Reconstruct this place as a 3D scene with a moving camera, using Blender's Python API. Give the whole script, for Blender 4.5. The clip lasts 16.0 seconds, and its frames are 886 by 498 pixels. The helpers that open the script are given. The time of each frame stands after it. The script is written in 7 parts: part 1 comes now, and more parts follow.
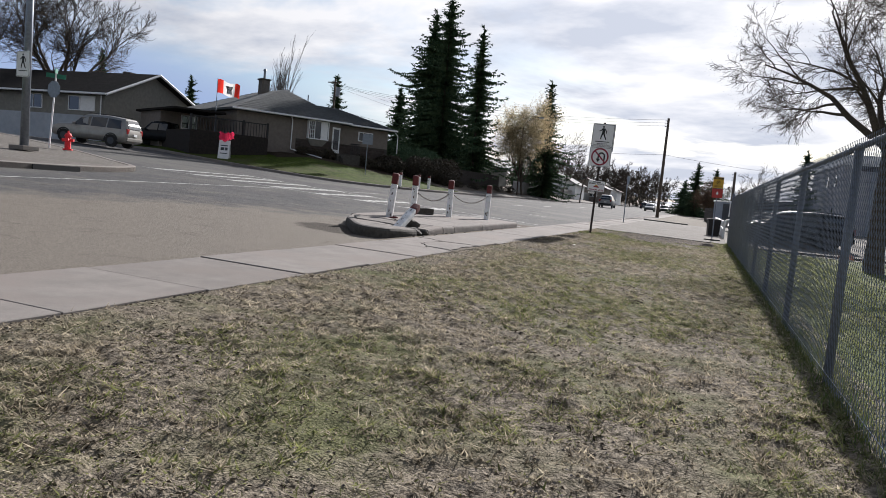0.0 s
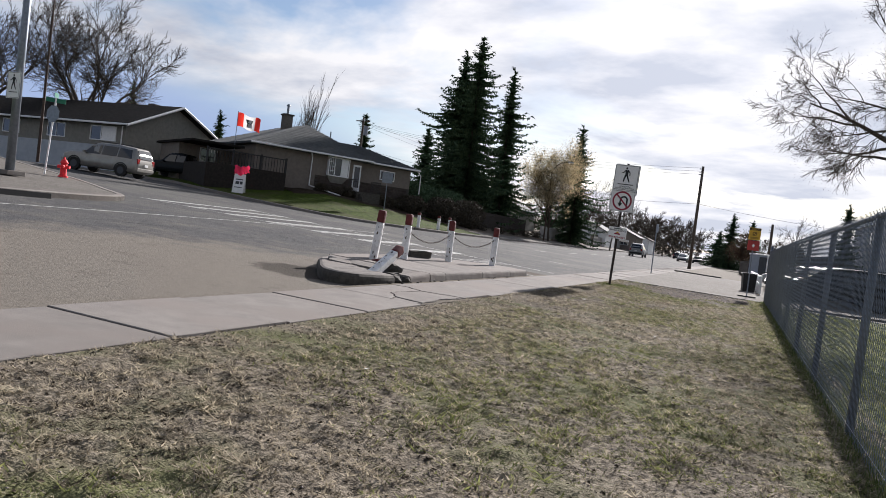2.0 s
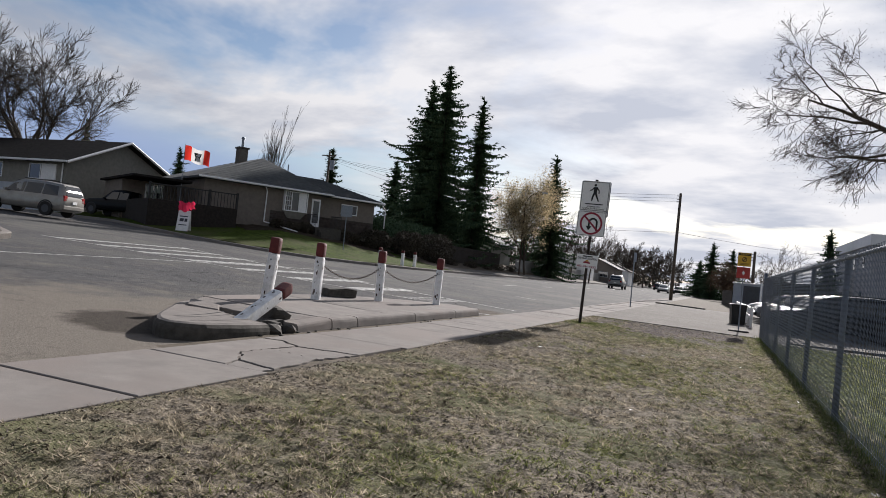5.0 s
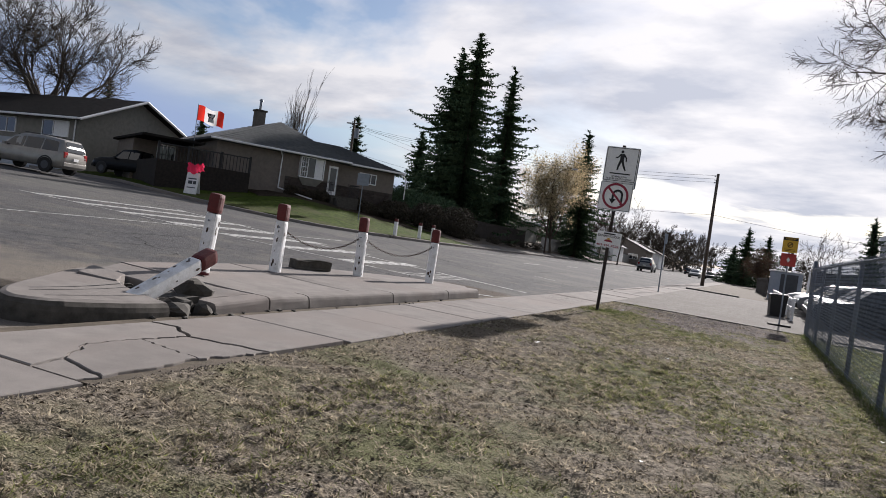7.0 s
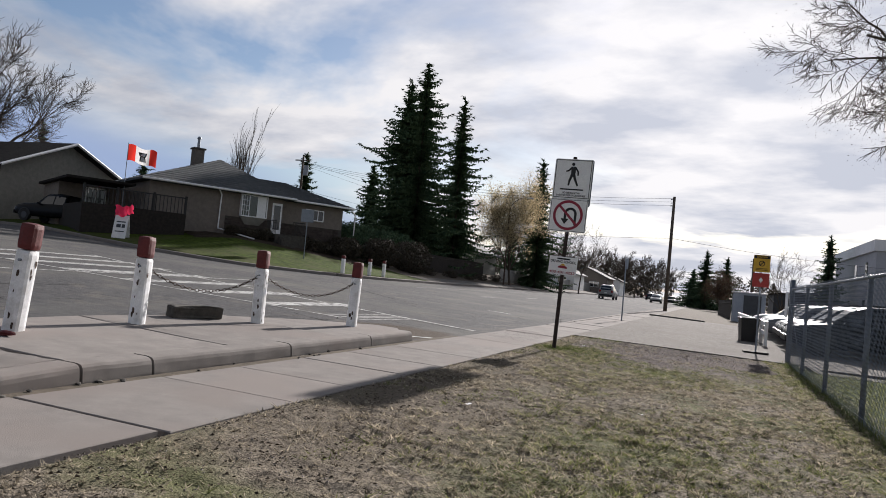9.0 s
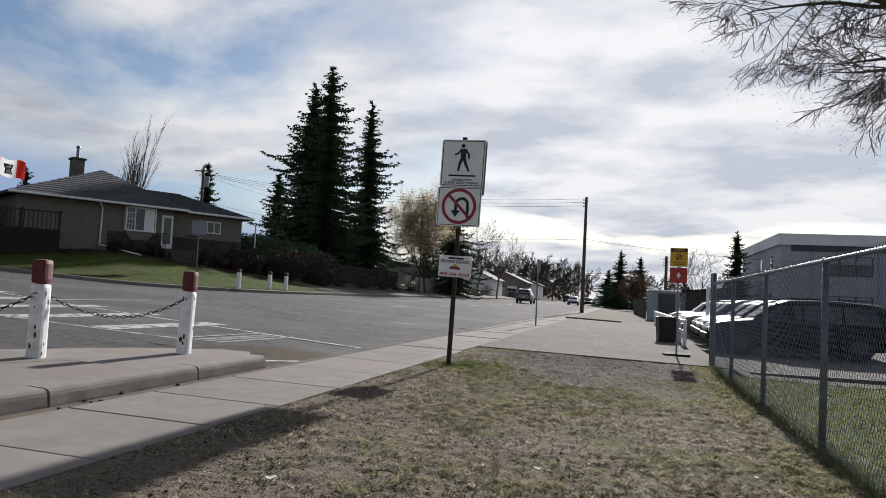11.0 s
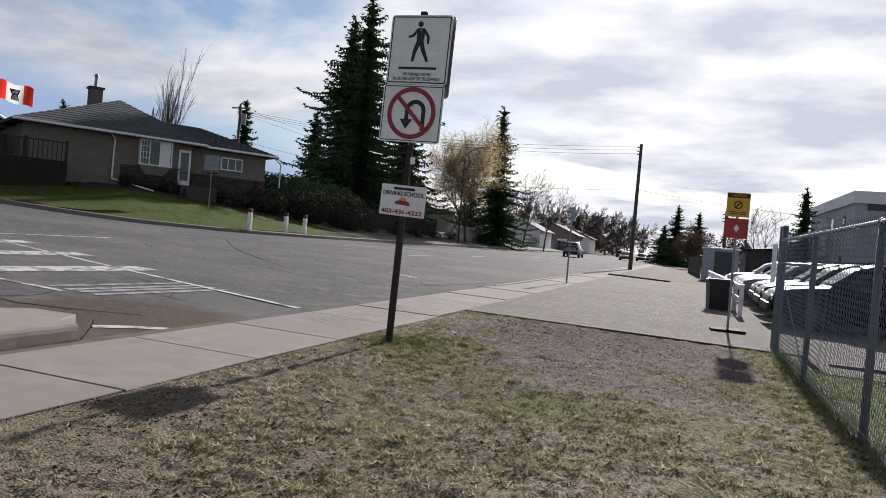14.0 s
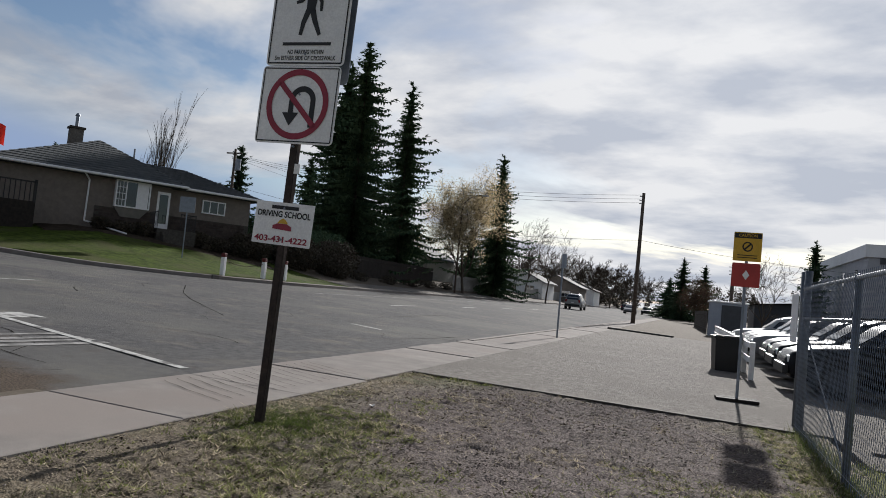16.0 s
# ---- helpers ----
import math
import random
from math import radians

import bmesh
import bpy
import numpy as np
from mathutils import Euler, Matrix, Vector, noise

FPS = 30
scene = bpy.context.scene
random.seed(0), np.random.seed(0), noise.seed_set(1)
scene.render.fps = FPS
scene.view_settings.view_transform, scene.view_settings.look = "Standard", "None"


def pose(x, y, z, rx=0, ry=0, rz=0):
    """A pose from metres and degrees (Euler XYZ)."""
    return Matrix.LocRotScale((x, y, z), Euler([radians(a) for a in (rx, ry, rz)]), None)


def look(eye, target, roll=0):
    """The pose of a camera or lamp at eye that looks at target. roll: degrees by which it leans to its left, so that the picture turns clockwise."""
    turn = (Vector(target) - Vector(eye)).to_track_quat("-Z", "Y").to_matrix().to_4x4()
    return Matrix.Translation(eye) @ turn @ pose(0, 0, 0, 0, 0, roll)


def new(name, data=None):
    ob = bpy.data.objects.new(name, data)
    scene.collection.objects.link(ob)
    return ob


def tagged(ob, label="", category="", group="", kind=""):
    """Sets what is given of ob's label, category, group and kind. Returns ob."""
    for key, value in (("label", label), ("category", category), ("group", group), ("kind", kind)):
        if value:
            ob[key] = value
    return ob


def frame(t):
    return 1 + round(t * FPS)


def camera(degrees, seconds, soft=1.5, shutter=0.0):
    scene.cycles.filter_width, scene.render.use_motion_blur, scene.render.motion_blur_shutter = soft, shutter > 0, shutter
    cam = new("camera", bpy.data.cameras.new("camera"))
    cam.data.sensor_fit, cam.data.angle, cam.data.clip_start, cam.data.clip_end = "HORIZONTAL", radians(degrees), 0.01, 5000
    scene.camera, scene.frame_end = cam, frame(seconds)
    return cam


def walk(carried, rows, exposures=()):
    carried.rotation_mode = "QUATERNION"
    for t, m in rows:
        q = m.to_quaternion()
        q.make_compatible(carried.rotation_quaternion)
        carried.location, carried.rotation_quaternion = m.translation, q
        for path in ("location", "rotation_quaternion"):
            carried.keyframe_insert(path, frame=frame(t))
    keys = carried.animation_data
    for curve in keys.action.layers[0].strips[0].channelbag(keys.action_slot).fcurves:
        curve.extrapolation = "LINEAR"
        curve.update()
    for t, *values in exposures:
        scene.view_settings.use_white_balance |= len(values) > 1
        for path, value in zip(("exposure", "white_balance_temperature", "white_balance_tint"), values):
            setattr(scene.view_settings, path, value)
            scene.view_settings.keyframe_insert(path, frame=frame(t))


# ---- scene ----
cam = camera(62.1, 16.0, 0.9)
PATH = [
    (0, (0.017, 0.172, 1.136), (-0.636, 2.056, 0.972), 5.1),
    (0.5, (0.001, 0.749, 1.104), (-0.644, 2.633, 0.914), 4.9),
    (1, (0.042, 1.355, 1.131), (-0.606, 3.232, 0.895), 4.6),
    (1.5, (0.05, 1.959, 1.16), (-0.677, 3.816, 1.012), 4.4),
    (2, (0.049, 2.547, 1.185), (-0.695, 4.402, 1.127), 7.0),
    (2.5, (0.097, 3.085, 1.192), (-0.654, 4.939, 1.169), 5.9),
    (3, (0.011, 3.697, 1.189), (-0.64, 5.588, 1.246), 5.9),
    (3.5, (0.001, 4.301, 1.178), (-0.66, 6.188, 1.249), 5.3),
    (4, (-0.066, 4.864, 1.16), (-0.742, 6.745, 1.215), 4.9),
    (4.2, (-0.103, 5.139, 1.185), (-0.789, 7.017, 1.239), 4.9),
    (6.3, (-0.381, 7.755, 1.177), (-1.148, 9.602, 1.188), 7.4),
    (6.5, (-0.396, 8.003, 1.21), (-1.171, 9.847, 1.187), 7.6),
    (7, (-0.441, 8.621, 1.206), (-1.215, 10.464, 1.177), 7.7),
    (7.5, (-0.529, 9.194, 1.17), (-1.246, 11.061, 1.142), 6.0),
    (8, (-0.583, 9.765, 1.191), (-1.277, 11.641, 1.177), 4.8),
    (8.5, (-0.691, 10.328, 1.217), (-1.398, 12.198, 1.264), 4.7),
    (8.7, (-0.736, 10.586, 1.218), (-1.435, 12.458, 1.294), 5.0),
    (10.8, (-0.751, 13.197, 1.231), (-1.354, 15.102, 1.325), 3.6),
    (11, (-0.754, 13.434, 1.223), (-1.238, 15.371, 1.343), 2.7),
    (11.5, (-0.669, 14.093, 1.21), (-1.012, 16.063, 1.239), 2.8),
    (12, (-0.69, 14.711, 1.196), (-1.034, 16.677, 1.072), 3.0),
    (12.5, (-0.639, 15.371, 1.219), (-0.998, 17.336, 1.109), 3.2),
    (13, (-0.581, 16.003, 1.241), (-1.103, 17.932, 1.147), 1.3),
    (13.5, (-0.534, 16.655, 1.267), (-1.063, 18.584, 1.216), 5.0),
    (14, (-0.425, 17.291, 1.27), (-1.044, 19.193, 1.244), 4.7),
    (14.5, (-0.375, 17.888, 1.259), (-0.979, 19.794, 1.22), 5.1),
    (15, (-0.281, 18.498, 1.279), (-0.884, 20.405, 1.275), 5.3),
    (15.5, (-0.309, 19.07, 1.251), (-0.913, 20.974, 1.347), 5.4),
    (16, (-0.297, 19.749, 1.256), (-0.942, 21.639, 1.367), 5.4),
]
EXPOSURES = [(0.0, 0.94, 6210, 13), (0.5, 0.95, 6230, 14), (1.0, 1.08, 6210, 13), (1.5, 1.06, 6220, 14), (2.2, 0.92, 6250, 14), (3.0, 0.68, 6220, 11), (4.0, 0.70, 6260, 12), (6.5, 0.82, 6300, 15), (8.0, 0.82, 6300, 15), (9.0, 0.80, 6350, 14), (11.0, 0.70, 6260, 11), (11.5, 0.66, 6260, 11), (12.0, 0.82, 6300, 14), (12.5, 0.96, 6280, 14), (13.0, 0.95, 6280, 14), (14.5, 0.80, 6260, 13), (16.0, 0.58, 6230, 11)]
walk(cam, [(t, look(eye, target, roll)) for t, eye, target, roll in PATH], EXPOSURES)

# ---- light ----
SUN_AZ, SUN_EL = 2.3, 23.4      # degrees: clockwise from +y, above the horizon
world = bpy.data.worlds.new("sky")
scene.world = world
world.use_nodes = True


def wire(nt, a, ao, b, bi):
    nt.links.new(a.outputs[ao], b.inputs[bi])


def build_sky(nt):
    nt.nodes.clear()
    N = nt.nodes.new
    out, bg = N("ShaderNodeOutputWorld"), N("ShaderNodeBackground")
    sky = N("ShaderNodeTexSky")
    sky.sky_type, sky.sun_disc = "NISHITA", False
    sky.sun_elevation, sky.sun_rotation = radians(SUN_EL), radians(SUN_AZ)
    sky.air_density, sky.dust_density, sky.ozone_density = 1.0, 0.6, 2.0
    geo, sep = N("ShaderNodeTexCoord"), N("ShaderNodeSeparateXYZ")
    wire(nt, geo, "Generated", sep, 0)
    up = N("ShaderNodeMath"); up.operation = "MAXIMUM"; up.inputs[1].default_value = 0.0
    wire(nt, sep, "Z", up, 0)
    lift = N("ShaderNodeMath"); lift.operation = "ADD"; lift.inputs[1].default_value = 0.16
    wire(nt, up, 0, lift, 0)
    div = N("ShaderNodeVectorMath"); div.operation = "DIVIDE"
    comb = N("ShaderNodeCombineXYZ")
    for k in range(3):
        wire(nt, lift, 0, comb, k)
    wire(nt, geo, "Generated", div, 0); wire(nt, comb, 0, div, 1)
    mp = N("ShaderNodeMapping")
    mp.inputs["Rotation"].default_value = (0, 0, radians(28))
    mp.inputs["Scale"].default_value = (0.75, 1.0, 0.0)
    mp.inputs["Location"].default_value = (0.9, 0.55, 0.0)
    wire(nt, div, 0, mp, 0)
    n1 = N("ShaderNodeTexNoise"); n1.inputs["Scale"].default_value = 0.55; n1.inputs["Detail"].default_value = 7; n1.inputs["Roughness"].default_value = 0.56; n1.inputs["Distortion"].default_value = 0.5
    wire(nt, mp, 0, n1, "Vector")
    n2 = N("ShaderNodeTexNoise"); n2.inputs["Scale"].default_value = 1.7; n2.inputs["Detail"].default_value = 7; n2.inputs["Roughness"].default_value = 0.55
    wire(nt, mp, 0, n2, "Vector")
    cover = N("ShaderNodeMapRange"); cover.inputs[1].default_value, cover.inputs[2].default_value = 0.41, 0.50
    wire(nt, n1, "Fac", cover, 0)
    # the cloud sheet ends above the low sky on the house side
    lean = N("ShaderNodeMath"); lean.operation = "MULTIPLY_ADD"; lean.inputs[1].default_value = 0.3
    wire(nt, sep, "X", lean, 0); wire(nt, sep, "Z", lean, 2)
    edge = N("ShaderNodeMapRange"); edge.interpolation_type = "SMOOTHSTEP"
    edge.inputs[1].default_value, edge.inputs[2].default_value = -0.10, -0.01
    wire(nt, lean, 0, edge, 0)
    part_cover = N("ShaderNodeMath"); part_cover.operation = "MULTIPLY"
    wire(nt, cover, 0, part_cover, 0); wire(nt, edge, 0, part_cover, 1)
    tone = N("ShaderNodeValToRGB")
    tone.color_ramp.elements[0].position, tone.color_ramp.elements[0].color = 0.40, (0.62, 0.655, 0.72, 1)
    tone.color_ramp.elements[1].position, tone.color_ramp.elements[1].color = 0.57, (1.0, 0.99, 0.97, 1)
    wire(nt, n2, "Fac", tone, 0)
    # thin cloud is brighter round the sun
    sunv = N("ShaderNodeVectorMath"); sunv.operation = "DOT_PRODUCT"
    az, el = radians(SUN_AZ), radians(SUN_EL)
    sunv.inputs[1].default_value = (math.sin(az) * math.cos(el), math.cos(az) * math.cos(el), math.sin(el))
    wire(nt, geo, "Generated", sunv, 0)
    near = N("ShaderNodeMapRange"); near.inputs[1].default_value, near.inputs[2].default_value = 0.35, 1.0
    near.inputs[3].default_value, near.inputs[4].default_value = CLOUD * 0.66, CLOUD * 1.5
    wire(nt, sunv, "Value", near, 0)
    cl = N("ShaderNodeVectorMath"); cl.operation = "SCALE"
    wire(nt, tone, 0, cl, 0); wire(nt, near, 0, cl, "Scale")
    dim = N("ShaderNodeVectorMath"); dim.operation = "SCALE"; dim.inputs["Scale"].default_value = SKY
    wire(nt, sky, 0, dim, 0)
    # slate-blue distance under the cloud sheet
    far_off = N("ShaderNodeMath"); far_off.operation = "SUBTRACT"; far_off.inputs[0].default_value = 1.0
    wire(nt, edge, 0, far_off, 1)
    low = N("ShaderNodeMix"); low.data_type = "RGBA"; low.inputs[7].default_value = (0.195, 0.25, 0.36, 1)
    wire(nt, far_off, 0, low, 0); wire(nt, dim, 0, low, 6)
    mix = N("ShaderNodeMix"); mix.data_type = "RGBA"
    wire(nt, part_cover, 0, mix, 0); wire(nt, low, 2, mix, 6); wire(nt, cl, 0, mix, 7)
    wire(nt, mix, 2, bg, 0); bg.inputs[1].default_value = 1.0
    wire(nt, bg, 0, out, 0)


SKY, CLOUD = 0.05, 0.385
build_sky(world.node_tree)
sun = new("sun", bpy.data.lights.new("sun", "SUN"))
sun.data.energy, sun.data.angle, sun.data.color = 5.0, radians(1.0), (1.0, 0.95, 0.88)
sun.matrix_world = look((0, 0, 60), (-math.sin(radians(SUN_AZ)) * 60, -math.cos(radians(SUN_AZ)) * 60, 60 - 60 * math.tan(radians(SUN_EL))))


# ---- materials ----
def mat(name, c1, c2, scale=6.0, rough=0.8, bump=0.15, metal=0.0, c3=None, big=0.4, fine=60.0, island=False, random_amount=0.0, coat=0.0, spec=0.4):
    """Two colours mixed by noise at two scales, fine bump; c3 comes in large patches."""
    m = bpy.data.materials.new(name)
    m.use_nodes = True
    nt = m.node_tree
    N = nt.nodes.new
    b = nt.nodes["Principled BSDF"]
    geo = N("ShaderNodeNewGeometry")
    n1 = N("ShaderNodeTexNoise"); n1.inputs["Scale"].default_value = scale; n1.inputs["Detail"].default_value = 8; n1.inputs["Roughness"].default_value = 0.65
    n2 = N("ShaderNodeTexNoise"); n2.inputs["Scale"].default_value = fine; n2.inputs["Detail"].default_value = 4
    n3 = N("ShaderNodeTexNoise"); n3.inputs["Scale"].default_value = big; n3.inputs["Detail"].default_value = 5
    for n in (n1, n2, n3):
        wire(nt, geo, "Position", n, "Vector")
    r1 = N("ShaderNodeMapRange"); r1.inputs[1].default_value, r1.inputs[2].default_value = 0.35, 0.65
    wire(nt, n1, "Fac", r1, 0)
    mx = N("ShaderNodeMix"); mx.data_type = "RGBA"
    mx.inputs[6].default_value, mx.inputs[7].default_value = (*c1, 1), (*c2, 1)
    if island:
        wire(nt, geo, "Random Per Island", mx, 0)
    else:
        wire(nt, r1, 0, mx, 0)
    last = mx
    if c3:
        r3 = N("ShaderNodeMapRange"); r3.inputs[1].default_value, r3.inputs[2].default_value = 0.47, 0.62
        wire(nt, n3, "Fac", r3, 0)
        m3 = N("ShaderNodeMix"); m3.data_type = "RGBA"; m3.inputs[7].default_value = (*c3, 1)
        wire(nt, r3, 0, m3, 0); wire(nt, last, 2, m3, 6)
        last = m3
    hsv = N("ShaderNodeHueSaturation")
    fr = N("ShaderNodeMapRange"); fr.inputs[3].default_value, fr.inputs[4].default_value = 0.80, 1.2
    wire(nt, n2, "Fac", fr, 0)
    if random_amount:
        info = N("ShaderNodeObjectInfo")
        rr = N("ShaderNodeMapRange"); rr.inputs[3].default_value, rr.inputs[4].default_value = 1 - random_amount, 1 + random_amount
        mul = N("ShaderNodeMath"); mul.operation = "MULTIPLY"
        wire(nt, info, "Random", rr, 0); wire(nt, rr, 0, mul, 0); wire(nt, fr, 0, mul, 1); wire(nt, mul, 0, hsv, "Value")
    else:
        wire(nt, fr, 0, hsv, "Value")
    wire(nt, last, 2, hsv, "Color"); wire(nt, hsv, 0, b, "Base Color")
    b.inputs["Roughness"].default_value, b.inputs["Metallic"].default_value = rough, metal
    b.inputs["Specular IOR Level"].default_value = spec
    b.inputs["Coat Weight"].default_value = coat
    if bump:
        bp = N("ShaderNodeBump"); bp.inputs["Strength"].default_value = bump; bp.inputs["Distance"].default_value = 0.02
        wire(nt, n2, "Fac", bp, "Height"); wire(nt, bp, 0, b, "Normal")
    return m


def leafy(name, c1, c2, through_light=0.45):
    """Thin blades and leaves that let some light through."""
    m = mat(name, c1, c2, island=True, rough=0.85, bump=0, spec=0.12)
    nt = m.node_tree
    b = nt.nodes["Principled BSDF"]
    tr, mx = nt.nodes.new("ShaderNodeBsdfTranslucent"), nt.nodes.new("ShaderNodeMixShader")
    nt.links.new(b.inputs["Base Color"].links[0].from_socket, tr.inputs[0])
    mx.inputs[0].default_value = through_light
    wire(nt, b, 0, mx, 1); wire(nt, tr, 0, mx, 2)
    wire(nt, mx, 0, nt.nodes["Material Output"], 0)
    return m


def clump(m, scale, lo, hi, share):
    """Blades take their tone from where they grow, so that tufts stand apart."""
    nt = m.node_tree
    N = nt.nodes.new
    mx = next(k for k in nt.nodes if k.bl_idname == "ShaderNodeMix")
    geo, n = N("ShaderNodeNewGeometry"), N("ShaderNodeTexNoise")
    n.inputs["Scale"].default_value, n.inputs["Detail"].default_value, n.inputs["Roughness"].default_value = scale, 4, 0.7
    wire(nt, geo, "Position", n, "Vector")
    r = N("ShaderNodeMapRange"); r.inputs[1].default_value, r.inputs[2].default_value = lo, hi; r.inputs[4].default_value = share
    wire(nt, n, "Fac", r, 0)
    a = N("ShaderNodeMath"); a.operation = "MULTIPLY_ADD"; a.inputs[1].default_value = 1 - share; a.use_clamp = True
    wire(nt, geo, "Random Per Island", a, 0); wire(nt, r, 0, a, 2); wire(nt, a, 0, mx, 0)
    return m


def paint(name, c, rough=0.4, metal=0.0, coat=0.0, var=0.12, scale=3.0, spec=0.4):
    lo, hi = [tuple(max(0, v * k) for v in c) for k in (1 - var, 1 + var)]
    return mat(name, lo, hi, scale=scale, rough=rough, metal=metal, coat=coat, bump=0.03 if rough > 0.2 else 0, spec=spec)


def glass_mat(name, tint=(0.02, 0.025, 0.03), rough=0.05):
    m = bpy.data.materials.new(name)
    m.use_nodes = True
    b = m.node_tree.nodes["Principled BSDF"]
    b.inputs["Base Color"].default_value, b.inputs["Roughness"].default_value = (*tint, 1), rough
    b.inputs["Specular IOR Level"].default_value = 0.9
    return m


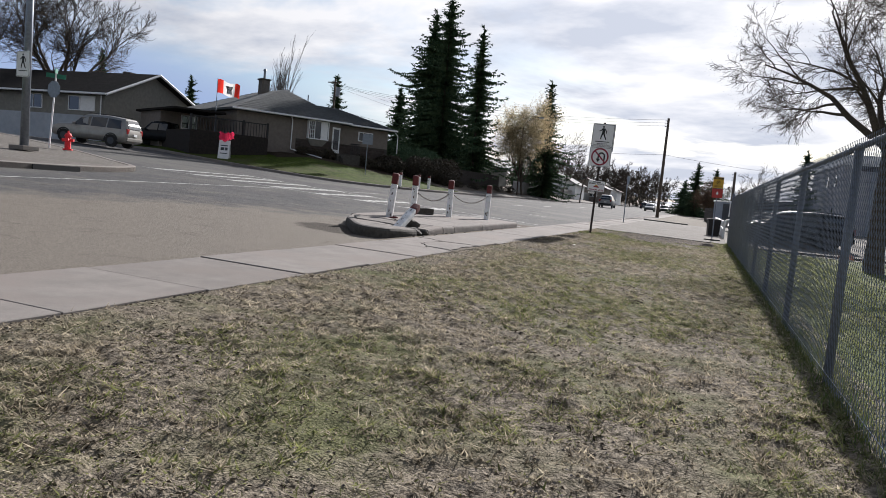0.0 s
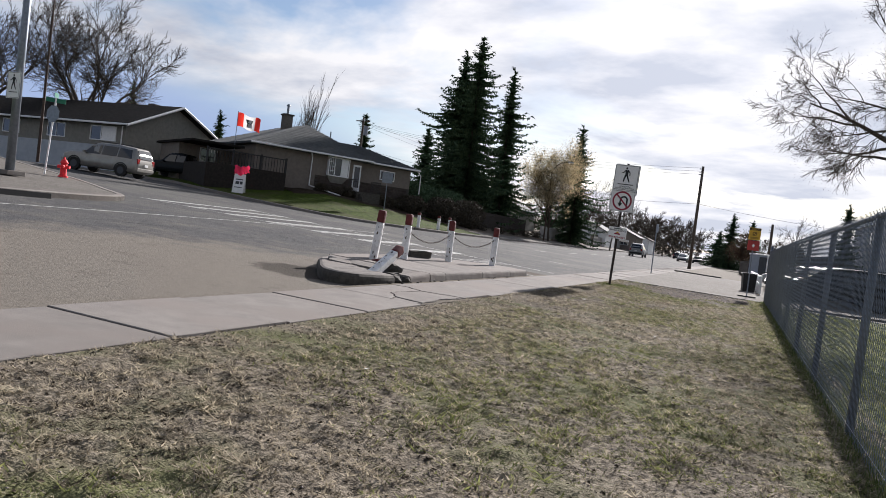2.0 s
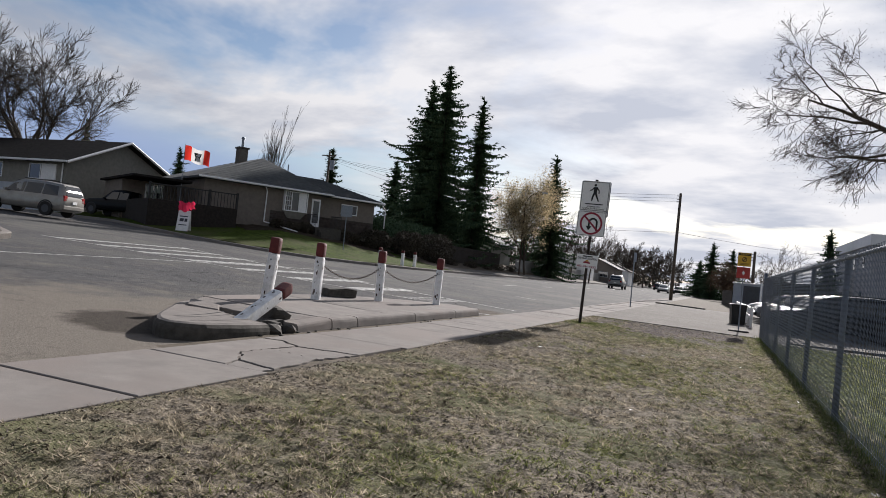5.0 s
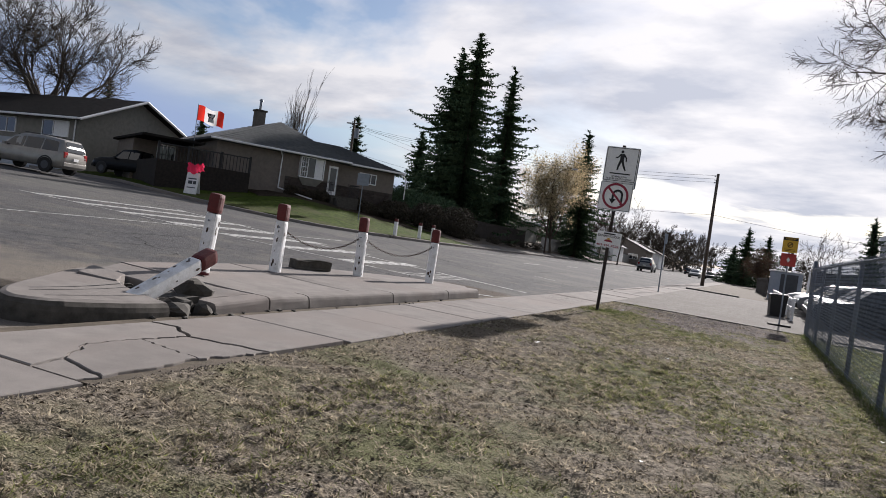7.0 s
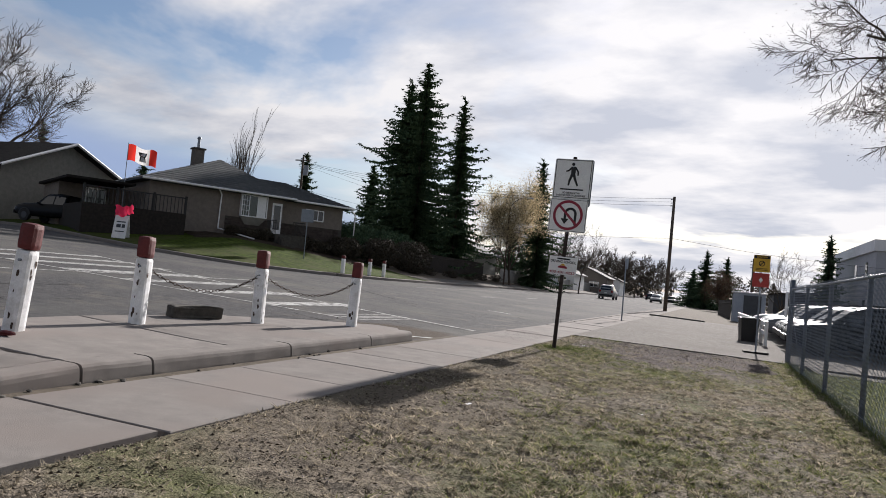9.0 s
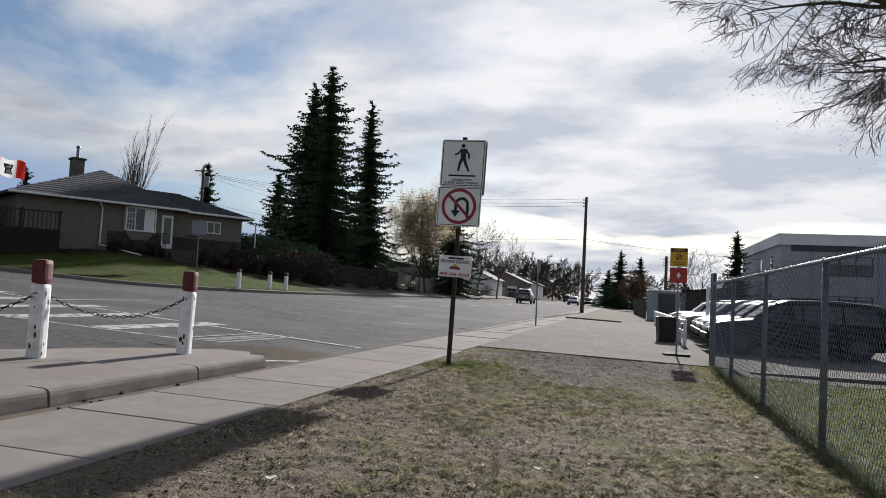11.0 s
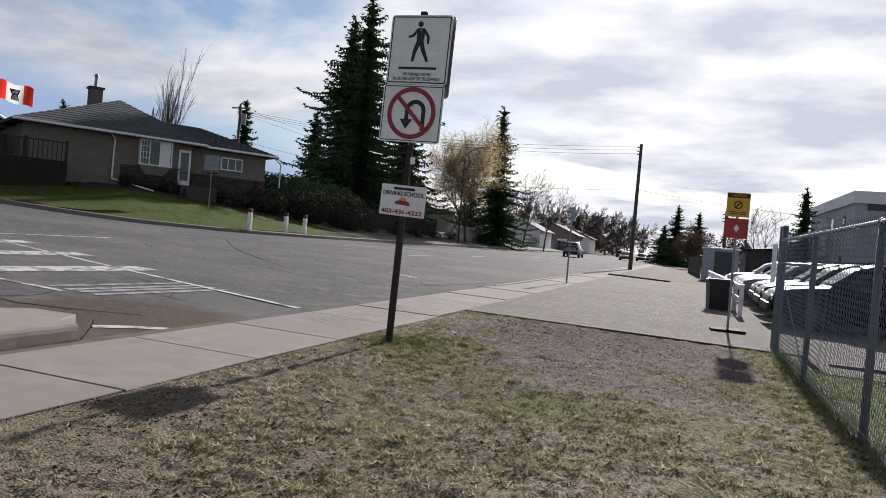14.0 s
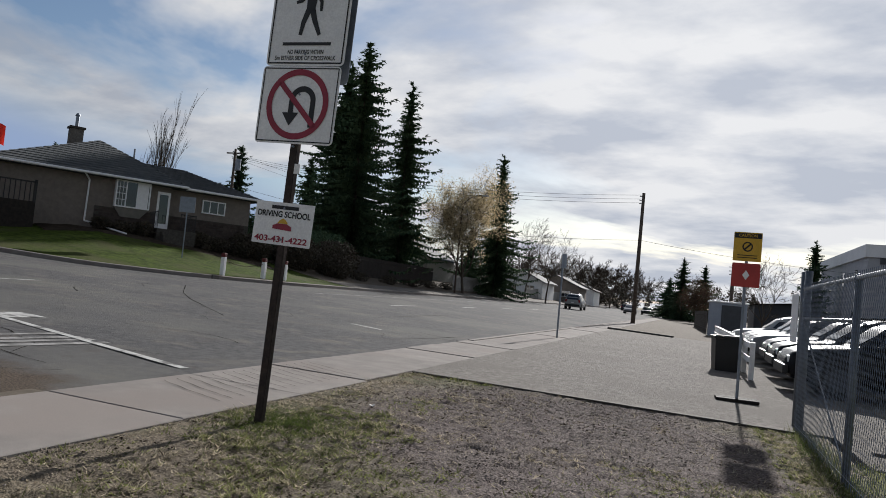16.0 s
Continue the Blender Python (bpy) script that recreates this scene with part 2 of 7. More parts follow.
M = dict(
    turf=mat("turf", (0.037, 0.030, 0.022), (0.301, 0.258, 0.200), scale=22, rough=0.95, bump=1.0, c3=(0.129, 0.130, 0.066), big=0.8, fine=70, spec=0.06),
    turf_green=mat("turf_green", (0.062, 0.087, 0.022), (0.105, 0.124, 0.037), scale=5, rough=0.95, bump=0.6, c3=(0.118, 0.118, 0.050), big=0.5, fine=110, spec=0.06),
    lawn=mat("lawn", (0.021, 0.035, 0.006), (0.068, 0.096, 0.014), scale=3.5, rough=0.95, bump=1.0, c3=(0.060, 0.066, 0.024), big=0.35, fine=30, spec=0.04),
    dirt=mat("dirt", (0.090, 0.079, 0.062), (0.144, 0.120, 0.096), scale=5, rough=0.95, bump=0.5, fine=90, spec=0.06),
    gravel=mat("gravel", (0.078, 0.069, 0.066), (0.226, 0.203, 0.191), scale=45, rough=0.95, bump=0.8, fine=160, spec=0.06),
    asphalt=mat("asphalt", (0.064, 0.063, 0.065), (0.103, 0.102, 0.103), scale=7.0, rough=0.95, bump=0.5, c3=(0.110, 0.108, 0.103), big=0.22, fine=150, spec=0.06),
    concrete=mat("concrete", (0.190, 0.174, 0.162), (0.239, 0.220, 0.203), scale=3, rough=0.95, bump=0.2, c3=(0.214, 0.190, 0.174), big=0.8, fine=140, random_amount=0.07, spec=0.06),
    concrete_dark=mat("concrete_dark", (0.052, 0.048, 0.042), (0.095, 0.087, 0.076), scale=9, rough=0.9, bump=0.12, fine=110, spec=0.2),
    slab=mat("slab", (0.115, 0.105, 0.095), (0.203, 0.188, 0.170), scale=9, rough=0.95, bump=0.6, c3=(0.146, 0.134, 0.120), big=0.5, fine=120, spec=0.06),
    line=mat("line", (0.306, 0.306, 0.293), (0.442, 0.442, 0.425), scale=9, rough=0.8, bump=0.1, c3=(0.119, 0.117, 0.112), big=5.0, spec=0.2),
    line_worn=mat("line_worn", (0.16, 0.155, 0.15), (0.30, 0.295, 0.285), scale=7, rough=0.85, bump=0.2, c3=(0.10, 0.098, 0.094), big=4.0, spec=0.2),
    fence_steel=mat("fence_steel", (0.124, 0.140, 0.164), (0.174, 0.192, 0.217), scale=12, rough=0.5, metal=0.7, bump=0.05),
    galv=mat("galv", (0.186, 0.210, 0.246), (0.261, 0.288, 0.326), scale=12, rough=0.5, metal=0.7, bump=0.05),
    wire=paint("wire", (0.20, 0.23, 0.28), rough=0.55, metal=0.5),
    white=mat("white", (0.74, 0.74, 0.74), (0.83, 0.83, 0.82), scale=6, rough=0.55, bump=0.05),
    chipped=mat("chipped", (0.72, 0.73, 0.74), (0.82, 0.82, 0.82), scale=6, rough=0.6, bump=0.03, c3=(0.62, 0.62, 0.61), big=7),
    red=mat("red", (0.076, 0.009, 0.009), (0.122, 0.015, 0.014), scale=9, rough=0.6, bump=0.15),
    bright_red=paint("bright_red", (0.75, 0.03, 0.04), rough=0.6),
    sign_red=paint("sign_red", (0.27, 0.022, 0.045), rough=0.45),
    black=paint("black", (0.015, 0.015, 0.016), rough=0.5),
    rubber=paint("rubber", (0.02, 0.02, 0.02), rough=0.8),
    crack=mat("crack", (0.012, 0.011, 0.010), (0.028, 0.025, 0.022), scale=20, rough=1.0, bump=0, spec=0.0),
    amber=paint("amber", (0.62, 0.37, 0.04), rough=0.5),
    rust=mat("rust", (0.05, 0.035, 0.03), (0.10, 0.07, 0.055), scale=15, rough=0.8, metal=0.3, bump=0.3),
    bark=mat("bark", (0.056, 0.045, 0.036), (0.101, 0.084, 0.067), scale=18, rough=0.95, bump=0.6, fine=60),
    twig=mat("twig", (0.043, 0.033, 0.026), (0.066, 0.050, 0.036), scale=8, rough=0.95, bump=0.2),
    bud=leafy("bud", (0.055, 0.036, 0.026), (0.105, 0.072, 0.050), 0.25),
    blossom=leafy("blossom", (0.32, 0.255, 0.15), (0.54, 0.45, 0.28), 0.5),
    needle=mat("needle", (0.038, 0.075, 0.044), (0.107, 0.157, 0.082), island=True, rough=0.9, bump=0, spec=0.1),
    shrub=mat("shrub", (0.028, 0.026, 0.018), (0.080, 0.064, 0.044), island=True, rough=0.9, bump=0),
    stucco=mat("stucco", (0.161, 0.141, 0.121), (0.209, 0.180, 0.156), scale=4, rough=0.95, bump=0.5, fine=90),
    stucco_grey=mat("stucco_grey", (0.193, 0.186, 0.164), (0.247, 0.237, 0.209), scale=4, rough=0.95, bump=0.4, fine=90),
    brick=mat("brick", (0.043, 0.032, 0.028), (0.076, 0.060, 0.051), scale=5, rough=0.9, bump=0.3, random_amount=0.25),
    shingle=mat("shingle", (0.052, 0.059, 0.063), (0.084, 0.091, 0.095), scale=3, rough=0.9, bump=0.5, fine=25, spec=0.25),
    shingle_brown=mat("shingle_brown", (0.013, 0.012, 0.011), (0.025, 0.022, 0.021), scale=3, rough=0.9, bump=0.5, fine=25, spec=0.08),
    fence_wood=mat("fence_wood", (0.016, 0.013, 0.011), (0.036, 0.028, 0.023), scale=7, rough=0.9, bump=0.4, random_amount=0.2),
    fence_pale=mat("fence_pale", (0.238, 0.231, 0.217), (0.308, 0.301, 0.287), scale=7, rough=0.9, bump=0.3, random_amount=0.12),
    pole_wood=mat("pole_wood", (0.07, 0.055, 0.045), (0.13, 0.105, 0.085), scale=10, rough=0.95, bump=0.5),
    panel=mat("panel", (0.264, 0.300, 0.360), (0.336, 0.372, 0.432), scale=1.5, rough=0.7, bump=0.1),
    school=mat("school", (0.338, 0.348, 0.383), (0.405, 0.416, 0.450), scale=1.0, rough=0.8, bump=0.2),
    dark_band=paint("dark_band", (0.06, 0.065, 0.075), rough=0.6),
    glass=glass_mat("glass"),
    car_glass=glass_mat("car_glass", (0.012, 0.014, 0.016)),
    chrome=paint("chrome", (0.6, 0.6, 0.6), rough=0.2, metal=1.0),
    tail=paint("tail", (0.30, 0.015, 0.015), rough=0.25),
    lamp_glass=paint("lamp_glass", (0.7, 0.7, 0.7), rough=0.15),
)


# ---- small builders ----
PROFILE = [(-4000, 2.6), (-60, 2.6), (-36, 2.0), (-22, 0.95), (-6, 0.146), (3, -0.073), (60, -0.2), (4000, -0.2)]


def gz(x):
    """Height of the ground, which falls from the houses to the school side."""
    for (x0, z0), (x1, z1) in zip(PROFILE, PROFILE[1:]):
        if x <= x1:
            return z0 + (z1 - z0) * (x - x0) / (x1 - x0)
    return PROFILE[-1][1]


def mesh_ob(name, bm, material, parent=None, smooth=False):
    me = bpy.data.meshes.new(name)
    bm.to_mesh(me)
    bm.free()
    for m in (material if isinstance(material, (list, tuple)) else [material]):
        me.materials.append(m)
    if smooth:
        me.polygons.foreach_set("use_smooth", [True] * len(me.polygons))
    ob = new(name, me)
    if parent:
        ob.parent = parent
    return ob


def part(name, bm, material, parent, label="", smooth=False):
    ob = mesh_ob(name, bm, material, parent, smooth)
    return tagged(ob, label) if label else ob


def thing(name, x, y, z, rz=0, label="", category="", group=""):
    ob = new(name)
    ob.empty_display_size = 0.2
    ob.matrix_basis = pose(x, y, z, 0, 0, rz)
    return tagged(ob, label, category, group)


def structure(ob, label="", category=""):
    return tagged(ob, label, category, kind="structure")


def box(bm, a, b, bevel=0.0, m=None):
    """A box between two corners, edges rounded by bevel."""
    g = bmesh.ops.create_cube(bm, size=1.0)
    vs = g["verts"]
    c = [(a[k] + b[k]) / 2 for k in range(3)]
    s = [abs(b[k] - a[k]) for k in range(3)]
    for v in vs:
        v.co = Vector((c[0] + v.co.x * s[0], c[1] + v.co.y * s[1], c[2] + v.co.z * s[2]))
    if bevel:
        es = list({e for v in vs for e in v.link_edges})
        r = bmesh.ops.bevel(bm, geom=es, offset=bevel, segments=2, profile=0.7, affect="EDGES")
        vs = list({v for f in r["faces"] for v in f.verts} | {v for v in vs if v.is_valid})
    if m is not None:
        bmesh.ops.transform(bm, matrix=m, verts=vs)
    return bm


def rod(bm, p, q, r0, r1=None, n=8, caps=True):
    """A tapered round bar from p to q."""
    p, q = Vector(p), Vector(q)
    r1 = r0 if r1 is None else r1
    d = q - p
    g = bmesh.ops.create_cone(bm, cap_ends=caps, segments=n, radius1=r0, radius2=max(r1, 1e-4), depth=d.length)
    bmesh.ops.transform(bm, matrix=Matrix.Translation((p + q) / 2) @ d.to_track_quat("Z", "Y").to_matrix().to_4x4(), verts=g["verts"])
    return bm


def prism(bm, outline, z0, z1):
    """An upright prism over a flat outline."""
    lo = [bm.verts.new((x, y, z0)) for x, y in outline]
    hi = [bm.verts.new((x, y, z1)) for x, y in outline]
    n = len(outline)
    bm.faces.new(lo[::-1]); bm.faces.new(hi)
    for i in range(n):
        bm.faces.new((lo[i], lo[(i + 1) % n], hi[(i + 1) % n], hi[i]))
    return bm


def drape(bm):
    """Lay a flat mesh on the ground's slope."""
    for x, z in PROFILE[1:-1]:
        geom = bm.verts[:] + bm.edges[:] + bm.faces[:]
        bmesh.ops.bisect_plane(bm, geom=geom, plane_co=(x, 0, 0), plane_no=(1, 0, 0))
    for v in bm.verts:
        v.co.z += gz(v.co.x)
    return bm


def sheet(name, x0, x1, y0, y1, dz, material, sides=0.0):
    bm = bmesh.new()
    if sides:
        prism(bm, [(x0, y0), (x1, y0), (x1, y1), (x0, y1)], dz - sides, dz)
    else:
        bm.faces.new([bm.verts.new(p) for p in ((x0, y0, dz), (x1, y0, dz), (x1, y1, dz), (x0, y1, dz))])
    return mesh_ob(name, drape(bm), material)


def soup(name, verts, faces, material, parent=None):
    """One mesh from arrays of corners and triangles or quads."""
    me = bpy.data.meshes.new(name)
    me.from_pydata(verts, [], faces)
    me.materials.append(material)
    ob = new(name, me)
    if parent:
        ob.parent = parent
    return ob


# ---- ground, roads, pavements ----
def drift(m, loc, scale, grain, lo, hi, most, colour, colour2):
    """Lays a loose drift of grit with an uneven edge over a surface."""
    nt = m.node_tree
    N = nt.nodes.new
    b = nt.nodes["Principled BSDF"]
    src = b.inputs["Base Color"].links[0].from_socket
    geo = N("ShaderNodeNewGeometry")
    mp = N("ShaderNodeMapping")
    mp.inputs["Location"].default_value = loc
    mp.inputs["Rotation"].default_value = (0, 0, 0)
    mp.inputs["Scale"].default_value = scale
    gr = N("ShaderNodeTexGradient"); gr.gradient_type = "SPHERICAL"
    wire(nt, geo, "Position", mp, 0); wire(nt, mp, 0, gr, 0)
    n = N("ShaderNodeTexNoise"); n.inputs["Scale"].default_value = grain; n.inputs["Detail"].default_value = 8; n.inputs["Roughness"].default_value = 0.6
    wire(nt, geo, "Position", n, "Vector")
    ad = N("ShaderNodeMath"); ad.operation = "MULTIPLY_ADD"; ad.inputs[1].default_value = 0.9; ad.inputs[2].default_value = -0.45
    wire(nt, n, "Fac", ad, 0)
    su = N("ShaderNodeMath"); su.operation = "ADD"
    wire(nt, ad, 0, su, 0); wire(nt, gr, "Fac", su, 1)
    rg = N("ShaderNodeMapRange"); rg.inputs[1].default_value, rg.inputs[2].default_value = lo, hi; rg.inputs[4].default_value = most
    wire(nt, su, 0, rg, 0)
    mx = N("ShaderNodeMix"); mx.data_type = "RGBA"
    n9 = N("ShaderNodeTexNoise"); n9.inputs["Scale"].default_value = 55; n9.inputs["Detail"].default_value = 5
    wire(nt, geo, "Position", n9, "Vector")
    r9 = N("ShaderNodeMapRange"); r9.inputs[1].default_value, r9.inputs[2].default_value = 0.38, 0.62
    wire(nt, n9, "Fac", r9, 0)
    two = N("ShaderNodeMix"); two.data_type = "RGBA"; two.inputs[6].default_value, two.inputs[7].default_value = (*colour, 1), (*colour2, 1)
    wire(nt, r9, 0, two, 0); wire(nt, two, 2, mx, 7)
    wire(nt, rg, 0, mx, 0); nt.links.new(src, mx.inputs[6]); wire(nt, mx, 2, b, "Base Color")


drift(M["asphalt"], (-1.5, 0.85, 0), (-0.20, -0.10, 0), 1.3, 0.02, 0.36, 0.9, (0.150, 0.133, 0.112), (0.215, 0.190, 0.160))
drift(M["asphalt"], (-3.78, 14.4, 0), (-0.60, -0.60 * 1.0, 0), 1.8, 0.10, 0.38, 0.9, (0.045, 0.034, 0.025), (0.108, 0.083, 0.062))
# dark soil round the island's rounded end, its shadow gap painted in with it
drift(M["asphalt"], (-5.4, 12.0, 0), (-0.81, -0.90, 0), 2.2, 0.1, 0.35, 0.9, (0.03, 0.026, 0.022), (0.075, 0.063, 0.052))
drift(M["turf"], (-0.47, 6.65, 0), (-0.36, -0.25, 0), 1.6, 0.12, 0.40, 0.95, (0.052, 0.042, 0.040), (0.185, 0.152, 0.142))
drift(M["turf"], (-1.28, 2.6, 0), (-0.40, -0.13, 0), 1.3, 0.15, 0.5, 0.8, (0.10, 0.083, 0.063), (0.19, 0.158, 0.122))
structure(sheet("ground", -3000, 3000, -3000, 4000, -0.10, M["turf"]), "dry turf ground that reaches the horizon", "ground")
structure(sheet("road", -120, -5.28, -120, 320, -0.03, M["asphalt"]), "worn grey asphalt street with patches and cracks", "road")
RX0, RX1, RY0, RY1, RS = -3.84, 1.30, -4.0, 29.34, 0.035
RNX, RNY = int((RX1 - RX0) / RS), int((RY1 - RY0) / RS)
RELIEF = np.zeros((RNX + 1, RNY + 1))


def rough_verge():
    """Lumpy turf: low tufts and clods, flat at its edges."""
    for i in range(RNX + 1):
        x = RX0 + (RX1 - RX0) * i / RNX
        edge = min(1.0, i / 5.0, (RNX - i) / 5.0)
        for j in range(RNY + 1):
            y = RY0 + (RY1 - RY0) * j / RNY
            q = 0.019 * noise.noise((x * 13, y * 13, 0)) + 0.022 * noise.noise((x * 5.5, y * 5.5, 4)) + 0.016 * noise.noise((x * 1.2, y * 1.2, 9))
            RELIEF[i, j] = q * edge * min(1.0, (RNY - j) / 5.0)
    xs = RX0 + (RX1 - RX0) * np.arange(RNX + 1) / RNX
    ys = RY0 + (RY1 - RY0) * np.arange(RNY + 1) / RNY
    X, Y = np.meshgrid(xs, ys, indexing="ij")
    Z = np.array([gz(x) for x in xs])[:, None] + RELIEF
    co = np.stack([X, Y, Z], -1).reshape(-1, 3)
    w = RNY + 1
    i, j = np.meshgrid(np.arange(RNX), np.arange(RNY), indexing="ij")
    k = (i * w + j).ravel()
    quads = np.stack([k, k + w, k + w + 1, k + 1], 1)
    me = bpy.data.meshes.new("verge")
    me.vertices.add(len(co)); me.vertices.foreach_set("co", co.ravel())
    me.loops.add(quads.size); me.loops.foreach_set("vertex_index", quads.ravel())
    me.polygons.add(len(quads))
    me.polygons.foreach_set("loop_start", np.arange(len(quads)) * 4)
    me.polygons.foreach_set("loop_total", np.full(len(quads), 4))
    me.update(calc_edges=True)
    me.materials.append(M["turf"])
    return structure(new("verge", me), "strip of dry patchy grass and bare earth", "grass")


rough_verge()
structure(sheet("verge_back", -3.84, 1.3, -25, -4.0, 0.0, M["turf"], 0.2), "dry grass strip behind the starting point", "grass")
structure(sheet("playing_field", 1.3, 60.0, -25, 27.6, 0.0, M["turf_green"], 0.2), "greener grass behind the wire fence", "grass")
structure(sheet("forecourt", -3.85, 1.4, 29.36, 57.0, 0.02, M["slab"], 0.2), "weathered pale concrete forecourt", "pavement")
structure(sheet("parking_lot", 1.4, 60, 27.6, 94.0, 0.012, M["slab"], 0.2), "sunlit grey parking lot paving", "pavement")
structure(sheet("dirt_strip", -3.85, 1.4, 57.02, 300, 0.0, M["dirt"], 0.2), "brown bare earth past the forecourt", "ground")
structure(sheet("far_field", -3.85, 60, 94.0, 300, -0.02, M["dirt"], 0.2), "dull earth and grass beyond the parking lot", "ground")


def strip(name, pts, width, dz, height, material, label, category, kind="structure"):
    """A kerb-like band along a line on the ground."""
    bm = bmesh.new()
    n = len(pts)
    ring = []
    for i, (x, y) in enumerate(pts):
        a, b = pts[max(i - 1, 0)], pts[min(i + 1, n - 1)]
        d = Vector((b[0] - a[0], b[1] - a[1])).normalized()
        o = Vector((-d.y, d.x)) * width
        z = gz(x) + dz
        z2 = gz(x + o.x) + dz
        ring.append([bm.verts.new(p) for p in ((x, y, z - height), (x, y, z - 0.02), (x + o.x * 0.12, y + o.y * 0.12, z), (x + o.x, y + o.y, z2), (x + o.x, y + o.y, z2 - height))])
    for p, q in zip(ring, ring[1:]):
        for k in range(4):
            bm.faces.new((p[k], p[k + 1], q[k + 1], q[k]))
    bm.faces.new(ring[0]); bm.faces.new(ring[-1][::-1])
    bmesh.ops.recalc_face_normals(bm, faces=bm.faces[:])
    return tagged(mesh_ob(name, bm, material), label, category, kind=kind)


def smooth_line(pts, n=6):
    out = []
    P = [Vector(p) for p in pts]
    for i in range(len(P) - 1):
        a, b, c, d = P[max(i - 1, 0)], P[i], P[i + 1], P[min(i + 2, len(P) - 1)]
        for k in range(n):
            t = k / n
            out.append(tuple(0.5 * ((2 * b) + (c - a) * t + (2 * a - 5 * b + 4 * c - d) * t * t + (3 * b - a - 3 * c + d) * t ** 3)))
    return out + [tuple(P[-1])]


# the far kerb runs from the side street round the corner and up the main street
FAR = smooth_line([(-75, 51), (-60, 48.5), (-46, 45), (-36, 41.8), (-30, 40.4), (-25.8, 40.3), (-22.6, 41.8), (-20.5, 44.8), (-19.3, 49), (-18.8, 56), (-18.6, 80), (-18.5, 130), (-18.5, 300)])


def berm(d):
    """How far the house lots rise behind the kerb."""
    return 0.13 + 1.05 * min(1.0, max(0.0, (d - 0.2) / 8.3)) ** 1.25


def bank(name, line, rows, material, label, category):
    """A lawn that climbs away from a kerb line."""
    bm = bmesh.new()
    grid = []
    n = len(line)
    for i, (x, y) in enumerate(line):
        a, b = line[max(i - 1, 0)], line[min(i + 1, n - 1)]
        d = Vector((b[0] - a[0], b[1] - a[1])).normalized()
        o = Vector((-d.y, d.x))
        grid.append([bm.verts.new((x + o.x * r, y + o.y * r, gz(x + o.x * r) + berm(r) + (0.02 * noise.noise((x, y, r)) if r > 2 else 0))) for r in rows])
    for p, q in zip(grid, grid[1:]):
        for k in range(len(rows) - 1):
            bm.faces.new((p[k], q[k], q[k + 1], p[k + 1]))
    bmesh.ops.recalc_face_normals(bm, faces=bm.faces[:])
    if sum(f.normal.z for f in bm.faces) < 0:
        bmesh.ops.reverse_faces(bm, faces=bm.faces[:])
    return structure(mesh_ob(name, bm, material), label, category)


strip("kerb", FAR, 0.32, 0.13, 0.3, M["concrete"], "pale concrete kerb along the far side", "kerb")


def lot_z(x, y):
    """Height of the house lot at a place."""
    line = np.array(FAR)
    a, d = line[:-1], line[1:] - line[:-1]
    t = np.clip(((np.array((x, y)) - a) * d).sum(1) / (d * d).sum(1), 0, 1)
    return gz(x) + berm(float(np.hypot(*(np.array((x, y)) - a - t[:, None] * d).T).min()))


def house_lot():
    """The corner lot: its lawn climbs from the kerb to the houses."""
    line = np.array(FAR)
    a, b = line[:-1], line[1:]
    d = b - a
    step = 0.6
    xs, ys = np.arange(-80, -17.4, step), np.arange(34.0, 58.6, step)
    bm = bmesh.new()
    grid = {}
    for i, x in enumerate(xs):
        for j, y in enumerate(ys):
            q = np.array((x, y))
            t = np.clip(((q - a) * d).sum(1) / (d * d).sum(1), 0, 1)
            foot = a + t[:, None] * d
            gap = np.hypot(*(q - foot).T)
            k = int(gap.argmin())
            s = gap[k] * (1 if d[k][0] * (y - a[k][1]) - d[k][1] * (x - a[k][0]) > 0 else -1)
            if s < -0.45:
                continue
            if s < 0.5:
                n = np.array((-d[k][1], d[k][0])) / np.hypot(*d[k])
                x2, y2 = foot[k] + n * 0.26
                s = 0.26
            else:
                x2, y2 = x, y
            grid[i, j] = bm.verts.new((x2, y2, gz(x2) + berm(s) + 0.03 * noise.noise((x * 0.5, y * 0.5, 0)) * min(1, s)))
    for (i, j), v in list(grid.items()):
        q = [grid.get(k) for k in ((i, j), (i + 1, j), (i + 1, j + 1), (i, j + 1))]
        if all(q):
            f = bm.faces.new(q)
            f.normal_update()
            if f.calc_area() < 1e-4:
                bm.faces.remove(f)
    return structure(mesh_ob("lawn", bm, M["lawn"], smooth=True), "green spring lawn sloping up to the house", "lawn")


house_lot()
bank("pavement_far", [p for p in FAR if p[1] > 57.5], (0.3, 1.9), M["slab"], "concrete footpath along the far kerb", "pavement")
bank("yard_ground", [p for p in FAR if p[1] > 57.5], (1.9, 3.5, 6, 12, 30), M["dirt"], "bare earth and dead leaves by the fences", "ground")

# near corner across the side street, with a rounded kerb
CORNER = smooth_line([(-17.0, 2.0), (-16.9, 12.0), (-17.3, 17.0), (-18.8, 20.9), (-21.2, 22.9), (-26, 25.3), (-34, 28.0), (-46, 31), (-75, 37)])
bm = bmesh.new()
prism(bm, [(x, y) for x, y in CORNER] + [(-75, 2.0)], -0.25, 0.12)
structure(mesh_ob("corner_pavement", drape(bm), M["slab"]), "concrete street corner with a rounded kerb", "pavement")
strip("corner_kerb", CORNER, 0.25, 0.135, 0.3, M["concrete"], "rounded concrete kerb of the street corner", "kerb")
bm = bmesh.new()
prism(bm, [(-19.5, -20), (-19.5, 15), (-22, 17), (-29, 20.5), (-40, 25), (-75, 31), (-75, -20)], -0.1, 0.16)
structure(mesh_ob("corner_lawn", drape(bm), M["lawn"]), "green lawn behind the corner footpath", "lawn")
bm = bmesh.new()
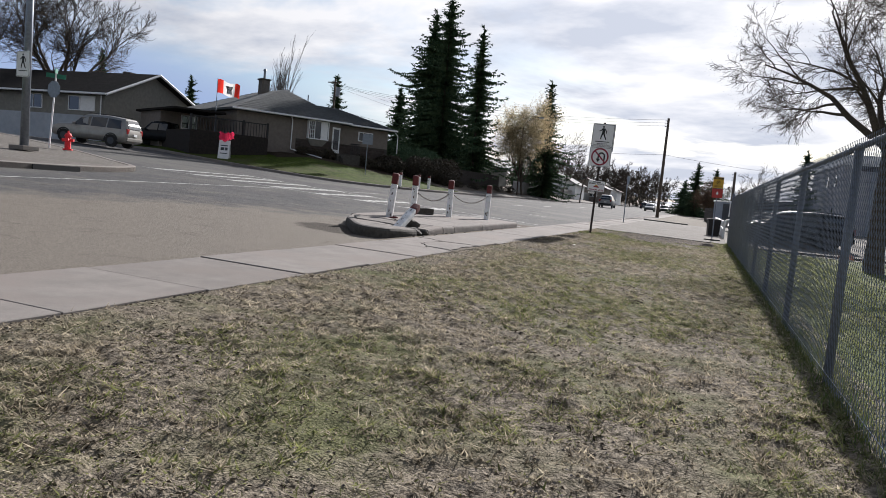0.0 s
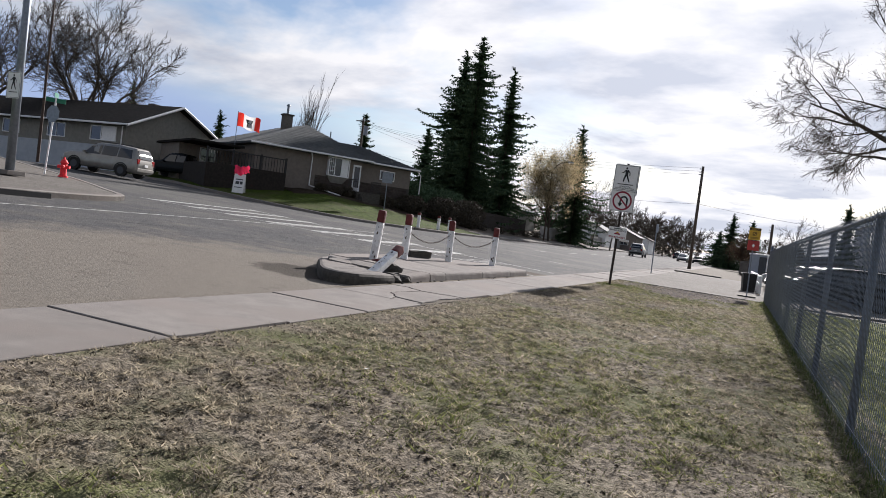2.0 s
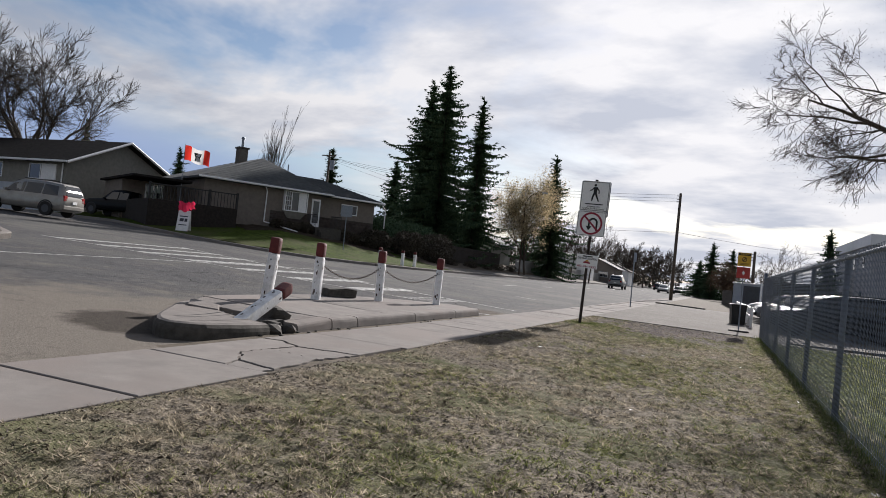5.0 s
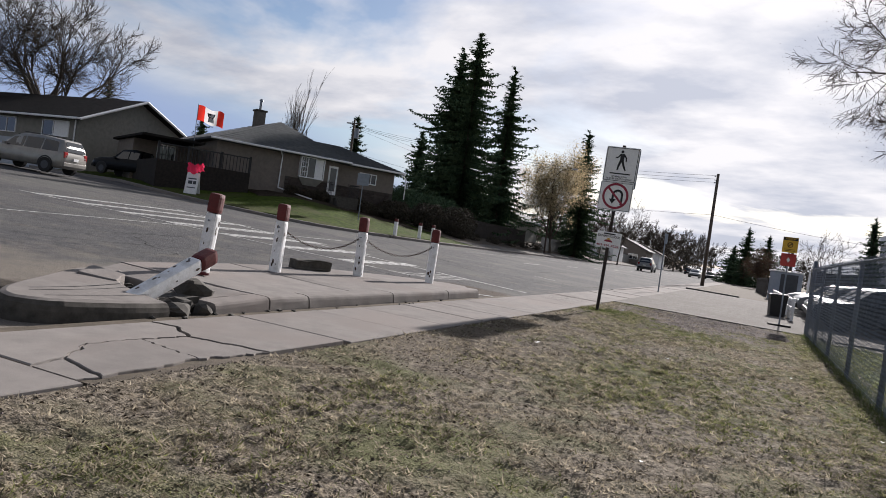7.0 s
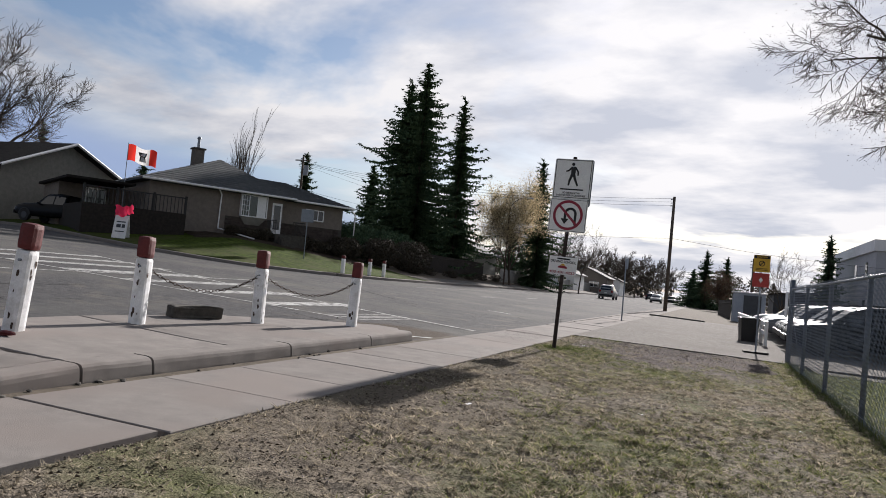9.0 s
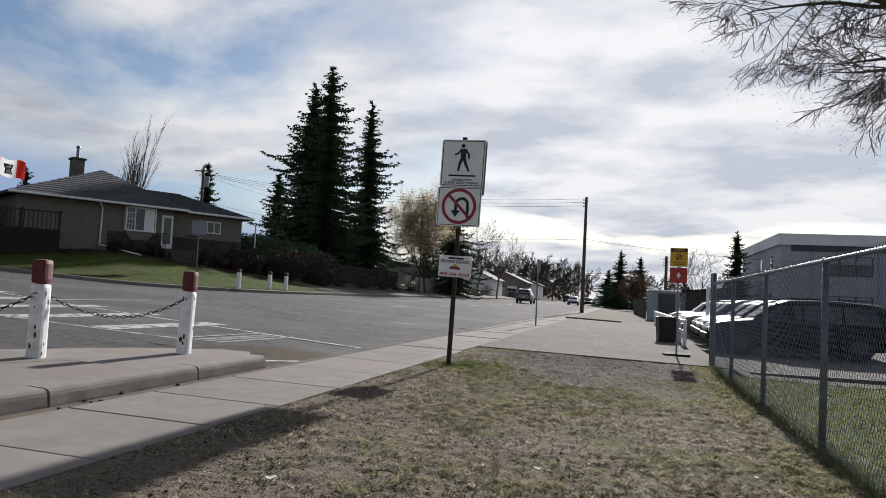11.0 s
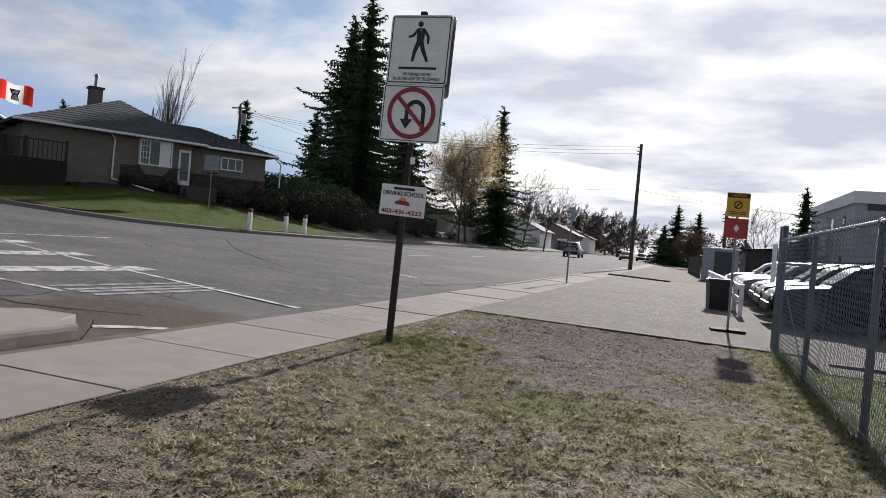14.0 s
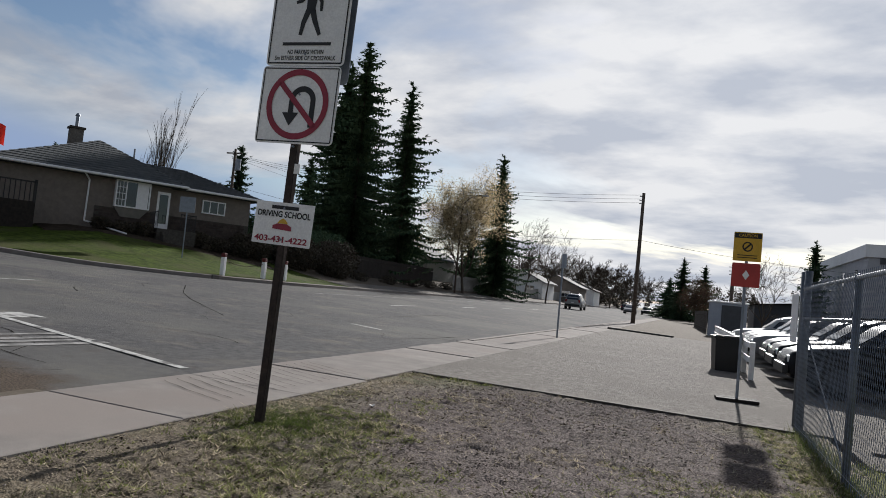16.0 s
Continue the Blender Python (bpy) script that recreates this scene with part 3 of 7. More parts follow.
box(bm, (-17.35, 15.2, 0.55), (-17.0, 16.8, 0.81))
structure(mesh_ob("storm_drain", bm, M["black"]), "dark storm drain mouth in the kerb", "drain")

# kerb where the footpath meets the street past the crossing
strip("kerb_near", [(-5.2, 300), (-5.2, 120), (-5.2, 60), (-5.2, 36.5)], 0.16, 0.03, 0.2, M["concrete"], "low worn concrete kerb by the footpath", "kerb")
strip("kerb_edge", [(-4.1, 57.3), (-1.0, 56.2)], 0.22, 0.10, 0.15, M["concrete_dark"], "dark low kerb stone across the forecourt", "kerb")
strip("forecourt_edge", [(0.95, 29.32), (-3.8, 29.30)], 0.07, 0.028, 0.1, M["concrete_dark"], "broken dark edge of the forecourt concrete", "edging")

# road markings


def stripe(pts, width, name="road_line", label="worn white painted road line", material="line"):
    bm = bmesh.new()
    rows = []
    for i, (x, y) in enumerate(pts):
        a, b = pts[max(i - 1, 0)], pts[min(i + 1, len(pts) - 1)]
        d = Vector((b[0] - a[0], b[1] - a[1])).normalized()
        o = Vector((-d.y, d.x)) * width / 2
        rows.append([bm.verts.new((x + s * o.x, y + s * o.y, gz(x + s * o.x) - 0.024)) for s in (-1, 1)])
    for p, q in zip(rows, rows[1:]):
        bm.faces.new((p[0], q[0], q[1], p[1]))
    bmesh.ops.recalc_face_normals(bm, faces=bm.faces[:])
    for f in bm.faces:
        if f.normal.z < 0:
            f.normal_flip()
    return tagged(mesh_ob(name, bm, M[material]), label, "road marking", "road markings", "structure")


stripe([(-5.6, 26.75), (-9.5, 27.7), (-14, 28.9), (-18, 30.2), (-21.9, 31.8)], 0.12)
stripe([(-7.9, 24.75), (-12.0, 24.8), (-16, 25.0), (-22, 24.9)], 0.12)
stripe([(-14.2, 2.0), (-14.4, 11.6), (-14.9, 17.0), (-15.2, 22.0), (-15.3, 27.0), (-15.1, 33.5)], 0.13)
for k, x in enumerate((-9.8, -11.8, -13.7, -15.7, -17.6, -19.4, -21.3)):
    top = 28.4 + 0.27 * (-9.8 - x)
    stripe([(x - 0.1, 24.9), (x + 0.15, top)], 0.55, "crossing_bar", "worn white bar of the pedestrian crossing")
for x in (-7.55, -7.8, -8.0, -8.3):
    stripe([(x, 24.9), (x + 0.25, 27.4)], 0.13, "crossing_bar", "almost worn-off white bar of the crossing", "line_worn")
stripe([(-5.95, 23.2), (-5.7, 23.5), (-5.42, 23.7)], 0.16)
stripe([(-8.1, 36.25), (-7.2, 36.0)], 0.13)
stripe([(-12.0, 48.0), (-12.0, 51.0)], 0.12)
for k in range(9):
    stripe([(-11.9, 58.0 + 9 * k), (-11.9, 61.0 + 9 * k)], 0.12)
stripe([(-15.6, 48.0), (-15.6, 140.0)], 0.10, material="line_worn")


def crack(name, pts, width, dz, label="dark crack in the asphalt"):
    bm = bmesh.new()
    rows = []
    rnd = random.Random(len(name) + int(pts[0][0] * 97))
    path = smooth_line(pts, 5)
    for i, (x, y) in enumerate(path):
        a, b = path[max(i - 1, 0)], path[min(i + 1, len(path) - 1)]
        d = Vector((b[0] - a[0], b[1] - a[1])).normalized()
        o = Vector((-d.y, d.x))
        w = width * rnd.uniform(0.3, 1.0)
        j = rnd.uniform(-1, 1) * width * 1.4
        rows.append([bm.verts.new((x + o.x * (j + s * w), y + o.y * (j + s * w), gz(x) + dz)) for s in (-1, 1)])
    for p, q in zip(rows, rows[1:]):
        f = bm.faces.new((p[0], q[0], q[1], p[1]))
        f.normal_update()
        if f.normal.z < 0:
            f.normal_flip()
    return tagged(mesh_ob(name, bm, M["crack"]), label, "crack", kind="structure")


for pts in ([(-16, 40), (-12.9, 36.1), (-9.5, 33.0)], [(-13.9, 33.3), (-13.1, 32.6)], [(-7.2, 31.6), (-6.2, 34.2), (-5.7, 38.0)], [(-13.5, 14.0), (-11.0, 17.5), (-10.4, 21.0)],
            [(-12.5, 22.5), (-12.2, 17.0), (-13.0, 12.0), (-12.4, 6.0)], [(-8.6, 24.0), (-7.4, 23.6), (-6.2, 24.2)], [(-9.0, 40.0), (-9.4, 52.0), (-9.1, 70.0)]):
    crack("road_crack", pts, 0.018, -0.025)

crk = random.Random(31)
for k in range(34):
    x, y = crk.uniform(-17, -5.8), crk.uniform(4, 48)
    if k < 12:
        x, y = crk.uniform(-9.5, -5.8), crk.uniform(22.5, 27.5)
    a = crk.uniform(0, 6.283)
    pts = [(x, y)]
    for j in range(crk.randint(3, 6)):
        a += crk.gauss(0, 0.6)
        L = crk.uniform(0.25, 0.9)
        pts.append((min(-5.45, pts[-1][0] + L * math.cos(a)), pts[-1][1] + L * math.sin(a)))
    crack("road_crack", pts, crk.uniform(0.005, 0.013), -0.025)

for pts in ([(-3.6, 40.6), (-1.5, 40.9), (0.9, 41.2)], [(-3.7, 34.9), (-1.2, 35.0), (1.2, 35.3)]):
    crack("paving_crack", pts, 0.005, 0.0235, "thin dark crack in the forecourt concrete")

# footpath: a bed with cast slabs on it
PAVE = M["concrete"]
bed = structure(sheet("pavement", -5.22, -3.845, -25, 300, -0.03, M["concrete_dark"], 0.2), "concrete footpath of cast slabs with dark joints", "pavement")


def slab_piece(outline, top, name="paving_slab"):
    bm = bmesh.new()
    n = len(outline)
    cx, cy = sum(p[0] for p in outline) / n, sum(p[1] for p in outline) / n
    lo = [bm.verts.new((x, y, gz(x) - 0.05)) for x, y in outline]
    mid = [bm.verts.new((x, y, gz(x) + top - 0.006)) for x, y in outline]
    hi = [bm.verts.new((x + (cx - x) * 0.012, y + (cy - y) * 0.012, gz(x) + top)) for x, y in outline]
    for i in range(n):
        j = (i + 1) % n
        bm.faces.new((lo[i], lo[j], mid[j], mid[i]))
        bm.faces.new((mid[i], mid[j], hi[j], hi[i]))
    bm.faces.new(hi)
    bmesh.ops.recalc_face_normals(bm, faces=bm.faces[:])
    return mesh_ob(name, bm, PAVE, bed)


rng = random.Random(4)
JOINTS = [-9.6, -8.0, -6.4, -4.8, -3.2, -1.6, 0.4, 2.1, 3.86, 5.38, 7.0, 8.57, 10.18, 11.75]
AFTER = [14.8, 16.28, 17.4, 18.68, 19.81, 21.28, 22.9, 24.5, 26.3]
while AFTER[-1] < 70:
    AFTER.append(AFTER[-1] + 1.55)
for row in (JOINTS, AFTER):
    for a, b in zip(row, row[1:]):
        g = 0.007
        slab_piece([(-5.2, a + g), (-3.86 + rng.uniform(-0.02, 0.015), a + g), (-3.86 + rng.uniform(-0.02, 0.015), b - g), (-5.2, b - g)], 0.012 + rng.uniform(-0.006, 0.006))
slab_piece([(-5.2, 70.0), (-3.87, 70.0), (-3.87, 300), (-5.2, 300)], 0.01)
# the broken bays: pieces share jagged cracks
def jagged(a, b):
    """Points of an uneven break from a to b, the same from either side."""
    if a[1] > b[1]:
        return jagged(b, a)[::-1]
    L = math.hypot(b[0] - a[0], b[1] - a[1])
    n = max(2, int(L / 0.06))
    r = random.Random(int(a[0] * 1000) * 7 + int(b[1] * 1000))
    s = 0.022
    return [(a[0] + (b[0] - a[0]) * i / n + (r.uniform(-s, s) if 0 < i else 0), a[1] + (b[1] - a[1]) * i / n + (r.uniform(-s, s) if 0 < i else 0)) for i in range(n)] + [b]


def inset(outline, d):
    """An outline drawn in by d along its corners."""
    n = len(outline)
    area = sum(outline[i][0] * outline[(i + 1) % n][1] - outline[(i + 1) % n][0] * outline[i][1] for i in range(n))
    sg = 1 if area > 0 else -1
    out = []
    for i in range(n):
        a, b, c = (Vector(outline[k % n]) for k in (i - 1, i, i + 1))
        u, v = (b - a).normalized(), (c - b).normalized()
        o = Vector((-u.y - v.y, u.x + v.x))
        o = o.normalized() * d * sg if o.length > 0.3 else Vector((0, 0))
        out.append((b.x + o.x, b.y + o.y))
    return out


BA, BB, BC, BD, BE, BF, BG, BH, BI, BJ = (-4.33, 11.77), (-4.40, 12.06), (-4.68, 12.48), (-4.66, 12.97), (-4.60, 13.41), (-4.95, 13.65), (-5.2, 13.59), (-3.92, 11.93), (-4.0, 12.86), (-3.9, 13.59)
for nodes, top, gap in (
        (((-5.2, 11.77), BA, BB, BC, BD, BE, BF, BG), 0.014, 0.014),
        ((BA, (-3.95, 11.77), BH, BB), 0.008, 0.010),
        ((BB, BH, (-3.93, 12.4), BI, BD, BC), 0.018, 0.012),
        ((BD, BI, BJ, BE), 0.012, 0.012),
        ((BG, BF, BE, BJ, (-3.9, 14.78), (-5.2, 14.78)), 0.017, 0.020)):
    loop = []
    for a, b in zip(nodes, nodes[1:] + nodes[:1]):
        straight = a[0] == b[0] or (a[1] == b[1])
        loop += [a] if straight else jagged(a, b)[:-1]
    slab_piece(inset(loop, gap), top)
structure(sheet("edge_dirt", -4.03, -3.843, 11.8, 13.62, -0.004, M["dirt"]), "soil washed over the broken edge of the footpath", "dirt")
# ribbed ramp by the sign
for k in range(16):
    y = 25.3 + k * 0.19
    crack("ramp_groove", [(-5.05, y + 0.42), (-4.6, y + 0.2), (-4.1, y)], 0.006, 0.017, "groove cut in the concrete ramp")


# ---- the raised island and its bollards ----
def island():
    ob = tagged(new("traffic_island"), "cracked raised concrete island with a rounded worn kerb", "traffic island")
    top = 0.155

    def chunk(outline, z1, name, material, tilt=(0, 0), edge=0.012, cut=0.0):
        """A cast piece with a worn, rounded upper edge; cut roughens its outline."""
        bm = bmesh.new()
        pts = []
        for a, b in zip(outline, outline[1:] + outline[:1]):
            k = max(1, int(math.hypot(b[0] - a[0], b[1] - a[1]) / 0.12))
            for i in range(k):
                x, y = a[0] + (b[0] - a[0]) * i / k, a[1] + (b[1] - a[1]) * i / k
                q = noise.noise_vector((x * 6, y * 6, 1)) * (0.006 + cut)
                pts.append((x + q.x, y + q.y))
        n = len(pts)
        cx, cy = sum(p[0] for p in pts) / n, sum(p[1] for p in pts) / n
        lv = []
        for d, z in ((0, -0.12), (0, z1 - edge * 1.3), (edge * 0.12, z1 - edge * 0.7), (edge * 0.45, z1 - edge * 0.22), (edge, z1)):
            ring = inset(pts, d) if d else pts
            lv.append([bm.verts.new((x, y, gz(x) + z + ((x - cx) * tilt[0] + (y - cy) * tilt[1] if z > 0 else 0) + (0.006 * noise.noise((x * 7, y * 7, 3)) if z > 0 else 0))) for x, y in ring])
        for p, q in zip(lv, lv[1:]):
            for i in range(n):
                bm.faces.new((p[i], p[(i + 1) % n], q[(i + 1) % n], q[i]))
        bm.faces.new(lv[-1])
        bmesh.ops.recalc_face_normals(bm, faces=bm.faces[:])
        # of two materials, steep faces take the second: dirt and shade as colour
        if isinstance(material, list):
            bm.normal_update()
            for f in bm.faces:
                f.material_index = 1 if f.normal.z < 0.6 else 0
        return part(name, bm, material, ob)

    # flat bays
    chunk([(-5.58, 15.55), (-5.58, 17.7), (-7.75, 17.75), (-7.6, 15.5)], top, "bay", M["concrete"])
    chunk([(-5.58, 17.73), (-5.58, 20.2), (-7.55, 20.25), (-7.76, 17.78)], top, "bay", M["concrete"])
    chunk([(-5.58, 20.23), (-5.58, 22.42), (-5.8, 22.82), (-6.2, 22.75), (-6.9, 21.75), (-7.53, 20.28)], top - 0.01, "bay", M["concrete"])
    chunk([(-5.62, 14.72), (-5.6, 15.52), (-7.55, 15.47), (-7.35, 14.9), (-6.4, 14.85)], top - 0.02, "bay", M["concrete"], (0, 0.05), cut=0.04)

    def kerb_stone(a, b, z1, tilt=0.0):
        """A kerb stone with a worn, rounded shoulder towards the footpath."""
        bm = bmesh.new()
        prof = [(-5.335, -0.12), (-5.332, 0.02), (-5.338, z1 - 0.06), (-5.348, z1 - 0.03), (-5.368, z1 - 0.010), (-5.40, z1 - 0.002), (-5.45, z1), (-5.572, z1), (-5.572, -0.12)]
        n = max(3, int((b - a) / 0.1))
        rows = []
        for i in range(n + 1):
            y = a + (b - a) * i / n
            rows.append([bm.verts.new((x + 0.008 * noise.noise((z * 9, y * 4, 2)), y, gz(x) + z + ((y - b) * tilt if z > 0 else 0) + (0.006 * noise.noise((x * 9, y * 6, 5)) if z > 0.05 else 0))) for x, z in prof])
        for p, q in zip(rows, rows[1:]):
            for k in range(len(prof) - 1):
                bm.faces.new((p[k], p[k + 1], q[k + 1], q[k]))
        bm.faces.new(rows[0]); bm.faces.new(rows[-1][::-1])
        bmesh.ops.recalc_face_normals(bm, faces=bm.faces[:])
        part("kerb_stone", bm, M["concrete"], ob)

    for a, b, tl in ((14.62, 15.5, 0.05), (15.53, 16.3, 0), (16.33, 18.6, 0), (18.63, 20.8, 0), (20.83, 22.4, 0)):
        kerb_stone(a, b, top + 0.003, tl)
    # rounded, tipped end with a worn shoulder and scored lines
    rim = smooth_line([(-5.36, 14.0), (-5.37, 13.6), (-5.43, 13.2), (-5.52, 12.85), (-5.72, 12.66), (-5.98, 12.7), (-6.24, 12.95), (-6.5, 13.32), (-6.8, 13.8), (-7.15, 14.35), (-7.32, 14.8), (-7.1, 15.1), (-6.4, 14.42), (-5.8, 14.15), (-5.36, 14.0)], 3)[:-1]
    tx, ty = -0.01, -0.02
    rcx, rcy = sum(p[0] for p in rim) / len(rim), sum(p[1] for p in rim) / len(rim)
    # dark concrete on the sides: dirt, plus their shade put into the colour
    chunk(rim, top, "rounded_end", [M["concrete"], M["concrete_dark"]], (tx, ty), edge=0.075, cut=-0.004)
    for k, (a, b) in enumerate((((-5.72, 12.95), (-5.72, 14.08)), ((-5.95, 12.98), (-6.12, 14.25)), ((-6.05, 13.05), (-6.3, 14.3)))):
        bm = bmesh.new()
        rows = []
        for i in range(15):
            x, y = a[0] + (b[0] - a[0]) * i / 14 + 0.05 * math.sin(i * 0.22), a[1] + (b[1] - a[1]) * i / 14
            z = gz(x) + top + (x - rcx) * tx + (y - rcy) * ty + 0.008
            w = 0.008 + 0.005 * noise.noise((x * 8, y * 8, k))
            rows.append([bm.verts.new((x - w, y, z)), bm.verts.new((x + w, y, z))])
        for p, q in zip(rows, rows[1:]):
            bm.faces.new((p[0], p[1], q[1], q[0]))
        part("scored_line", bm, M["rubber"], ob, "dark scored line")
    # broken slabs tipped up at the breach
    chunk([(-6.82, 14.2), (-6.42, 14.35), (-6.66, 14.66), (-7.1, 14.62)], top + 0.025, "broken_slab", M["concrete"], (-0.05, 0.03), cut=0.02)
    chunk([(-5.72, 14.3), (-5.6, 14.66), (-6.1, 14.78), (-6.15, 14.42)], top - 0.06, "broken_slab", M["concrete_dark"], (0.1, 0.12), cut=0.03)
    def lump(x, y, z, size, seed, turn, name, material):
        """A broken piece of concrete with flat fracture faces."""
        r = random.Random(seed)
        bm = bmesh.new()
        bmesh.ops.create_icosphere(bm, subdivisions=2, radius=1.0)
        cuts = [Vector((r.gauss(0, 1), r.gauss(0, 1), r.gauss(0, 1))).normalized() for _ in range(9)]
        for v in bm.verts:
            for c in cuts:
                over = v.co.dot(c) - 0.62
                if over > 0:
                    v.co -= c * over
            v.co = Vector((v.co.x * size[0], v.co.y * size[1], v.co.z * size[2])) + 0.012 * noise.noise_vector(v.co * 7 + Vector((seed, 0, 0)))
        bmesh.ops.transform(bm, matrix=Matrix.Translation((x, y, gz(x) + z)) @ Matrix.Rotation(radians(turn), 4, "Z"), verts=bm.verts[:])
        part(name, bm, M[material], ob)

    # the stump of footing under the fallen bollard and the crushed kerb beside it
    lump(-5.88, 14.85, 0.17, (0.25, 0.17, 0.16), 5, 25, "broken_footing", "concrete_dark")
    lump(-5.45, 14.22, 0.03, (0.13, 0.22, 0.13), 6, 10, "broken_kerb", "concrete_dark")
    lump(-5.43, 14.50, 0.02, (0.12, 0.15, 0.10), 7, 60, "broken_kerb", "concrete_dark")
    lump(-5.62, 14.42, 0.05, (0.16, 0.15, 0.12), 8, 40, "broken_kerb", "concrete_dark")
    lump(-6.75, 15.95, 0.175, (0.14, 0.05, 0.035), 9, 20, "broken_kerb", "red")
    # rubble in the break
    rnd = random.Random(3)
    for k in range(44):
        x, y, s = rnd.uniform(-7.0, -5.36), rnd.uniform(14.05, 14.75), rnd.uniform(0.02, 0.10)
        if k > 25:
            x, y, s = rnd.uniform(-5.34, -5.2), rnd.uniform(13.2, 21.5), rnd.uniform(0.015, 0.035)
        bm = bmesh.new()
        bmesh.ops.create_icosphere(bm, subdivisions=1, radius=s)
        for v in bm.verts:
            v.co = Vector((v.co.x * rnd.uniform(0.7, 1.4), v.co.y * rnd.uniform(0.7, 1.3), v.co.z * rnd.uniform(0.4, 0.9)))
        bmesh.ops.translate(bm, verts=bm.verts[:], vec=(x, y, gz(x) + (0.06 if k < 26 else 0.01)))
        part("rubble", bm, M["concrete_dark"], ob)
    return ob


island()
tagged(sheet("gutter_dirt", -5.36, -5.2, 12.0, 24.5, 0.002, M["dirt"]), "dirt and grit gathered along the kerb", "dirt", kind="stuff")


def bollard(x, y, lean=(0, 0), label="white wooden bollard with a dark red top", h=1.06, group="bollards of the island"):
    ob = thing("bollard", x, y, gz(x) + 0.14, 0, label, "bollard", group)
    ob.matrix_basis = pose(x, y, gz(x) + 0.14, lean[0], lean[1], 12)
    w = 0.078
    bm = bmesh.new()
    box(bm, (-w, -w, -0.1), (w, w, h - 0.26), 0.045)
    part("shaft", bm, M["chipped"], ob, "chipped white paint")
    bm = bmesh.new()
    box(bm, (-w - 0.002, -w - 0.002, h - 0.262), (w + 0.002, w + 0.002, h), 0.05)
    part("cap", bm, M["red"], ob, "dark red painted top")
    rnd = random.Random(int(y * 10))
    for k in range(9):
        a = rnd.choice([(1, 0), (0, -1), (-1, 0), (0, -1)])
        z, r = rnd.uniform(0.05, h - 0.3), rnd.uniform(0.008, 0.024)
        bm = bmesh.new()
        c = Vector((a[0] * (w + 0.0015), a[1] * (w + 0.0015), z))
        side = Vector((-a[1], a[0], 0))
        o = rnd.uniform(-0.04, 0.04)
        pts = [c + side * (o + r * rnd.uniform(0.5, 1) * math.cos(t)) + Vector((0, 0, 2.2 * r * rnd.uniform(0.5, 1) * math.sin(t))) for t in [i * math.pi / 4 for i in range(8)]]
        f = bm.faces.new([bm.verts.new(p) for p in pts])
        part("paint_chip", bm, M["rust"], ob, "bare patch in the paint")
    bm = bmesh.new()
    rod(bm, (0, -w, h - 0.36), (0, -w - 0.03, h - 0.36), 0.012)
    part("eye_bolt", bm, M["galv"], ob)
    return ob


B1, B2, B3, B4 = (-6.98, 16.25), (-7.08, 17.98), (-6.78, 20.02), (-6.18, 21.8)
bollard(*B1, (0, 5), "white wooden bollard with a red top, leaning")
bollard(*B2, (-1, 1))
bollard(*B3)
bollard(*B4, (-2, 1))
fallen = bollard(-5.78, 13.95, (0, 0), "broken white bollard with a red top, knocked over", 1.12)
fallen.matrix_basis = pose(-5.80, 14.0, gz(-5.8) + 0.10, -66, 8, 4)


def chain(a, b, sag, r=0.018, label="sagging rusty chain between two bollards"):
    ob = tagged(new("chain"), label, "chain", "chains of the bollards")
    a, b = Vector(a), Vector(b)
    n = int((b - a).length / 0.06)
    pts = [a.lerp(b, i / n) - Vector((0, 0, sag * 4 * (i / n) * (1 - i / n))) for i in range(n + 1)]
    for i in range(n):
        p, q = pts[i], pts[i + 1]
        d = (q - p).normalized()
        side = d.cross(Vector((0, 0, 1))).normalized()
        up = side.cross(d)
        wv = side if i % 2 else up
        bm = bmesh.new()
        L, W = (q - p).length * 0.68, r
        ring = [(p + q) / 2 + d * L * math.cos(t) + wv * W * math.sin(t) for t in [k * math.pi / 4 for k in range(8)]]
        nrm = d.cross(wv)
        loops = []
        for k in range(8):
            o = (ring[k] - (p + q) / 2).normalized()
            loops.append([bm.verts.new(ring[k] + o * (0.0055 * math.cos(t)) + nrm * (0.0055 * math.sin(t))) for t in (0, math.pi / 2, math.pi, 3 * math.pi / 2)])
        for k in range(8):
            a4, b4 = loops[k], loops[(k + 1) % 8]
            for m in range(4):
                bm.faces.new((a4[m], a4[(m + 1) % 4], b4[(m + 1) % 4], b4[m]))
        part("link", bm, M["rust"], ob)
    return ob


def top_of(p, h=0.72):
    return (p[0], p[1], gz(p[0]) + 0.14 + h)


chain(top_of(B2), top_of(B3), 0.28)
chain(top_of(B3), top_of(B4), 0.26)
chain((-6.55, 15.55, gz(-6.5) + 0.175), (-6.2, 15.2, gz(-6.2) + 0.165), 0.0, label="snapped rusty chain end lying on the concrete")
bm = bmesh.new()
box(bm, (-0.36, -0.13, 0), (0.36, 0.13, 0.17), 0.03)
bmesh.ops.subdivide_edges(bm, edges=bm.edges[:], cuts=2)
for v in bm.verts:
    v.co += 0.03 * noise.noise_vector(v.co * 5)
blk = mesh_ob("concrete_block", bm, M["concrete_dark"])
blk.matrix_basis = pose(-7.35, 19.35, gz(-7.3) + 0.155, 3, 0, 70)
tagged(blk, "broken piece of kerb stone lying on the island", "rubble")


# ---- signs by the path ----
def flat(bm, pts, y):
    """A flat outline in the x-z plane, facing -y."""
    f = bm.faces.new([bm.verts.new((p[0], y, p[1])) for p in pts])
    f.normal_update()
    if f.normal.y > 0:
        f.normal_flip()


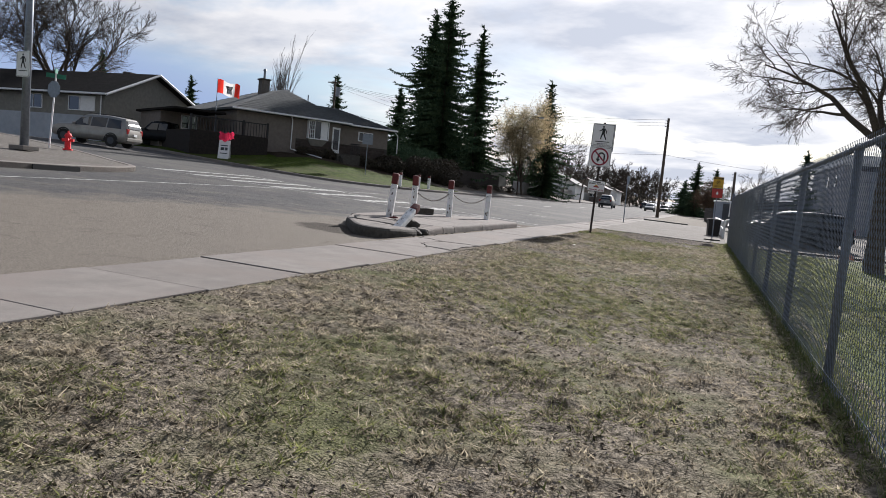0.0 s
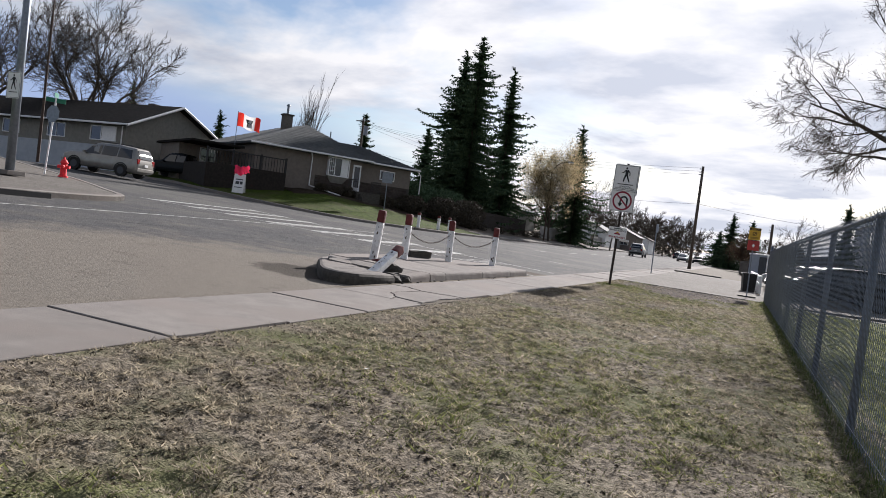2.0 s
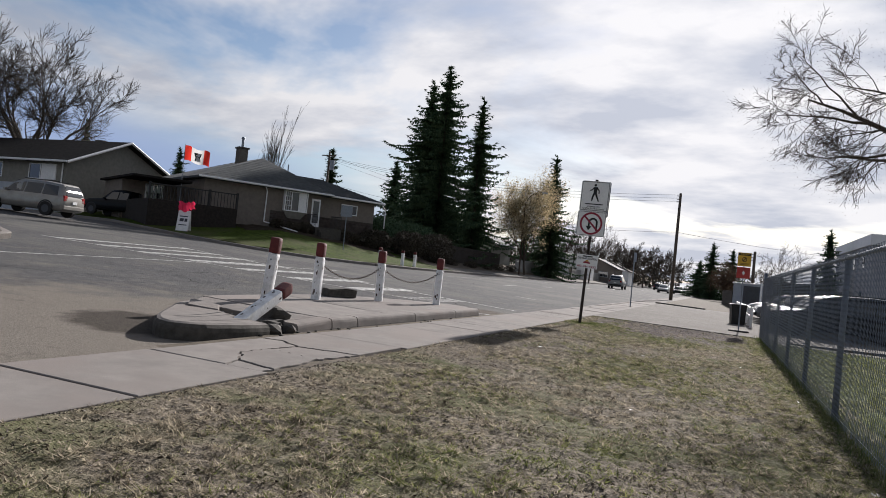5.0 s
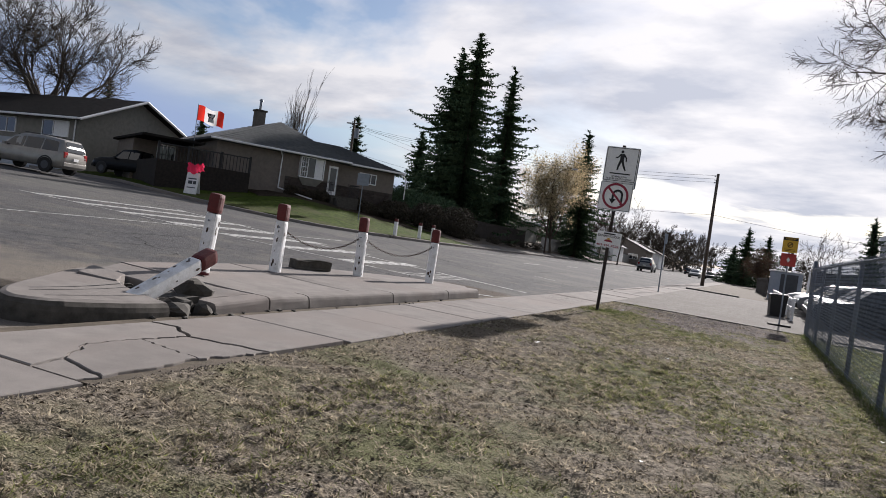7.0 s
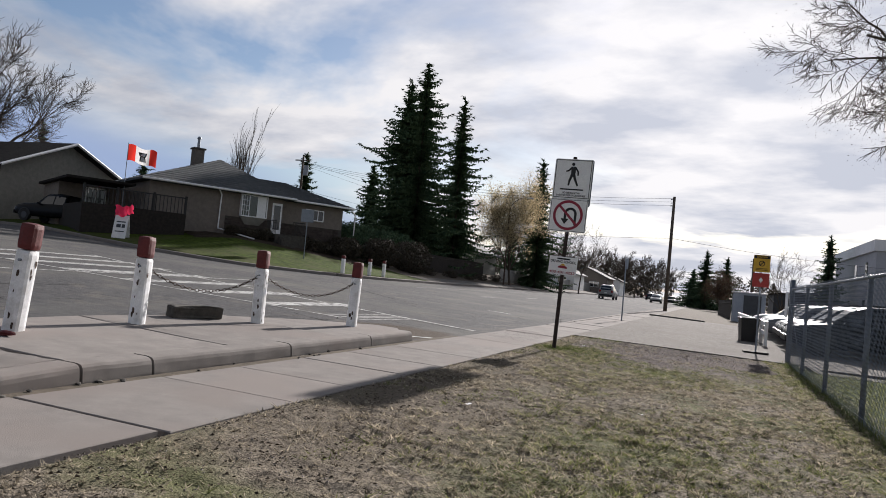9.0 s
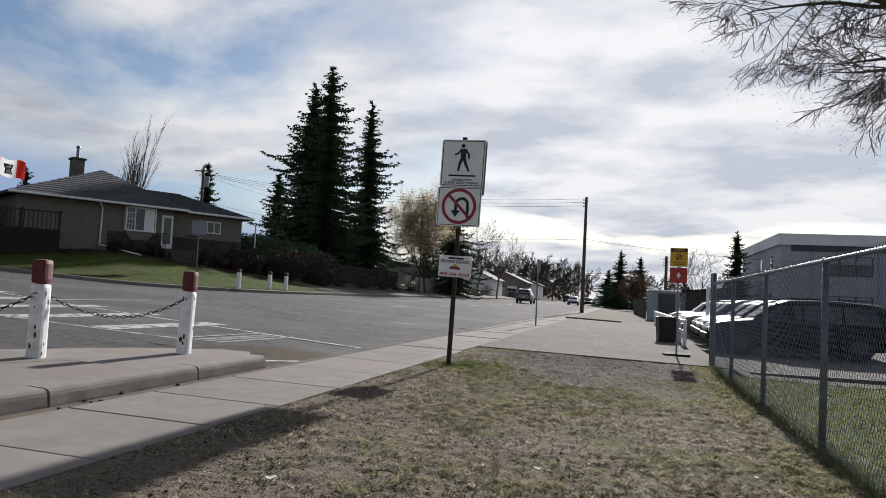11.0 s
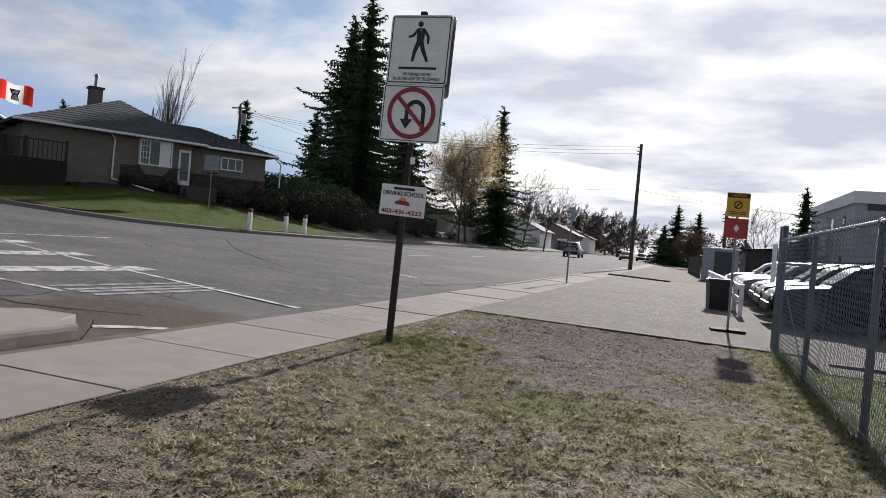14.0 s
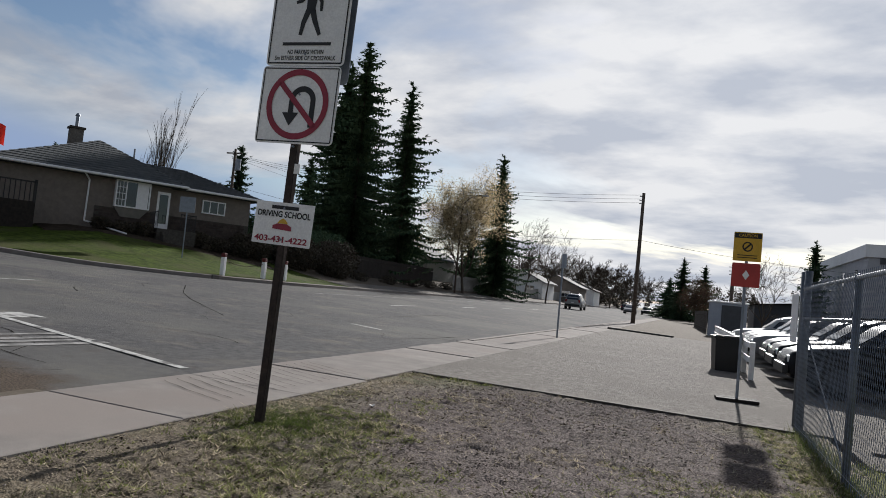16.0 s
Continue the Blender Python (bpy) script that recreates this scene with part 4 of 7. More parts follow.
def disc(c, r, n=32, a0=0.0, a1=360.0):
    return [(c[0] + r * math.cos(radians(a0 + (a1 - a0) * i / n)), c[1] + r * math.sin(radians(a0 + (a1 - a0) * i / n))) for i in range(n if a1 - a0 >= 360 else n + 1)]


def ring_flat(bm, c, r0, r1, y, a0=0.0, a1=360.0, n=40):
    for i in range(n):
        t0, t1 = radians(a0 + (a1 - a0) * i / n), radians(a0 + (a1 - a0) * (i + 1) / n)
        flat(bm, [(c[0] + r * math.cos(t), c[1] + r * math.sin(t)) for r, t in ((r0, t0), (r1, t0), (r1, t1), (r0, t1))], y)


def bar_flat(bm, p, q, w0, w1, y):
    p, q = Vector(p), Vector(q)
    o = Vector((-(q - p).y, (q - p).x)).normalized()
    flat(bm, [p + o * w0, p - o * w0, q - o * w1, q + o * w1], y)


def plate(w, h, r, t=0.006):
    """A sheet with rounded corners in the x-z plane; its face is at y = 0."""
    bm = bmesh.new()
    pts = []
    for cx, cz, a in ((w / 2 - r, h / 2 - r, 0), (-w / 2 + r, h / 2 - r, 90), (-w / 2 + r, -h / 2 + r, 180), (w / 2 - r, -h / 2 + r, 270)):
        pts += [(cx + r * math.cos(radians(a + k * 22.5)), cz + r * math.sin(radians(a + k * 22.5))) for k in range(5)]
    f = [bm.verts.new((x, 0, z)) for x, z in pts]
    b = [bm.verts.new((x, t, z)) for x, z in pts]
    bm.faces.new(f); bm.faces.new(b[::-1])
    for i in range(len(f)):
        bm.faces.new((f[i], b[i], b[(i + 1) % len(f)], f[(i + 1) % len(f)]))
    bmesh.ops.recalc_face_normals(bm, faces=bm.faces[:])
    return bm


def border(bm, w, h, inset, t, y):
    x, z = w / 2 - inset, h / 2 - inset
    for p, q in (((-x, z), (x, z)), ((x, z), (x, -z)), ((x, -z), (-x, -z)), ((-x, -z), (-x, z))):
        bar_flat(bm, p, q, t / 2, t / 2, y)


def text_part(words, size, x, z, y, material, parent, bold=0.0, width=None):
    cu = bpy.data.curves.new("text", "FONT")
    cu.body, cu.size, cu.align_x, cu.offset = words, size, "CENTER", bold
    cu.align_y = "CENTER"
    ob = bpy.data.objects.new("tmp", cu)
    scene.collection.objects.link(ob)
    bpy.context.view_layer.update()
    me = bpy.data.meshes.new_from_object(ob.evaluated_get(bpy.context.evaluated_depsgraph_get()))
    scene.collection.objects.unlink(ob)
    bpy.data.objects.remove(ob)
    me.materials.clear()
    me.materials.append(material)
    span = max(v.co.x for v in me.vertices) - min(v.co.x for v in me.vertices)
    k = width / span if width else 1.0
    me.transform(Matrix.Translation((x, y, z)) @ Matrix.Rotation(radians(90), 4, "X") @ Matrix.Diagonal((k, 1, 1, 1)))
    o = new("lettering", me)
    o.parent = parent
    return o


def walker(bm, c, h, y):
    """The walking figure of a crossing sign."""
    s = h / 10.0
    P = lambda a, b: (c[0] + a * s, c[1] + b * s)
    flat(bm, disc(P(-0.2, 4.3), 0.72 * s, 16), y)
    flat(bm, [P(-0.9, 3.3), P(0.9, 3.3), P(1.2, 2.6), P(0.9, -0.6), P(-0.9, -0.6), P(-1.0, 2.2)], y)
    bar_flat(bm, P(0.75, 3.0), P(2.1, 1.2), 0.38 * s, 0.33 * s, y)
    bar_flat(bm, P(2.1, 1.3), P(2.2, -0.6), 0.34 * s, 0.28 * s, y)
    bar_flat(bm, P(-0.7, 3.0), P(-1.9, 1.5), 0.38 * s, 0.33 * s, y)
    bar_flat(bm, P(-1.8, 1.5), P(-3.2, 1.1), 0.34 * s, 0.28 * s, y)
    bar_flat(bm, P(-0.4, -0.3), P(-1.2, -2.6), 0.62 * s, 0.5 * s, y)
    bar_flat(bm, P(-1.2, -2.5), P(-1.6, -5.0), 0.5 * s, 0.36 * s, y)
    bar_flat(bm, P(0.4, -0.3), P(1.2, -2.6), 0.62 * s, 0.5 * s, y)
    bar_flat(bm, P(1.2, -2.5), P(2.4, -5.0), 0.5 * s, 0.36 * s, y)


def crossing_panel(parent, z, y, w, h, fine=True):
    pn = part("crossing_panel", plate(w, h, 0.04), M["white"], parent, "white pedestrian crossing panel")
    pn.location = (0, y, z)
    bm = bmesh.new()
    border(bm, w, h, 0.022, 0.012, -0.003)
    walker(bm, (0.0, 0.12 * h), 0.58 * h, -0.003)
    bar_flat(bm, (-0.31 * w, -0.265 * h), (0.31 * w, -0.265 * h), 0.013, 0.013, -0.003)
    part("pictogram", bm, M["black"], pn, "black walking figure")
    if fine:
        text_part("NO PARKING WITHIN", 0.05, 0, -0.355 * h, -0.003, M["black"], pn, 0.001, 0.46 * w)
        text_part("5m EITHER SIDE OF CROSSWALK", 0.05, 0, -0.42 * h, -0.003, M["black"], pn, 0.001, 0.78 * w)
    return pn


def path_sign():
    x, y = -3.44, 24.86
    ob = thing("street_sign", x, y, gz(x), -2, "crossing and no U-turn signs on a thin leaning post", "street sign")
    ob.matrix_basis = pose(x, y, gz(x), 0, 1.7, -2)
    bm = bmesh.new()
    box(bm, (-0.032, 0.0, -0.2), (-0.026, 0.05, 3.66)); box(bm, (0.026, 0.0, -0.2), (0.032, 0.05, 3.66)); box(bm, (-0.032, 0.0, -0.2), (0.032, 0.006, 3.66))
    part("post", bm, mat("post_steel", (0.022, 0.017, 0.015), (0.050, 0.036, 0.030), scale=15, rough=0.75, metal=0.2, bump=0.2), ob, "dark rusty channel post")
    w = 0.72
    crossing_panel(ob, 3.235, -0.012, w, 0.76)
    pn = part("no_turn_panel", plate(w / 0.9, 0.70, 0.04), M["white"], ob, "white no U-turn panel")
    pn.location = (-0.012, -0.014, 2.535)
    pn.scale = (0.9, 1, 0.9)
    bm = bmesh.new()
    border(bm, w / 0.9, 0.70, 0.02, 0.010, -0.003)
    ring_flat(bm, (0.05, 0.035), 0.083, 0.135, -0.003, 0, 180, 20)
    flat(bm, [(0.133, 0.04), (0.185, 0.04), (0.185, -0.20), (0.133, -0.20)], -0.003)
    flat(bm, [(-0.085, 0.04), (-0.033, 0.04), (-0.033, -0.08), (-0.085, -0.08)], -0.003)
    flat(bm, [(-0.145, -0.07), (0.025, -0.07), (-0.06, -0.19)], -0.003)
    part("arrow", bm, M["black"], pn, "black U-turn arrow")
    bm = bmesh.new()
    ring_flat(bm, (0, 0.005), 0.262, 0.318, -0.005)
    bar_flat(bm, (-0.20, 0.205), (0.20, -0.195), 0.025, 0.025, -0.005)
    part("prohibition_ring", bm, M["sign_red"], pn, "dark red ring with a diagonal bar")
    back = part("back_panel", plate(w, 0.90, 0.04), M["galv"], ob, "plain metal back of the sign for the other way")
    back.location = (0.005, 0.075, 3.18)
    ad = part("driving_school_sign", plate(0.54, 0.385, 0.008, 0.004), M["white"], ob, "small white advertising sign")
    ad.matrix_basis = pose(0.0, -0.012, 1.575, 0, 1, 0) @ Matrix.Diagonal((1, 1, 0.88, 1))
    bm = bmesh.new()
    bar_flat(bm, (-0.12, 0.147), (0.13, 0.147), 0.016, 0.016, -0.004)
    part("name_bar", bm, M["black"], ad)
    text_part("DRIVING SCHOOL", 0.075, 0, 0.083, -0.004, M["black"], ad, 0.002, 0.49)
    text_part("403-431-4222", 0.075, 0, -0.145, -0.004, M["sign_red"], ad, 0.002, 0.49)
    bm = bmesh.new()
    flat(bm, [(-0.09, -0.05), (0.09, -0.06), (0.08, -0.02), (0.04, 0.0), (-0.05, 0.0), (-0.09, -0.02)], -0.004)
    part("car_emblem", bm, M["sign_red"], ad)
    bm = bmesh.new()
    flat(bm, [(-0.05, 0.002), (0.05, 0.002), (0.03, 0.03), (0.0, 0.05), (-0.03, 0.03)], -0.004)
    part("star_emblem", bm, M["amber"], ad)
    for zz in (3.45, 2.95, 2.62, 2.2, 1.70, 1.45):
        bm = bmesh.new()
        rod(bm, (0, -0.02, zz), (0, 0.01, zz), 0.009, n=8)
        part("bolt", bm, M["galv"], ob)
    bm = bmesh.new()
    box(bm, (0.04, -0.02, 1.98), (0.09, -0.01, 2.06), 0.004)
    p = part("tag", bm, M["white"], ob, "scrap of white tape")


path_sign()


def caution_stand():
    x, y = 0.46, 31.75
    ob = thing("sign_stand", x, y, gz(x) + 0.02, 3, "yellow and red warning signs on a weighted stand", "sign stand")
    bm = bmesh.new()
    rod(bm, (0, 0, 0.05), (0, 0, 2.52), 0.022)
    part("pole", bm, M["galv"], ob)
    bm = bmesh.new()
    box(bm, (-0.30, -0.16, 0), (0.30, 0.02, 0.05), 0.01); box(bm, (-0.30, 0.04, 0), (0.30, 0.18, 0.05), 0.01)
    part("base", bm, M["fence_wood"], ob, "two dark wooden feet")
    pn = part("caution_panel", plate(0.40, 0.44, 0.01), M["amber"], ob, "amber caution panel")
    pn.location = (0, -0.03, 2.33)
    bm = bmesh.new()
    flat(bm, [(-0.19, 0.13), (0.19, 0.13), (0.19, 0.205), (-0.19, 0.205)], -0.003)
    ring_flat(bm, (0, 0.0), 0.055, 0.075, -0.003)
    bar_flat(bm, (-0.045, -0.045), (0.045, 0.045), 0.012, 0.012, -0.003)
    for k in range(2):
        bar_flat(bm, (-0.14, -0.13 - 0.035 * k), (0.14, -0.13 - 0.035 * k), 0.006, 0.006, -0.003)
    part("black_print", bm, M["black"], pn)
    text_part("CAUTION", 0.06, 0, 0.168, -0.005, M["amber"], pn, 0.001, 0.26)
    pr = part("red_panel", plate(0.40, 0.36, 0.01), paint("warning_red", (0.42, 0.05, 0.045), rough=0.5), ob, "dull red panel")
    pr.location = (0, -0.03, 1.90)
    bm = bmesh.new()
    flat(bm, [(0, 0.075), (-0.05, 0), (0, -0.075), (0.05, 0)], -0.003)
    part("white_diamond", bm, M["white"], pr)


caution_stand()


def post_sign(x, y, h, w, hh, label, rz=0, panel="galv", z0=None):
    ob = thing("sign_post", x, y, gz(x) + (z0 or 0), rz, label, "street sign")
    bm = bmesh.new()
    rod(bm, (0, 0, -0.1), (0, 0, h), 0.03)
    part("post", bm, M["galv"], ob)
    p = part("panel", plate(w, hh, 0.02), M[panel], ob)
    p.location = (0, -0.04, h - hh / 2)
    return ob


post_sign(-4.17, 42.9, 2.65, 0.3, 0.45, "thin grey no-parking sign post at the kerb", 70)
post_sign(-23.5, 49.2, 2.9, 0.75, 0.75, "grey back of a square street sign on the lawn", 20, z0=0.6)


# ---- wire fence along the verge ----
FX, FZ0, FZ1 = 1.0, 0.0, 1.68


def fence():
    ob = tagged(new("chain_link_fence"), "tall grey chain-link fence along the grass", "fence")
    ys = [29.55 - 2.93 * k for k in range(14)]
    for y in ys[1:]:
        bm = bmesh.new()
        rod(bm, (FX, y, gz(FX) - 0.1), (FX + 0.01, y, FZ1 - 0.01), 0.032, n=12)
        bmesh.ops.create_uvsphere(bm, u_segments=10, v_segments=6, radius=0.038, matrix=Matrix.Translation((FX + 0.01, y, FZ1 + 0.0)))
        part("post", bm, M["fence_steel"], ob, smooth=True)
    for y in (29.55, 29.85):
        bm = bmesh.new()
        rod(bm, (FX + 0.03, y, gz(FX) - 0.1), (FX + 0.03, y, FZ1 + 0.22), 0.045, n=12)
        part("gate_post", bm, M["fence_steel"], ob, smooth=True)
    bm = bmesh.new()
    rod(bm, (FX, ys[-1], FZ1), (FX, ys[0], FZ1), 0.022, n=10)
    part("top_rail", bm, M["fence_steel"], ob, smooth=True)
    bm = bmesh.new()
    rod(bm, (FX, ys[1], 1.32), (FX, ys[0], 1.32), 0.018, n=8)
    rod(bm, (FX, ys[1], 0.05), (FX, ys[0] - 0.1, 1.25), 0.008, n=6)
    part("brace", bm, M["fence_steel"], ob)
    # diagonal wires, with the twisted ends that stand above the rail
    V, F = [], []
    z0, z1, pitch, r = gz(FX) + 0.01, FZ1 + 0.045, 0.066, 0.0014
    H = z1 - z0
    y0, y1 = ys[-1], ys[0]
    n = int((y1 - y0) / pitch)
    for s in (1, -1):
        for k in range(-int(H / pitch * 0.8) - 1, n + int(H / pitch * 0.8) + 1):
            ya = y0 + k * pitch
            dy = s * H * 0.62
            yb = ya + dy
            lo, hi = 0.0, 1.0
            for e in (y0, y1):
                t = (e - ya) / dy
                if 0 < t < 1:
                    if (ya < y0 and e == y0) or (ya > y1 and e == y1):
                        lo = t
                    if (yb < y0 and e == y0) or (yb > y1 and e == y1):
                        hi = t
            if max(ya, yb) < y0 or min(ya, yb) > y1:
                continue
            x = FX - 0.030 + s * 0.002
            base = len(V)
            for t in (lo, hi):
                yy, zz = ya + dy * t, z0 + H * t
                V += [(x - r, yy, zz), (x + r, yy - 1.2 * r, zz), (x + r, yy + 1.2 * r, zz)]
            for a, b in ((0, 1), (1, 2), (2, 0)):
                F.append((base + a, base + b, base + 3 + b, base + 3 + a))
    tagged(soup("wire_mesh", V, F, M["wire"], ob), "galvanised diamond wire mesh", kind="stuff")
    bm = bmesh.new()
    rod(bm, (FX - 0.03, y0, 0.06), (FX - 0.03, y1, 0.06), 0.003, n=5)
    part("tension_wire", bm, M["wire"], ob)
    pn = part("notice", plate(0.42, 0.6, 0.01), M["white"], ob, "narrow white notice by the gate")
    pn.matrix_basis = pose(FX - 0.06, 29.9, 1.32, 0, 0, -87)
    return ob


fence()
# turf has grown up in a ridge under the wire
tagged(soup("fence_weeds", *(lambda rnd: (
    [p for k in range(9000) for y in (rnd.uniform(-2, 29.4),) for x in (FX + rnd.gauss(0, 0.09),) for a in (rnd.uniform(0, 6.3),) for h in (rnd.uniform(0.03, 0.13),)
     for p in ((x - 0.004 * math.cos(a), y - 0.004 * math.sin(a), gz(x)), (x + 0.004 * math.cos(a), y + 0.004 * math.sin(a), gz(x)), (x + rnd.uniform(-0.05, 0.05), y + rnd.uniform(-0.05, 0.05), gz(x) + h))],
    [(3 * k, 3 * k + 1, 3 * k + 2) for k in range(9000)]))(random.Random(8)), leafy("weed", (0.06, 0.10, 0.03), (0.17, 0.17, 0.08), 0.3)), "longer tufts of grass under the wire fence", "grass", kind="stuff")


# ---- trees ----
def side_frame(d):
    s = d.cross(Vector((0.31, 0.2, 0.93)))
    if s.length < 1e-3:
        s = d.cross(Vector((1, 0, 0)))
    s.normalize()
    return s, d.cross(s)


def tube(V, F, pts, r0, r1, n):
    base = len(V)
    m = len(pts)
    for i, p in enumerate(pts):
        d = (pts[min(i + 1, m - 1)] - pts[max(i - 1, 0)]).normalized()
        s, u = side_frame(d)
        r = r0 + (r1 - r0) * i / (m - 1)
        V += [tuple(p + s * (r * math.cos(2 * math.pi * k / n)) + u * (r * math.sin(2 * math.pi * k / n))) for k in range(n)]
    for i in range(m - 1):
        for k in range(n):
            a, b = base + i * n + k, base + i * n + (k + 1) % n
            F.append((a, b, b + n, a + n))


def bare_tree(x, y, z, h, seed, label, spread=0.8, fork=0.3, radius=0.2, levels=4, buds=0, limbs=5, bud_mat="bud", name="tree", density=1.0, twig_r=0.006, group="", bud_size=0.022, droop=0.0, tight=0.85, wobble=0.16):
    """A leafless broadleaf tree: trunk, limbs, a haze of twigs, and buds."""
    rnd = random.Random(seed)
    ob = thing(name, x, y, z, 0, label, "tree", group)
    parts = [([], []), ([], []), ([], [])]
    tips = []

    def grow(p, d, length, r, level):
        n = 6 if level < 3 else 4
        pts = [p]
        cur = d.copy()
        for i in range(n):
            wob = wobble if level else 0.06
            cur = (cur + Vector((rnd.gauss(0, wob), rnd.gauss(0, wob), rnd.gauss(0, wob) + ((0.02 if droop else 0.05) if level < 3 else -droop)))).normalized()
            pts.append(pts[-1] + cur * (length / n))
        V, F = parts[0 if level == 0 else (1 if level < 3 else 2)]
        end = r * (0.62 if level == 0 else 0.16)
        tube(V, F, pts, r, max(end, twig_r * 0.6), 8 if level == 0 else (5 if level < 3 else 3))
        if level >= levels:
            tips.append((pts[-1], cur)); tips.append((pts[2], cur))
            return
        if level == 0:
            kids = limbs
        else:
            kids = max(2, int(rnd.choice((4, 5, 6)) * density))
        for k in range(kids):
            t = 0.92 + 0.08 * rnd.random() if level == 0 else 0.25 + 0.75 * (k + rnd.random()) / kids
            f = min(t * n, n - 1e-3)
            q = pts[int(f)].lerp(pts[int(f) + 1], f - int(f))
            a = 2 * math.pi * (k + rnd.uniform(-0.3, 0.3)) / kids
            s, u = side_frame(cur)
            tilt = rnd.uniform(0.35, 0.95) * (spread if level == 0 else tight)
            if level == 0 and droop:
                tilt = (rnd.uniform(0.8, 1.1) if k % 3 else rnd.uniform(0.2, 0.5))
            dd = (cur * math.cos(tilt) + (s * math.cos(a) + u * math.sin(a)) * math.sin(tilt)).normalized()
            if level == 0:
                ln = h * (1 - fork) * rnd.uniform(0.55, 0.85)
            else:
                ln = length * rnd.uniform(0.38, 0.62) * (1.15 - 0.4 * t)
            grow(q, dd, ln, max(twig_r, (r * 0.46 if level == 0 else r * (1 - 0.7 * t) * 0.52)), level + 1)
        if level:
            tips.append((pts[-1], cur))

    grow(Vector((0, 0, -0.15)), Vector((rnd.uniform(-0.05, 0.05), rnd.uniform(-0.05, 0.05), 1)).normalized(), h * fork + 0.15, radius, 0)
    for (V, F), nm, mt in zip(parts, ("trunk", "branching", "twig_growth"), ("bark", "bark", "twig")):
        if V:
            o = soup(nm, V, F, M[mt], ob)
            if nm == "twig_growth":
                tagged(o, "bare fine twigs", kind="stuff")
    if buds:
        V, F = [], []
        for p, d in tips:
            if p.z < 0.3 * h:
                continue
            for k in range(buds):
                q = p + Vector((rnd.gauss(0, 0.12), rnd.gauss(0, 0.12), rnd.gauss(0, 0.12))) * (1 if buds < 4 else 2.2)
                s = bud_size * rnd.uniform(0.6, 1.5)
                b = len(V)
                for j in range(3):
                    V.append(tuple(q + Vector((rnd.uniform(-s, s), rnd.uniform(-s, s), rnd.uniform(-s, s)))))
                F.append((b, b + 1, b + 2))
        tagged(soup("bud_cover", V, F, M[bud_mat], ob), "small pale spring buds", kind="stuff")
    return ob


def spruce(x, y, z, h, r, seed, label="tall dark green spruce with drooping branches", low=0.06, name="spruce_tree", full=1.0, group="conifers"):
    rnd = random.Random(seed)
    ob = thing(name, x, y, z, 0, label, "tree", group)
    bm = bmesh.new()
    rod(bm, (0, 0, -0.2), (0, 0, h * 0.97), 0.017 * h, 0.01, n=8)
    part("trunk", bm, M["bark"], ob)
    V, F = [], []
    t = low
    lobes = [rnd.uniform(0.82, 1.15) for _ in range(11)]
    while t < 0.99:
        L0 = r * (1 - t) ** 0.86 * (0.82 + 0.18 * min(1, t / 0.12)) + 0.16
        m = rnd.choice((7, 8, 9)) if t < 0.9 else 5
        whorl = rnd.uniform(0.80, 1.12)
        for k in range(m):
            a = 2 * math.pi * (k + rnd.uniform(-0.45, 0.45)) / m
            lump = 1.0 + 0.55 * noise.noise((1.3 * math.cos(a) + seed, 1.3 * math.sin(a), t * h * 0.42)) + 0.25 * noise.noise((3 * math.cos(a), 3 * math.sin(a) + seed, t * h * 1.1))
            L = L0 * whorl * lump * rnd.uniform(0.55, 1.12) * lobes[int((a % 6.283) / 6.284 * 11)] * full
            out = Vector((math.cos(a), math.sin(a), 0))
            side = Vector((-math.sin(a), math.cos(a), 0))
            n = max(3, int(L / 0.24))
            zz = h * t + rnd.uniform(-0.3, 0.3)
            up = 0.55 if t > 0.85 else 0.10 - 0.25 * (1 - t)
            b = len(V)
            ci = out * (L * 0.6) + Vector((0, 0, zz + L * (up * 0.6 - 0.12)))
            V += [(0, 0, zz + 0.3), (0, 0, zz - 0.5), tuple(ci)]
            F.append((b, b + 1, b + 2))
            for i in range(n):
                f = (i + 1) / n
                c = out * (L * f) + Vector((0, 0, zz + L * (up * f - 0.40 * f * f + 0.36 * f ** 4)))
                w = (0.50 * (1.1 - 0.8 * f) + 0.10) * min(1.0, 0.4 + L / 3)
                for sgn in (-1, 1):
                    tip = c + side * sgn * w * rnd.uniform(0.6, 1.3) + out * rnd.uniform(0.05, 0.40) - Vector((0, 0, rnd.uniform(-0.10, 0.28) * min(1, L / 2)))
                    b = len(V)
                    V += [tuple(c + out * 0.13), tuple(c - out * 0.17), tuple(tip)]
                    F.append((b, b + 1, b + 2))
                for q in range(2):
                    drop = rnd.uniform(0.18, 0.62) * min(1, 0.25 + L / 2.2) * (1.15 - 0.75 * f)
                    o = side * rnd.uniform(-w, w) * 0.7
                    b = len(V)
                    V += [tuple(c + o + out * 0.11), tuple(c + o * 0.8 - out * 0.12), tuple(c + o * 1.1 + side * rnd.uniform(-0.1, 0.1) - Vector((0, 0, drop)))]
                    F.append((b, b + 1, b + 2))
                if i == n - 1:
                    b = len(V)
                    V += [tuple(c - out * 0.2 + side * 0.09), tuple(c - out * 0.2 - side * 0.09), tuple(c + out * 0.26 + Vector((0, 0, rnd.uniform(0.0, 0.2))))]
                    F.append((b, b + 1, b + 2))
        t += (0.26 + 0.20 * rnd.random()) / h * (1.0 if h > 12 else 0.85)
    tagged(soup("crown", V, F, M["needle"], ob), "dense dark needle sprays", kind="stuff")
    return ob


# big tree on the field behind the fence
bare_tree(4.35, 21.9, gz(4.35), 9.2, 21, "large leafless tree with spreading limbs and fresh buds", spread=1.2, fork=0.35, radius=0.25, levels=5, buds=3, limbs=10, density=1.4, twig_r=0.0048, bud_size=0.009, droop=0.04, wobble=0.16)
